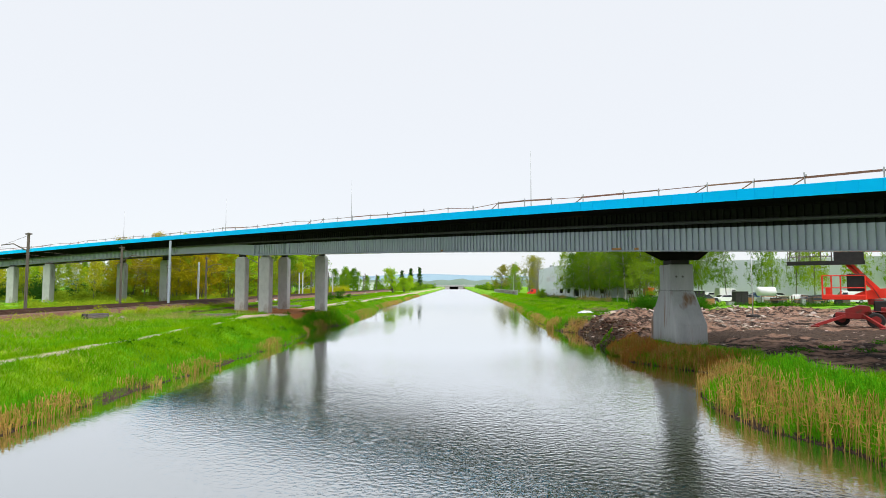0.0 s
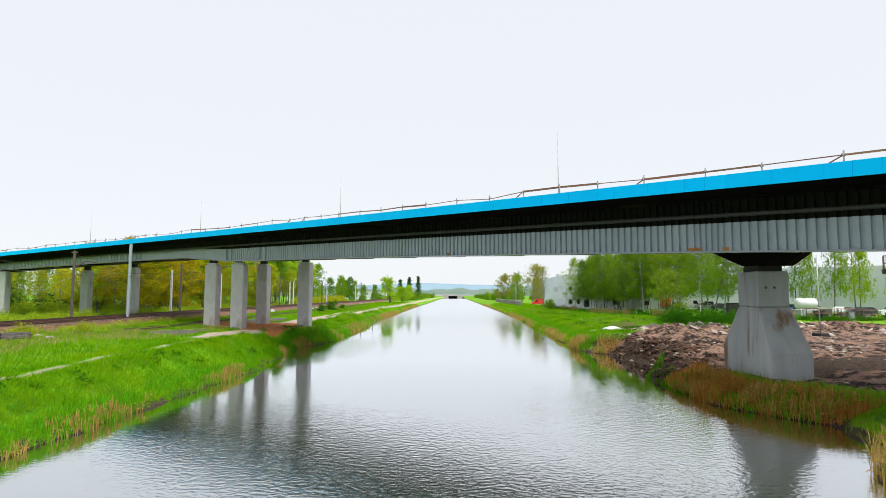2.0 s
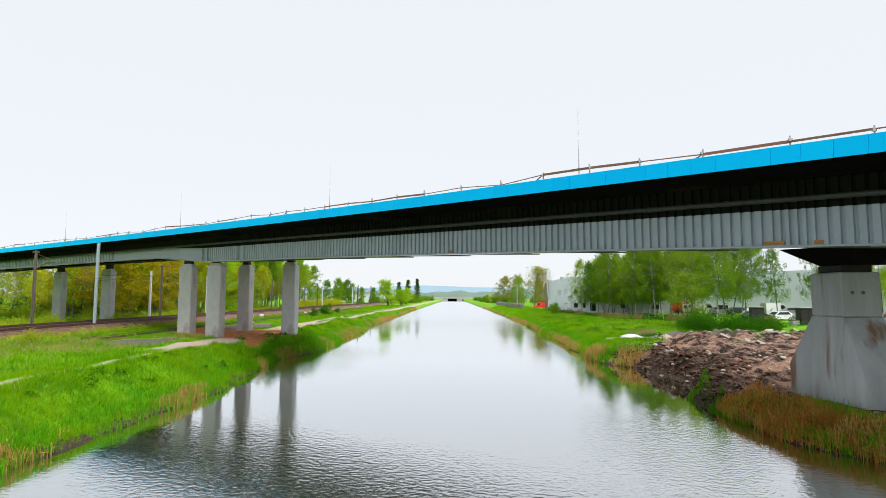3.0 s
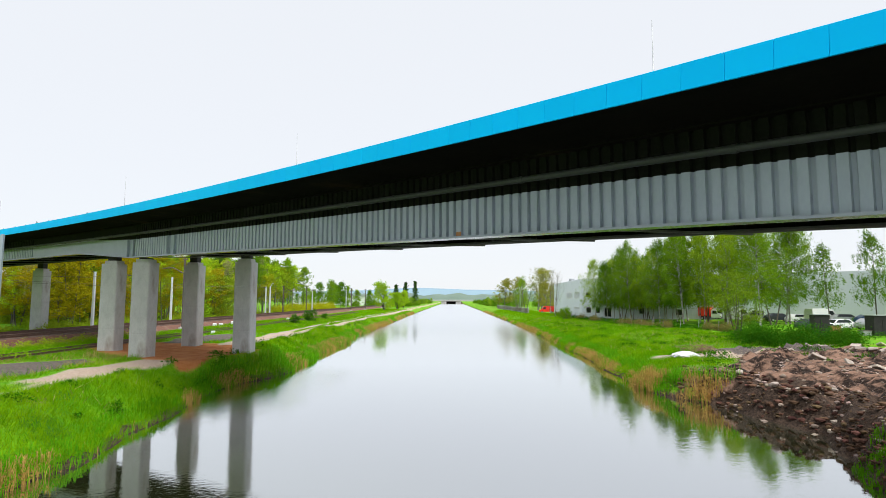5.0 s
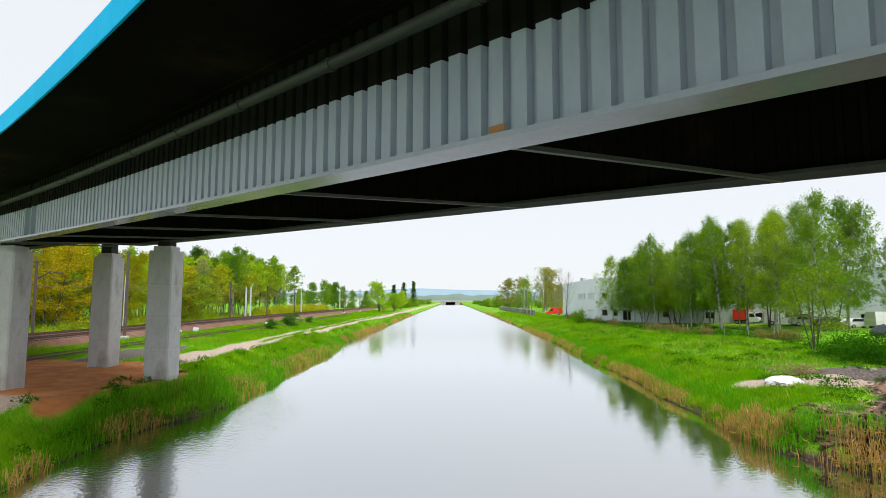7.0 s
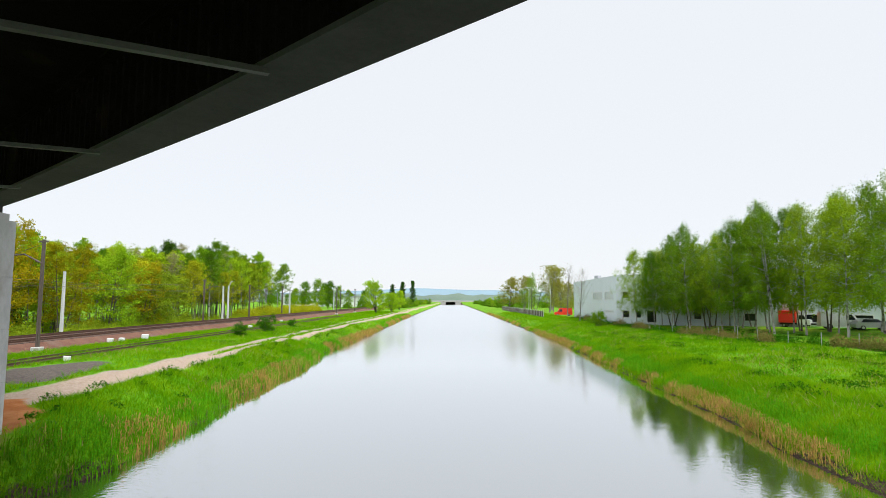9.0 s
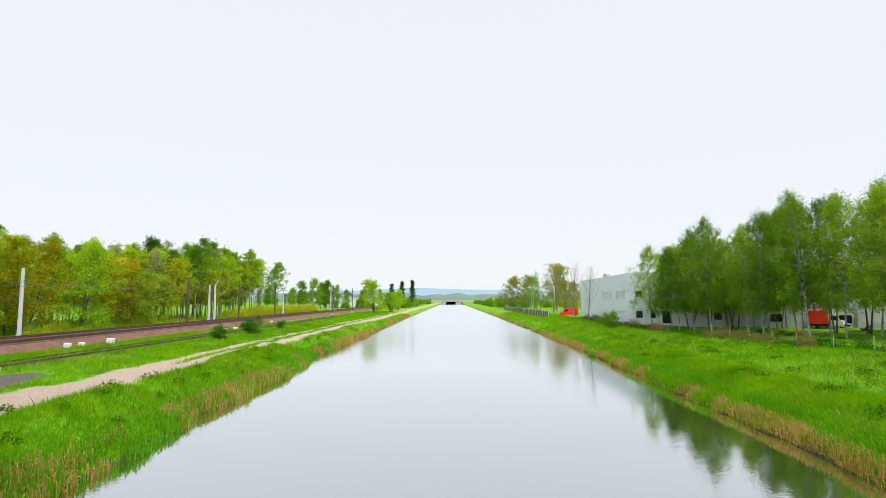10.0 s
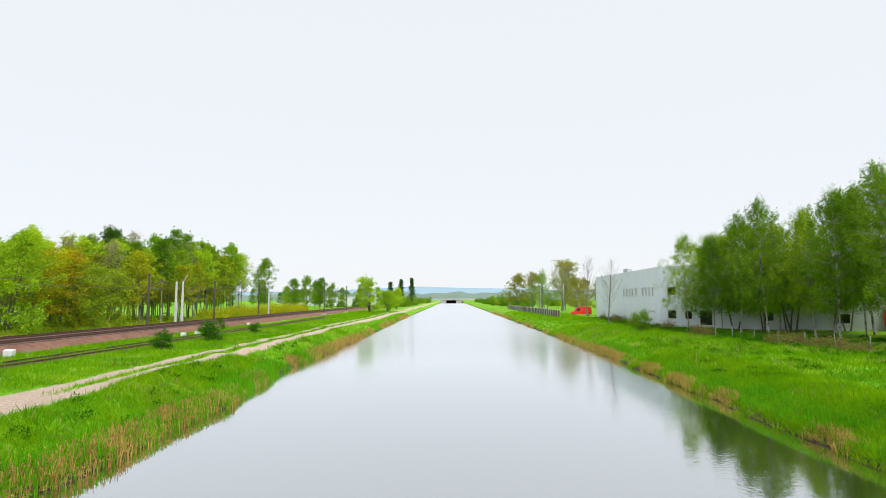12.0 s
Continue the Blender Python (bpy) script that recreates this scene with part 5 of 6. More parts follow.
bush_mass("bank_weeds", [(r5.uniform(16, 40), r5.uniform(56, 125), r5.uniform(0.3, 1.1), r5.uniform(0.15, 0.5)) for _ in range(220)] + [(r5.uniform(-20, -17), r5.uniform(20, 130), r5.uniform(0.25, 0.6), r5.uniform(0.2, 0.5)) for _ in range(90)], M_LEAF_BUSH, "clumps of dark weeds in the bank grass", 5, 0.08, 300)
bush_mass("meadow_scrub", [(r5.uniform(-46, -30), r5.uniform(28, 60), r5.uniform(0.4, 1.1), r5.uniform(0.3, 0.8)) for _ in range(46)], M_LEAF_LIME, "yellow green scrub and tall weeds on the meadow", 6, 0.09, 160)

far_bushes = [(sx * r5.uniform(24, 60) - 2, r5.uniform(330, 780), r5.uniform(1.6, 3.4), r5.uniform(2.0, 5.5)) for sx in (-1, 1) for _ in range(60)]
bush_mass("far_bushes", far_bushes, M_LEAF_BIRCH2, "green bushes lining the canal far off", 7, 0.5, 9)
# fence posts among the brambles, and the grey fence farther on
for (xa, ya), (xb, yb) in zip(fence_line[1:], fence_line[2:]):
    k = int(math.hypot(xb - xa, yb - ya) / 3.2)
    for i in range(k):
        x, y = xa + (xb - xa) * i / k, ya + (yb - ya) * i / k
        ob = part("fence_post", Geo().box((0, 0, 0.62), (0.06, 0.06, 1.5), 0, 0.01), M_GALV)
        ob.matrix_basis = pose(x, y, hz(x, y), r5.uniform(-3, 3), r5.uniform(-3, 3), 0)
        tagged(ob, "grey steel fence post among brambles", "fence post", "fence posts on the east bank")
fence = thing("yard_fence", "long grey panel fence on the east bank", "fence")
for i in range(38):
    y = 196 + i * 2.9
    x = 23.2 - 1.2 * i / 38
    g = Geo()
    for k in range(20):
        g.box((x, y + 0.16 + k * 0.138, hz(x, y) + 0.85), (0.03, 0.03, 1.6))
    for z in (0.3, 1.5):
        g.box((x, y + 1.45, hz(x, y) + z), (0.05, 2.7, 0.06))
    part("panel", g, M_MAST, fence, "grey steel bar panel")
    part("post", Geo().box((x, y, hz(x, y) + 0.95), (0.12, 0.12, 2.0), 0, 0.01), M_CONC, fence)

# ---- warehouse ----
wh = thing("warehouse", "large grey metal-clad warehouse with small dark windows", "warehouse")
C0, C1 = Vector((28.8, 147.0, 0)), Vector((98.0, 78.2, 0))
C2 = Vector((30.2, 189.0, 0))
WZ0, WZ1 = 2.0, 10.95
C3 = C1 + (C2 - C0) + Vector((24, 0, 0))


def cladding(a, b, openings, name, pane=None):
    """A clad wall from a to b with raised ribs and real openings: (start, end, low, high) along it."""
    d = (b - a)
    ln = d.length
    d.normalize()
    out = Vector((d.y, -d.x, 0))
    cuts_x = sorted({0.0, ln} | {v for o in openings for v in o[:2]})
    cuts_z = sorted({WZ0, WZ1} | {v for o in openings for v in o[2:]})
    geo, ix = Geo(), {}

    def vert(i, j, k):
        if (i, j, k) not in ix:
            ix[i, j, k] = len(geo.v)
            c = a + d * cuts_x[i] - out * (0.3 * k)
            geo.v.append((c.x, c.y, cuts_z[j]))
        return ix[i, j, k]

    def solid(i, j):
        if not (0 <= i < len(cuts_x) - 1 and 0 <= j < len(cuts_z) - 1):
            return False
        mx, mz = (cuts_x[i] + cuts_x[i + 1]) / 2, (cuts_z[j] + cuts_z[j + 1]) / 2
        return not any(o[0] < mx < o[1] and o[2] < mz < o[3] for o in openings)

    for i in range(len(cuts_x) - 1):
        for j in range(len(cuts_z) - 1):
            if not solid(i, j):
                continue
            for k in (0, 1):
                geo.f.append((vert(i, j, k), vert(i + 1, j, k), vert(i + 1, j + 1, k), vert(i, j + 1, k)))
            for di, dj, e in ((-1, 0, ((i, j), (i, j + 1))), (1, 0, ((i + 1, j), (i + 1, j + 1))), (0, -1, ((i, j), (i + 1, j))), (0, 1, ((i, j + 1), (i + 1, j + 1)))):
                if not solid(i + di, j + dj):
                    (p, q), (r, t) = e
                    geo.f.append((vert(p, q, 0), vert(r, t, 0), vert(r, t, 1), vert(p, q, 1)))
    w = part(name, geo, M_WALL, wh)
    x, k = 1.0, 0
    seam = Geo()
    while x < ln:
        hit = [o for o in openings if o[0] - 0.05 < x < o[1] + 0.05]
        if not hit:
            c = a + d * x + out * 0.012
            seam.box((c.x, c.y, (WZ0 + WZ1) / 2), (0.05, 0.026, WZ1 - WZ0), math.atan2(d.y, d.x))
        x += 1.05
    s = part("seams", seam, M_WALL, w, fix=False)
    s["kind"] = "stuff"
    for o in openings:
        m = (o[0] + o[1]) / 2
        c = a + d * m
        win = part("window", Geo().box((c.x - out.x * 0.12, c.y - out.y * 0.12, (o[2] + o[3]) / 2), (o[1] - o[0], 0.03, o[3] - o[2]), math.atan2(d.y, d.x)), pane or M_GLASS, wh, "pale slot window" if pane else "dark window in a white frame")
        t = 0.11
        fr = Geo()
        for dz in (o[2] - t / 2, o[3] + t / 2):
            fr.box((c.x + out.x * 0.03, c.y + out.y * 0.03, dz), (o[1] - o[0] + 2 * t, 0.1, t), math.atan2(d.y, d.x))
        for e in (o[0] - t / 2, o[1] + t / 2):
            q = a + d * e
            fr.box((q.x + out.x * 0.03, q.y + out.y * 0.03, (o[2] + o[3]) / 2), (t, 0.1, o[3] - o[2]), math.atan2(d.y, d.x))
        part("frame", fr, M_FRAME, win)


low = [(1.2, 2.45, 3.2, 4.4), (3.7, 4.7, 3.2, 4.4), (5.8, 7.5, 2.4, 4.4), (14.0, 15.2, 3.2, 4.4), (21.8, 23.4, 3.1, 4.2), (30.0, 31.6, 3.1, 4.2), (36.0, 38.0, 2.9, 4.2), (44.5, 46.2, 2.9, 4.3)]
high = [(1.2, 2.45, 6.7, 7.8), (5.8, 7.0, 6.7, 7.8), (11.0, 12.2, 6.7, 7.8), (18.5, 19.8, 6.7, 7.8)]
cladding(C0, C1, low + high, "wall")
slots = [(2.6 + i * 1.7, 3.3 + i * 1.7, 6.5, 7.9) for i in range(4)] + [(11.6 + i * 1.85, 12.3 + i * 1.85, 6.5, 7.9) for i in range(5)] + [(2.6 + i * 1.7, 3.5 + i * 1.7, 4.0, 4.3) for i in range(4)]
cladding(C2, C0, [(42.0 - b, 42.0 - a, c, d) for a, b, c, d in slots], "wall", M_GALV)
cladding(C1, C3, [], "wall")
cladding(C3, C2, [], "wall")
g = Geo()
g.add([C0 + Vector((0, 0, WZ1 - 0.2)), C1 + Vector((0, 0, WZ1 - 0.2)), C3 + Vector((0, 0, WZ1 - 0.2)), C2 + Vector((0, 0, WZ1 - 0.2))], [(0, 1, 2, 3)])
part("roof", g, M_WALL, wh)
part("roof_vent", Geo().box((32.0, 172.0, WZ1 + 0.4), (1.0, 1.4, 1.2), 0.3, 0.05), M_GALV, wh, "small grey roof vent")
d = (C1 - C0).normalized()
lad = C0 + d * 30.0 + Vector((d.y, -d.x, 0)) * 0.3
g = Geo()
for e in (-0.25, 0.25):
    q = lad + d * e
    g.beam((q.x, q.y, 3.0), (q.x, q.y, 10.8), 0.05, 0.05)
for i in range(24):
    q0, q1 = lad - d * 0.25, lad + d * 0.25
    g.beam((q0.x, q0.y, 3.2 + i * 0.32), (q1.x, q1.y, 3.2 + i * 0.32), 0.03, 0.03)
part("ladder", g, M_GALV, wh)


# ---- vehicles ----
def wheel(parent, x, y, r, w, rim_mat):
    t = part("wheel", Geo().tube([(x, y - w / 2, r), (x, y - w * 0.3, r), (x, y + w * 0.3, r), (x, y + w / 2, r)], [r * 0.86, r, r, r * 0.86], 18), M_BLACK, parent, smooth=False)
    part("rim", Geo().tube([(x, y - w * 0.53, r), (x, y + w * 0.53, r)], r * 0.55, 12), rim_mat, t)


def car(mat, kind, m, label, category, group=""):
    """Side outlines of body and cabin, drawn across the width and narrowed to the top."""
    ob = thing(kind, label, category, m, group)
    van = kind == "van"
    ln, wd = (5.2, 1.95) if van else (4.3, 1.76)
    if van:
        low = [(-2.6, 0.35), (2.5, 0.35), (2.6, 0.6), (2.55, 1.0), (1.75, 1.15), (-2.6, 1.15)]
        cab = [(-2.58, 1.15), (1.75, 1.15), (1.0, 2.15), (0.7, 2.3), (-2.5, 2.3)]
    else:
        low = [(-2.1, 0.3), (2.1, 0.3), (2.15, 0.55), (2.05, 0.8), (1.2, 0.92), (-2.0, 0.95), (-2.15, 0.7)]
        cab = [(-1.95, 0.94), (1.15, 0.92), (0.45, 1.42), (-1.2, 1.46), (-1.75, 1.15)]
    part("body", Geo().prism(low, wd, Matrix.Identity(4)), mat, ob)
    g = Geo()
    n = len(cab)
    zt = max(z for _, z in cab)
    for sgn in (-1, 1):
        g.v += [(x, sgn * (wd / 2 - 0.03 - 0.16 * (z - cab[0][1]) / (zt - cab[0][1])), z) for x, z in cab]
    g.f = [tuple(range(n)), tuple(range(2 * n - 1, n - 1, -1))] + [(k, (k + 1) % n, n + (k + 1) % n, n + k) for k in range(n)]
    part("cabin", g, mat, ob)
    if van:
        part("windscreen", Geo().add([(1.70, -0.8, 1.22), (1.70, 0.8, 1.22), (1.08, 0.72, 2.08), (1.08, -0.72, 2.08)], [(0, 1, 2, 3)]), M_GLASS, ob)
        for s in (-1, 1):
            part("side_window", Geo().add([(0.3, s * 0.97, 1.25), (1.4, s * 0.97, 1.25), (0.95, s * 0.88, 1.95), (0.3, s * 0.88, 1.95)], [(0, 1, 2, 3)]), M_GLASS, ob)
    else:
        part("windscreen", Geo().add([(1.08, -0.72, 0.97), (1.08, 0.72, 0.97), (0.55, 0.62, 1.38), (0.55, -0.62, 1.38)], [(0, 1, 2, 3)]), M_GLASS, ob)
        for s in (-1, 1):
            part("side_window", Geo().add([(-1.5, s * 0.865, 1.0), (0.9, s * 0.865, 1.0), (0.4, s * 0.77, 1.37), (-1.15, s * 0.765, 1.39)], [(0, 1, 2, 3)]), M_GLASS, ob)
    r = 0.36 if van else 0.31
    for x in (-ln * 0.3, ln * 0.31):
        for s in (-1, 1):
            wheel(ob, x, s * (wd / 2 - 0.1), r, 0.22, M_GALV)
    for s in (-1, 1):
        part("headlight", Geo().box((2.5 if van else 2.06, s * 0.62, 0.82 if van else 0.68), (0.12, 0.34, 0.18), 0, 0.03), M_FRAME, ob)
    return ob


def on_ground(x, y, rz, dz=0.0):
    return pose(x, y, hz(x, y) + dz, 0, 0, rz)


# red box lorry and the parked row along the warehouse
tk = thing("box_truck", "red box lorry with a white cab parked before the warehouse", "truck", on_ground(48.9, 126.2, -45) @ Matrix.Scale(0.74, 4))
part("box", Geo().box((-1.3, 0, 2.15), (3.0, 2.3, 2.4), 0, 0.04), M_RED, tk, "red cargo box")
part("chassis", Geo().box((0.3, 0, 0.75), (6.2, 1.0, 0.3), 0, 0.03), M_BLACK, tk)
cab = part("cab", Geo().prism([(0.4, 0.6), (2.6, 0.6), (2.6, 1.5), (2.1, 1.7), (1.7, 2.6), (0.4, 2.7)], 2.1, Matrix.Identity(4)), M_CARS[0], tk, "white cab")
part("windscreen", Geo().add([(2.14, -0.95, 1.73), (2.14, 0.95, 1.73), (1.76, 0.95, 2.5), (1.76, -0.95, 2.5)], [(0, 1, 2, 3)]), M_GLASS, cab)
for s in (-1, 1):
    part("side_window", Geo().add([(0.75, s * 1.06, 1.65), (1.95, s * 1.06, 1.65), (1.6, s * 1.06, 2.45), (0.75, s * 1.06, 2.45)], [(0, 1, 2, 3)]), M_GLASS, cab)
for x in (-1.9, 1.8):
    for s in (-1, 1):
        wheel(tk, x, s * 0.9, 0.42, 0.28, M_GALV)
row = [(50.3, 118.6, 0, "van"), (52.3, 116.0, 1, "car"), (54.6, 113.6, 2, "car"), (56.6, 111.0, 0, "car"), (58.8, 108.6, 0, "van"), (60.8, 106.2, 1, "car"), (63.0, 103.8, 3, "car"), (65.2, 101.4, 0, "car")]
for i, (x, y, c, k) in enumerate(row):
    nm = ("white", "silver", "dark", "blue")[c]
    car(M_CARS[c], k, on_ground(x, y, -20 + (i * 37) % 30), f"{nm} {k} parked in a row by the warehouse", k, "vehicles parked by the warehouse")
car(M_RED, "van", on_ground(31.0, 208.0, 172), "bright red delivery van parked beyond the fence", "van")
for x, y, rz, c in ((46.0, 91.0, 10, 2), (50.0, 92.5, 190, 0), (54.0, 91.5, 15, 1), (58.0, 92.0, 170, 0), (63.0, 90.0, 20, 0), (66.5, 91.0, 185, 2)):
    car(M_CARS[c], "car", on_ground(x, y, rz), ("white", "silver", "dark")[c] + " car parked behind the dug ground", "car", "vehicles behind the dug ground")
car(M_CARS[0], "van", on_ground(68.5, 86.0, 160), "white van parked behind the dug ground", "van", "vehicles behind the dug ground")
car(M_CARS[2], "car", on_ground(60.8, 84.5, 170), "dark car parked behind the dug ground", "car", "vehicles behind the dug ground")


for x, y, rz in ((27.2, 250.0, 180), (28.3, 262.0, 180), (33.0, 240.0, 90)):
    lp = thing("street_lamp", "tall pale street lamp on the yard behind the fence", "street lamp", on_ground(x, y, rz), "street lamps in the yard")
    part("pole", Geo().tube([(0, 0, 0), (0, 0, 8.6), (0.25, 0, 9.2), (0.9, 0, 9.4)], [0.11, 0.08, 0.06, 0.05], 8), M_POST, lp, smooth=True)
    part("head", Geo().box((1.2, 0, 9.4), (0.8, 0.25, 0.14), 0, 0.05), M_GALV, lp)


def shed(x, y, sx, sy, h, mat, lab):
    ob = thing("site_shed", lab, "shed", on_ground(x, y, -8), "sheds behind the dug ground")
    part("shell", Geo().box((0, 0, h / 2), (sx, sy, h), 0, 0.03), mat, ob)
    part("roof", Geo().box((0, 0, h + 0.05), (sx + 0.25, sy + 0.25, 0.1), 0, 0.02), M_GALV, ob)
    part("door", Geo().box((sx * 0.15, -sy / 2 - 0.02, h * 0.42), (0.8, 0.05, h * 0.8), 0, 0.01), M_BLACK, ob)
    return ob


shed(48.4, 83.0, 2.0, 1.8, 2.3, M_BLACK, "small black site shed behind the dug ground")
shed(41.3, 82.5, 1.6, 1.2, 2.5, M_BLACK, "narrow black site cabin behind dark bushes")
tank = thing("storage_tank", "white plastic storage tank on a frame", "tank", on_ground(55.5, 88.0, 0))
part("vessel", Geo().tube([(-1.6, 0, 2.0), (-1.4, 0, 2.0), (1.4, 0, 2.0), (1.6, 0, 2.0)], [0.5, 0.8, 0.8, 0.5], 18), M_WHITE, tank, smooth=True)
part("cradle", Geo().box((0, 0, 0.5), (2.6, 1.4, 1.0), 0, 0.03), M_GALV, tank)
for k, (x, y) in enumerate(((53.0, 82.6), (55.4, 82.4), (57.8, 82.2), (60.5, 81.5))):
    rk = thing("scrap_rack", "open rusty steel rack with scrap behind the dug ground", "rack", on_ground(x, y, -5), "scrap racks")
    for sx in (-1.0, 1.0):
        for sy in (-0.5, 0.5):
            part("upright", Geo().box((sx, sy, 0.75), (0.08, 0.08, 1.5)), M_MAST, rk)
    for z in (0.3, 0.85, 1.45):
        part("shelf", Geo().box((0, 0, z), (2.1, 1.1, 0.06)), M_RUST, rk)
    part("scrap", Geo().box((-0.3, 0, 0.6), (0.9, 0.7, 0.5), 0.3, 0.08), M_GALV, rk)

crate_rng = random.Random(17)
for i in range(14):
    x, y = crate_rng.uniform(42, 66), crate_rng.uniform(81, 84)
    w, d2, h = crate_rng.uniform(0.6, 1.6), crate_rng.uniform(0.5, 1.0), crate_rng.uniform(0.5, 1.3)
    cm = (M_MAST, M_GALV, M_BLACK, M_RUST)[i % 4]
    cr = thing("scrap_bin", ("brown", "grey", "black", "rusty")[i % 4] + " steel scrap bin behind the dug ground", "bin", on_ground(x, y, crate_rng.uniform(-30, 30)), "scrap bins")
    part("body", Geo().box((0, 0, h / 2), (w, d2, h), 0, 0.04), cm, cr)
    part("rim", Geo().box((0, 0, h + 0.02), (w + 0.1, d2 + 0.1, 0.08), 0, 0.01), M_MAST, cr)

# temporary pole on a black foot
pl = thing("site_pole", "slim grey steel pole on a black foot in the dug ground", "pole", on_ground(33.3, 50.2, 0))
part("foot", Geo().box((0, 0, 0.16), (1.0, 1.0, 0.42), 0.2, 0.06), M_BLACK, pl)
part("shaft", Geo().tube([(0, 0, 0.3), (0, 0, 3.2), (0, 0, 7.6)], [0.055, 0.05, 0.045], 10), M_GALV, pl, smooth=True)

# ---- boom lift with a plank platform ----
bl = thing("boom_lift", "red boom lift with stabilisers and a long plank platform", "boom lift", on_ground(34.8, 35.5, -35, 0.05))
part("chassis", Geo().box((0.6, 0, 0.95), (5.0, 1.5, 0.55), 0, 0.06), M_DKRED, bl, "dark red chassis")
part("hood", Geo().prism([(-1.2, 1.2), (0.6, 1.2), (0.5, 1.75), (-0.2, 1.85), (-1.2, 1.5)], 1.5, Matrix.Identity(4)), M_DKRED, bl)
part("engine_box", Geo().box((1.7, 0, 1.75), (1.9, 1.4, 1.0), 0, 0.08), M_BLACK, bl, "black engine housing")
part("side_panel", Geo().box((2.0, -0.75, 1.45), (1.6, 0.1, 0.5), 0, 0.03), M_DKRED, bl)
for x in (-1.5, 0.85, 2.7):
    for y in (-0.95, 0.95):
        if x == 2.7 or x == 0.85 or y > 0:
            wheel(bl, x, y, 0.63, 0.42, M_DKRED)
for a, b in (((-1.2, -0.7, 0.95), (-3.3, -1.9, 0.12)), ((0.0, -0.8, 1.0), (1.3, -2.4, 0.1)), ((-1.2, 0.7, 0.95), (-2.9, 2.1, 0.12)), ((2.6, 0.8, 1.0), (4.0, 2.2, 0.1))):
    lg = part("stabiliser", Geo().beam(a, b, 0.2, 0.24), M_DKRED, bl, "dark red stabiliser leg")
    part("pad", Geo().box((b[0], b[1], 0.05), (0.6, 0.6, 0.12), 0, 0.02), M_DKRED, lg)
part("turret", Geo().tube([(0.9, 0, 1.9), (0.9, 0, 2.35)], 0.55, 16), M_DKRED, bl)
part("lower_boom", Geo().prism([(-0.9, 2.25), (3.2, 2.65), (3.2, 3.35), (0.9, 3.25), (-0.2, 3.05), (-0.9, 2.75)], 0.7, Matrix.Translation((0.4, 0, 0))), M_RED, bl, "bright red lower boom")
part("upper_boom", Geo().beam((1.1, 0.1, 3.0), (-0.95, 0.1, 5.5), 0.42, 0.5), M_RED, bl, "bright red raised boom")
part("boom_tip", Geo().beam((-0.7, 0.1, 5.2), (-1.15, 0.1, 6.1), 0.3, 0.34), M_GALV, bl)
part("control_box", Geo().box((-0.35, -0.25, 3.75), (1.3, 0.9, 1.5), 0, 0.08), M_BLACK, bl, "black control box")
bk = part("basket", Geo().box((-1.25, -0.2, 2.5), (3.1, 1.3, 0.42), 0, 0.05), M_RED, bl, "bright red railed basket")
for x in (-2.75, -2.1, -1.45, 0.25):
    for y in (-0.8, 0.4):
        part("upright", Geo().tube([(x, y, 2.6), (x, y, 4.35)], 0.045, 6), M_RED, bk)
for y in (-0.8, 0.4):
    for z in (3.3, 4.35):
        part("rail", Geo().tube([(-2.75, y, z), (0.25, y, z)], 0.045, 6), M_RED, bk)
part("toe_locker", Geo().box((-2.3, -0.2, 3.0), (0.45, 0.6, 0.6), 0, 0.04), M_RED, bk)
PX = -2.5
pf = part("platform", Geo().box((PX, 0.1, 5.42), (5.6, 1.7, 0.2), 0, 0.02), M_BLACK, bl, "long weathered plank platform")
for i in range(5):
    part("plank", Geo().box((PX, -0.62 + i * 0.36, 5.55), (5.7, 0.32, 0.06), 0, 0.01), M_TIMBER, pf)
part("side_board", Geo().box((PX, -0.78, 5.44), (5.6, 0.06, 0.36)), M_BLACK, pf)
part("tool_crate", Geo().box((PX + 1.7, 0.1, 6.0), (2.1, 1.3, 0.8), 0, 0.04), M_BLACK, pf, "dark tool crate")
for y in (-0.7, 0.9):
    for x in (-2.7, -1.9, -1.1, -0.3, 0.5):
        part("upright", Geo().tube([(PX + x, y, 5.5), (PX + x, y, 6.6)], 0.03, 5), M_MAST, pf)
    for z in (6.05, 6.55):
        part("rail", Geo().tube([(PX - 2.7, y, z), (PX + 0.5, y, z)], 0.028, 5), M_MAST, pf)
part("lift_cylinder", Geo().tube([(2.6, 0.0, 2.6), (1.2, 0.05, 3.0), (0.2, 0.1, 4.2)], [0.10, 0.10, 0.06], 8), M_GALV, bl)
for k in range(3):
    part("hose", Geo().tube([(1.2, -0.34 - 0.05 * k, 2.4), (0.8, -0.42 - 0.05 * k, 3.2), (0.0, -0.2, 4.3), (-0.8, -0.16, 5.3)], 0.025, 5), M_BLACK, bl)
for y in (-0.72, 0.72):
    part("mudguard", Geo().box((1.8, y * 1.25, 1.36), (3.2, 0.36, 0.05), 0, 0.01), M_DKRED, bl)
part("warning_band", Geo().box((2.6, -0.36, 3.0), (0.5, 0.02, 0.5)), M_FRAME, bl, "white sign plate")

# ---- rubble, logs, heaps ----
def stone_mesh(seed, mat):
    r = random.Random(seed)
    bm = bmesh.new()
    bmesh.ops.create_icosphere(bm, subdivisions=1, radius=0.5)
    for v in bm.verts:
        v.co *= r.uniform(0.65, 1.2)
        v.co.z *= 0.6
    m = bpy.data.meshes.new("stone")
    bm.to_mesh(m)
    bm.free()
    m.materials.append(mat)
    return m


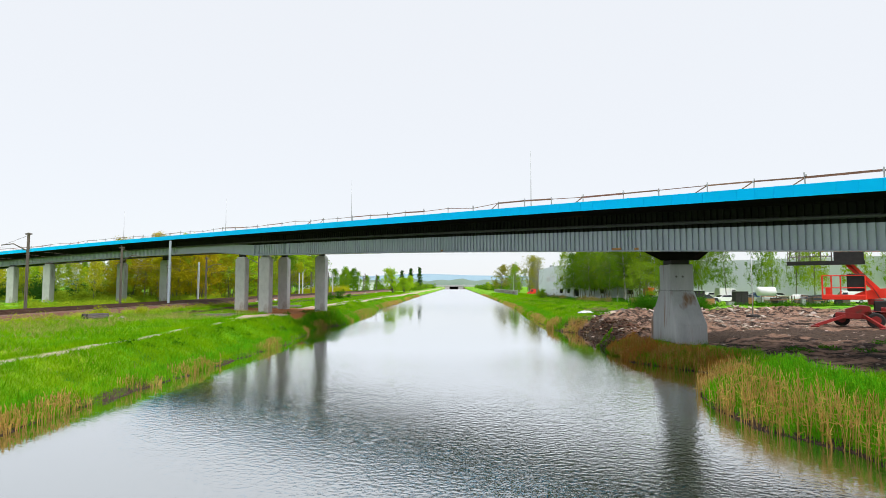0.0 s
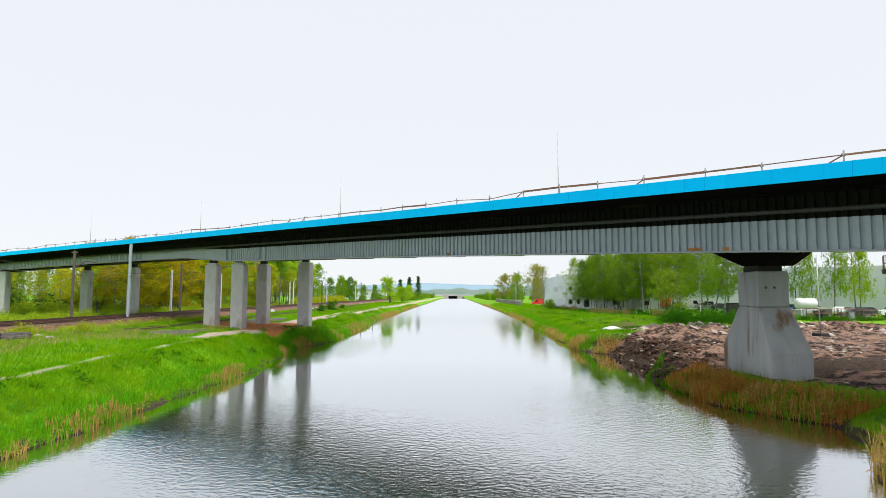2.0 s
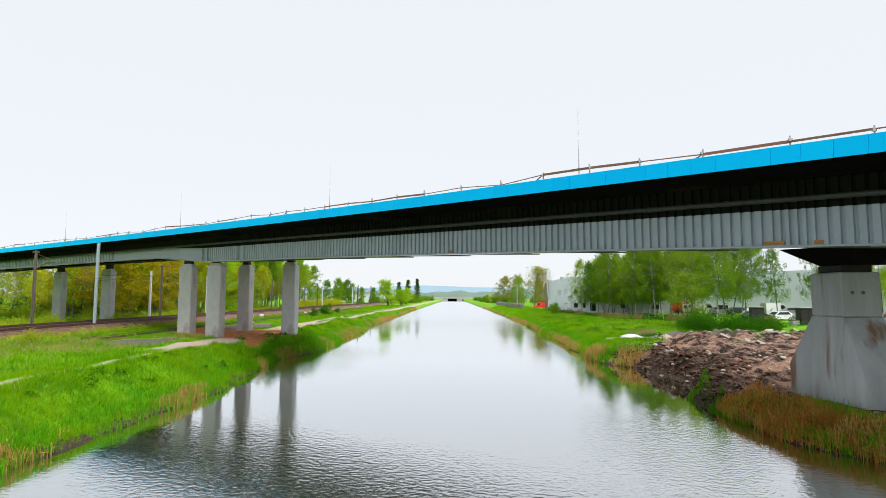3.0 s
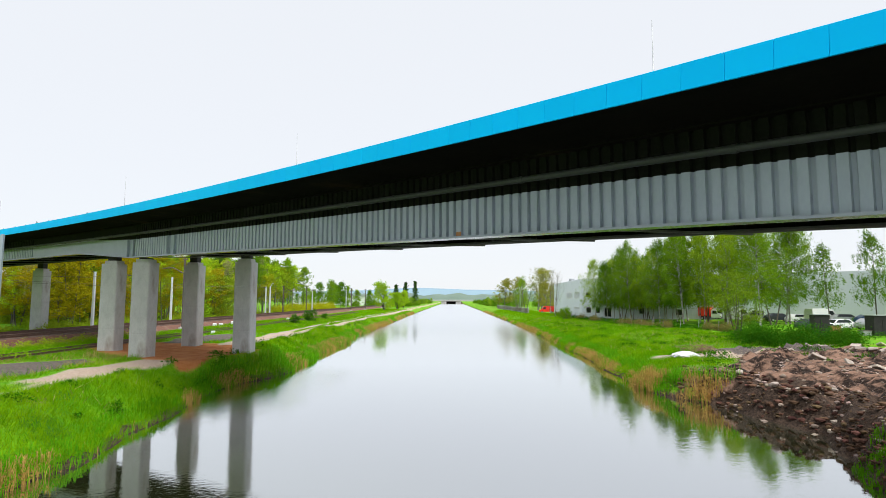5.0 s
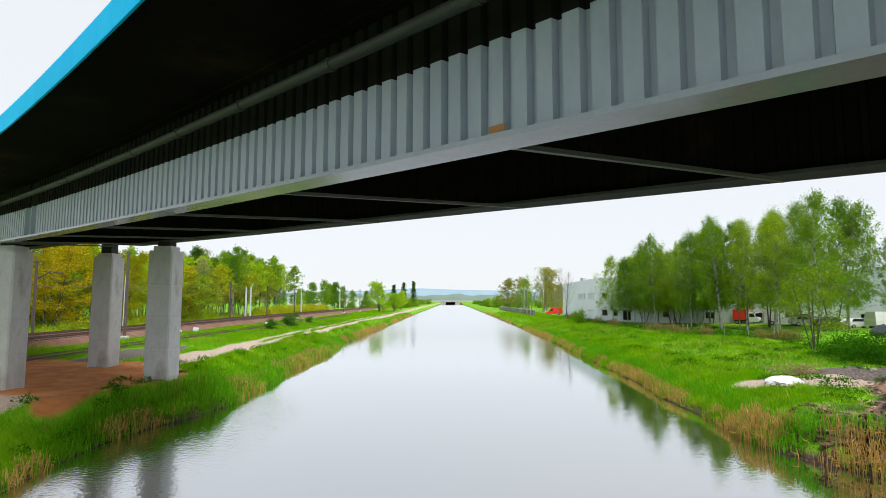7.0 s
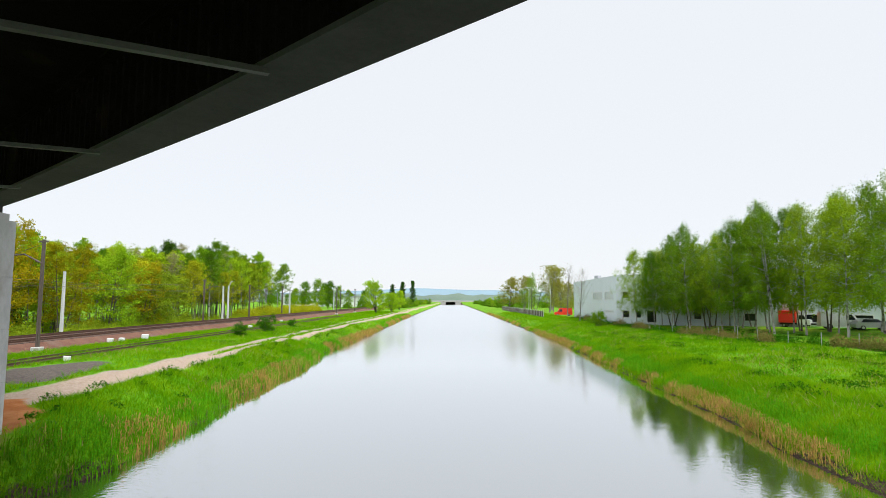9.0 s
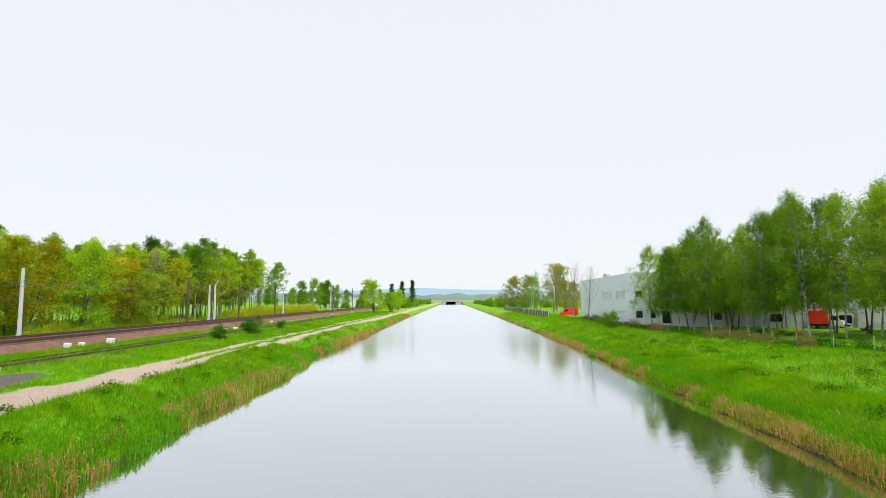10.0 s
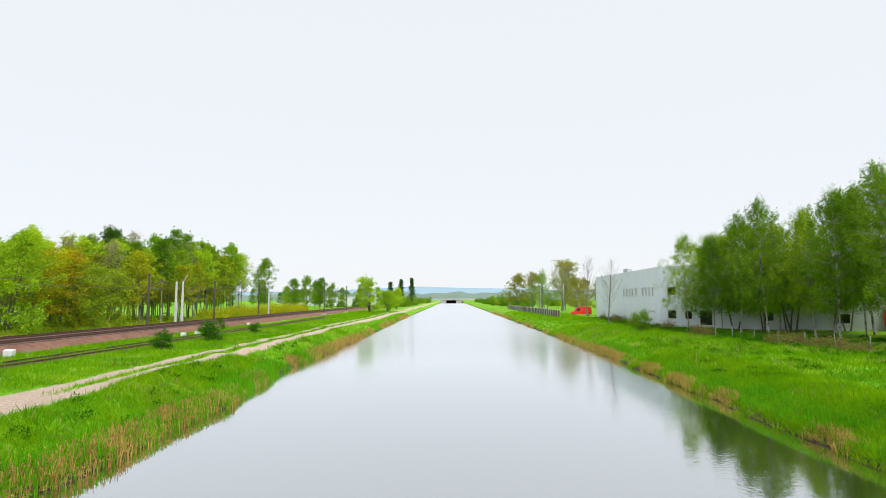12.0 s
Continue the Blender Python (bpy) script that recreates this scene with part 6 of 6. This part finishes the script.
stones = [stone_mesh(i, M_ROCK) for i in range(4)]
r6 = random.Random(6)
for i in range(46):
    x, y = r6.uniform(14.5, 30), r6.uniform(34, 55)
    if x - float(edge_r(np.array(y))) < 1.0:
        continue
    s = r6.uniform(0.18, 0.5)
    ob = part("stone", stones[i % 4], M_ROCK)
    ob.matrix_basis = pose(x, y, hz(x, y) - 0.04 * s, r6.uniform(-20, 20), r6.uniform(-20, 20), r6.uniform(0, 360)) @ Matrix.Diagonal((s * 1.3, s, s, 1))
    tagged(ob, "broken pale stone lying in dug earth", "stone", "stones in the dug earth")
slab = mesh_of("slab", Geo().box((0, 0, 0), (1.0, 0.7, 0.22), 0, 0.03), M_ROCK)
for i in range(190):
    x, y = r6.uniform(24, 46), r6.uniform(50, 70)
    if r6.random() > math.exp(-((x - 36) / 6) ** 2 - ((y - 64) / 4.5) ** 2) + 0.15:
        continue
    s = r6.uniform(0.35, 0.95)
    ob = part("slab", slab, M_ROCK)
    ob.matrix_basis = pose(x, y, hz(x, y) + 0.12 * s, r6.uniform(-35, 35), r6.uniform(-30, 30), r6.uniform(0, 360)) @ Matrix.Diagonal((s, s, s, 1))
    tagged(ob, "broken pale concrete slab on the rubble heap", "slab", "broken slabs")
g = Geo()
ico = stones[0]
base_v = [tuple(v.co) for v in ico.vertices]
base_f = [tuple(p.vertices) for p in ico.polygons]
for i in range(9500):
    x, y = r6.uniform(13, 54), r6.uniform(11, 74)
    if y < 36 and r6.random() < 0.75:
        continue
    if float(digging(np.array(x), np.array(y))) < 0.45:
        continue
    s = (0.05 + 0.24 * r6.random() ** 4) * (1.5 if 34 < y < 56 and x < 32 else 1)
    a = r6.uniform(0, 6.3)
    z = hz(x, y)
    ca, sa = math.cos(a) * s, math.sin(a) * s
    g.add([(x + vx * ca - vy * sa, y + vx * sa + vy * ca, z + vz * s) for vx, vy, vz in base_v], base_f)
clod = Geo()
for i in range(1500):
    y = r6.uniform(34, 57)
    d = 0.1 + 3.2 * r6.random() ** 1.4
    x = float(edge_r(np.array(y))) + d
    if float(digging(np.array(x), np.array(y))) < 0.3:
        continue
    s = 0.08 + 0.42 * r6.random() ** 3
    a, z = r6.uniform(0, 6.3), hz(x, y)
    ca, sa = math.cos(a) * s, math.sin(a) * s
    ex, ez = r6.uniform(0.7, 1.7), r6.uniform(0.6, 1.1)
    clod.add([(x + vx * ca * ex - vy * sa, y + vx * sa * ex + vy * ca, z + vz * s * ez) for vx, vy, vz in base_v], base_f)
tagged(part("earth_clods", clod, M_CLOD, fix=False), "dark broken clods of dug earth along the shore", "earth", kind="stuff")
tagged(part("rubble", g, M_ROCK_J, fix=False), "scattered broken brick and stone rubble on bare earth", "rubble", kind="stuff")
bm = bmesh.new()
bmesh.ops.create_icosphere(bm, subdivisions=3, radius=1.0)
for v in bm.verts:
    k = noise.noise(v.co * 2.3)
    v.co = Vector((v.co.x * 1.15, v.co.y * 0.7, max(-0.1, v.co.z * 0.42))) * (1 + 0.25 * k)
m = bpy.data.meshes.new("sheet_heap")
bm.to_mesh(m)
bm.free()
m.materials.append(M_TARP)
ob = new("sheet_heap", m)
ob.matrix_basis = on_ground(17.9, 63.2, 10)
tagged(ob, "crumpled pale plastic sheet lying on the bank", "plastic sheet")
bh = thing("brush_heap", "heap of bare brown twigs and branches on trodden ground", "brush heap", on_ground(20.5, 66.0, 0))
g = Geo()
for i in range(70):
    a, b = r6.uniform(0, 6.3), r6.uniform(0.0, 0.5)
    c = Vector((r6.gauss(0, 0.7), r6.gauss(0, 0.4), r6.uniform(0.05, 0.5)))
    d = Vector((math.cos(a), math.sin(a) * 0.7, b)) * r6.uniform(0.4, 1.0)
    g.tube([c - d, c, c + d], [0.018, 0.016, 0.005], 4)
part("twigs", g, M_TWIG_BROWN, bh, fix=False)
lg = thing("log_pile", "dark charred logs lying in the meadow", "logs", on_ground(-32.8, 38.4, 55))
for i in range(5):
    a = r6.uniform(-0.3, 0.3)
    part("log", Geo().tube([(-0.9 + a, -0.4 + i * 0.22, 0.2 + 0.18 * (i % 2)), (0.9 + a, -0.3 + i * 0.2, 0.25 + 0.2 * (i % 2))], [0.24, 0.19], 8), M_CHAR, lg)
for x, y in ((-31.4, 39.9), (-33.5, 41.5)):
    ob = part("stone", stones[1], M_ROCK)
    ob.matrix_basis = on_ground(x, y, 40, 0.1) @ Matrix.Diagonal((0.9, 0.7, 0.7, 1))
    tagged(ob, "broken pale stone lying in the meadow", "stone", "stones in the meadow")

# ---- the far bridge, sheds and hills ----
fb = thing("far_bridge", "low pale concrete road bridge far down the canal", "bridge")
part("deck", Geo().box((-1.5, 800, 4.6), (60, 8, 1.4), 0, 0.1), M_CONC, fb)
for x in (-13.0, 7.0):
    part("pier", Geo().box((x, 800, 1.8), (7, 7, 5.0), 0, 0.1), M_CONC, fb)
part("parapet", Geo().box((-1.5, 796.2, 5.7), (60, 0.3, 0.9), 0, 0.05), M_GALV, fb)
part("opening_shade", Geo().box((-3, 803, 1.5), (13, 1.0, 4.6)), M_UNDER_SHADE, fb)
for x, y, sx, h in ((-110, 470, 30, 6), (-92, 520, 24, 7), (-135, 540, 30, 7), (-75, 610, 26, 6), (-62, 405, 24, 6.2), (-86, 425, 22, 6.5)):
    ob = thing("far_shed", "low white industrial shed far beyond the railway", "building", pose(x, y, 2), "far white sheds")
    part("shell", Geo().box((0, 0, h / 2), (sx, 14, h), 0, 0.1), M_WHITE, ob)
    part("roof", Geo().prism([(-sx / 2 - 0.4, h), (sx / 2 + 0.4, h), (sx / 2, h + 0.8), (-sx / 2, h + 0.8)], 15, Matrix.Identity(4)), M_GALV, ob)


def ridge(name, y, x0, x1, top, base, seed, mat, label):
    geo = Geo()
    n = 140
    for i in range(n + 1):
        t = i / n
        x = x0 + (x1 - x0) * t
        h = top(t) * (0.85 + 0.3 * float(fbm(np.array(t * 14.0), np.array(1.0), seed)))
        geo.v += [(x, y, base), (x, y + 60, base + h), (x, y + 400, base)]
    for i in range(n):
        geo.f += [(3 * i + j, 3 * i + j + 1, 3 * i + j + 4, 3 * i + j + 3) for j in range(2)]
    return tagged(part(name, geo, mat, smooth=True), label, "hills", kind="structure")


ridge("backdrop_hills", 3600, -2600, 2600, lambda t: 62 + 22 * math.exp(-((t - 0.46) / 0.06) ** 2) + 10 * math.exp(-((t - 0.57) / 0.05) ** 2) - 30 * abs(t - 0.5), 0, 3, M_HILL, "hazy blue wooded hills on the horizon")
ridge("backdrop_woods", 1500, -1400, 1400, lambda t: 13 + 9 * math.exp(-((t - 0.5) / 0.3) ** 2) + 5 * math.sin(t * 190) * math.sin(t * 77), 0, 7, M_HILL2, "hazy grey green woods on the horizon")

# ---- grass and reeds ----
def blades(name, n, x0, x1, y0, y1, hmin, hmax, width, mat, seed, label, keep=None, ybias=1.0):
    rs = np.random.RandomState(seed)
    x = rs.uniform(x0, x1, n)
    y = y0 + (y1 - y0) * rs.rand(n) ** ybias
    ok = np.ones(n, bool)
    dry = np.where(x < 0, edge_l(y) - x, x - edge_r(y))
    ok &= dry > -0.05
    bare = np.maximum(np.maximum(mask_earth(x, y) * (dry > np.where((y > 33) & (y < 53) & (x > 0), 0.0, 1.2)), mask_red(x, y)), np.maximum(mask_track(x, y), np.maximum(mask_mud(x, y), mask_wet_shade(x, y) * (dry > 3.0))))
    bare = np.where((y > 33) & (y < 53) & (x > 0) & (dry < 2.5), 1.0, bare)
    ok &= rs.rand(n) > bare * 1.6
    if keep is not None:
        ok &= keep(x, y, rs)
    x, y = x[ok], y[ok]
    n = len(x)
    z = height(x, y) - 0.02
    clump = fbm(x * 0.6, y * 0.6, seed + 3)
    h = rs.uniform(hmin, hmax, n) * (0.55 + 0.9 * clump)
    far = 1 + np.clip((y - 60) / 120, 0, 2.5)
    w = width * rs.uniform(0.7, 1.3, n) * far
    a = rs.uniform(0, math.tau, n)
    lean = rs.normal(0, 0.62, (n, 2)) * h[:, None]
    b0 = np.stack([x - np.cos(a) * w, y - np.sin(a) * w, z], 1)
    b1 = np.stack([x + np.cos(a) * w, y + np.sin(a) * w, z], 1)
    tp = np.stack([x + lean[:, 0], y + lean[:, 1], z + h], 1)
    q = np.stack([b0, b1, tp], 1).reshape(-1, 3)
    return tagged(new(name, tris_mesh(name, q, mat)), label, "grass", kind="stuff")


blades("bank_grass", 230000, -36, -15, -4, 150, 0.12, 0.34, 0.017, M_GRASS, 1, "bright green grass on the west bank", ybias=1.25)
blades("bank_grass", 250000, 12, 34, 0, 160, 0.12, 0.36, 0.017, M_GRASS, 2, "bright green grass on the east bank", ybias=1.15)
blades("slope_grass", 150000, -21.5, -14.5, 4, 112, 0.14, 0.36, 0.013, M_GRASS, 21, "thick bright green grass on the west slope")
blades("slope_grass", 120000, 11.5, 19, 54, 114, 0.14, 0.36, 0.013, M_GRASS, 22, "thick bright green grass on the east slope")
blades("dry_grass", 14000, -36, -15, -4, 150, 0.2, 0.5, 0.02, M_GRASS_DRY, 3, "dry straw grass among the green", keep=lambda x, y, rs: fbm(x * 0.25, y * 0.25, 44) > 0.55)
blades("dry_grass", 16000, 12, 34, 0, 160, 0.2, 0.5, 0.02, M_GRASS_DRY, 4, "dry straw grass among the green", keep=lambda x, y, rs: fbm(x * 0.25, y * 0.25, 45) > 0.55)
blades("meadow_grass", 60000, -52, -30, 10, 120, 0.15, 0.4, 0.03, M_GRASS, 5, "green meadow grass along the railway", keep=lambda x, y, rs: (x > -35.4) | (x < -46.2) | (y < 10))


def reeds(name, spots, mat, label, seed, wid=0.016):
    """Upright reed stalks: bent ribbons of two blades with a tuft at the tip. spots: arrays x, y, height."""
    rs = np.random.RandomState(seed)
    x, y, h = spots
    n = len(x)
    z = np.maximum(height(x, y), -0.25) - 0.05
    a = rs.uniform(0, math.tau, n)
    lean = rs.normal(0, 0.13, (n, 2)) * h[:, None]
    w = wid * rs.uniform(0.7, 1.4, n)
    dx, dy = np.cos(a) * w, np.sin(a) * w
    rows = []
    for t, k in ((0, 1.0), (0.55, 0.8), (0.84, 0.5)):
        px, py, pz = x + lean[:, 0] * t * t, y + lean[:, 1] * t * t, z + h * t
        rows.append((np.stack([px - dx * k, py - dy * k, pz], 1), np.stack([px + dx * k, py + dy * k, pz], 1)))
    tip = np.stack([x + lean[:, 0], y + lean[:, 1], z + h], 1)
    tris = []
    for (p0, p1), (q0, q1) in zip(rows, rows[1:]):
        tris += [np.stack([p0, p1, q1], 1), np.stack([p0, q1, q0], 1)]
    tris.append(np.stack([rows[2][0] - np.stack([dx, dy, 0 * dx], 1) * 0.8, rows[2][1] + np.stack([dx, dy, 0 * dx], 1) * 0.8, tip], 1))
    # one side leaf a stalk
    s = rs.uniform(0.25, 0.6, n)
    q = np.stack([x + lean[:, 0] * s * s, y + lean[:, 1] * s * s, z + h * s], 1)
    e = np.stack([rs.normal(0, 0.22, n), rs.normal(0, 0.22, n), rs.uniform(0.05, 0.3, n)], 1) * h[:, None] * 0.8
    tris.append(np.stack([q, q + np.stack([dx, dy, 0.02 + 0 * dx], 1) * 2, q + e], 1))
    allq = np.stack(tris, 1).reshape(-1, 3)
    return tagged(new(name, tris_mesh(name, allq, mat)), label, "reeds", kind="stuff")


def strip(side, n, y0, y1, inner, outer, hlo, hhi, seed, thr, freq=0.16, nseed=80):
    """Places along a water's edge, thinned into clumps."""
    rs = np.random.RandomState(seed)
    y = rs.uniform(y0, y1, n)
    d = rs.uniform(inner, outer, n)
    e = edge_l(y) if side < 0 else edge_r(y)
    x = e - d if side < 0 else e + d
    f = fbm(y * freq, d * 0.35 + 5, nseed)
    ok = f + rs.normal(0, 0.05, n) > thr
    h = rs.uniform(hlo, hhi, n) * (0.75 + 0.6 * np.clip(f - thr + 0.15, 0, 0.6))
    return x[ok], y[ok], h[ok]


def joined(*sets):
    return tuple(np.concatenate(c) for c in zip(*sets))


reeds("dry_reeds", joined(strip(-1, 7000, -2, 66, -0.2, 0.5, 0.3, 0.75, 1, 0.53, 0.3), strip(-1, 6500, 62, 125, -0.3, 1.2, 0.3, 0.75, 2, 0.47, 0.25), strip(-1, 6000, 120, 260, -0.3, 0.8, 0.5, 1.0, 3, 0.40)), M_REED, "straw-coloured dry reeds along the west water edge", 1)
reeds("green_reeds", joined(strip(-1, 7500, -2, 66, -0.2, 1.2, 0.3, 0.6, 4, 0.40, 0.2, 81), strip(-1, 9000, 62, 130, -0.3, 1.5, 0.35, 0.75, 5, 0.42, 0.2, 81), strip(-1, 4000, 125, 260, -0.2, 1.8, 0.5, 0.9, 6, 0.48, 0.2, 81)), M_REED_GREEN, "fresh green reeds along the west water edge", 2)
reeds("dry_reeds", joined(strip(1, 1500, 2.5, 17.5, -0.3, 1.9, 0.7, 1.5, 7, 0.38, 0.3), strip(1, 2200, 22.5, 31, -0.2, 1.6, 0.5, 1.0, 8, 0.42, 0.3), strip(1, 11000, 57, 130, -0.1, 0.8, 0.2, 0.6, 9, 0.41, 0.3), strip(1, 1300, 50.5, 57.5, -0.3, 1.1, 0.6, 1.15, 29, 0.36, 0.3), strip(1, 5000, 125, 300, -0.3, 0.7, 0.4, 0.8, 10, 0.47)), M_REED, "straw-coloured dry reeds along the east water edge", 3, 0.013)
reeds("rust_reeds", strip(1, 4600, 21.8, 33, -0.2, 2.0, 0.35, 0.8, 11, 0.36, 0.3, 83), M_REED_RUST, "rust brown sedge below the bridge pier", 4, 0.013)
reeds("green_reeds", joined(strip(1, 8000, 2.5, 14.5, -0.1, 4.4, 0.35, 0.85, 12, 0.34, 0.3, 84), strip(1, 2500, 22.5, 32, -0.2, 1.6, 0.35, 0.7, 13, 0.46, 0.3, 84), strip(1, 10000, 57, 130, 0.3, 2.0, 0.3, 0.65, 14, 0.40, 0.2, 84), strip(1, 1600, 50.5, 57.5, -0.2, 1.8, 0.5, 1.0, 28, 0.36, 0.3, 84)), M_REED_GREEN, "fresh green reeds along the east water edge", 5, 0.013)
for n, x0, x1, sd, lab in ((26000, -34, -15, 8, "west"), (34000, 12, 36, 9, "east")):
    blades("tussock_grass", n, x0, x1, 0, 150, 0.28, 0.6, 0.022, M_TUSSOCK, sd, f"longer dark green tussocks in the grass of the {lab} bank", keep=lambda x, y, rs: fbm(x * 0.42, y * 0.42, 47) > 0.56, ybias=1.2)
blades("far_bank_grass", 26000, 14, 30, 150, 260, 0.15, 0.35, 0.03, M_GRASS, 11, "green grass on the far east bank")
blades("far_bank_grass", 26000, -34, -16, 145, 260, 0.15, 0.35, 0.03, M_GRASS, 12, "green grass on the far west bank")
blades("siding_grass", 15000, -32.3, -29.3, 50, 185, 0.05, 0.15, 0.02, M_GRASS_DRY, 7, "low dry grass between the siding rails", ybias=1.2)
blades("brown_grass", 22000, -50, -24, 22, 64, 0.2, 0.5, 0.022, M_GRASS_DRY, 6, "patches of dry brown grass on the meadow", keep=lambda x, y, rs: ((x > -35.2) | (x < -46.2)) & (fbm(x * 0.16, y * 0.16, 46) > 0.52))
reeds("dark_reeds", joined(strip(1, 1500, 29.5, 38.0, -0.3, 0.9, 0.2, 0.42, 31, 0.34, 0.3, 85), strip(-1, 2600, 44, 66, -0.2, 1.2, 0.3, 0.65, 32, 0.42, 0.3, 85)), M_TUSSOCK, "dark green reeds and sedge at the water edge", 6, 0.014)
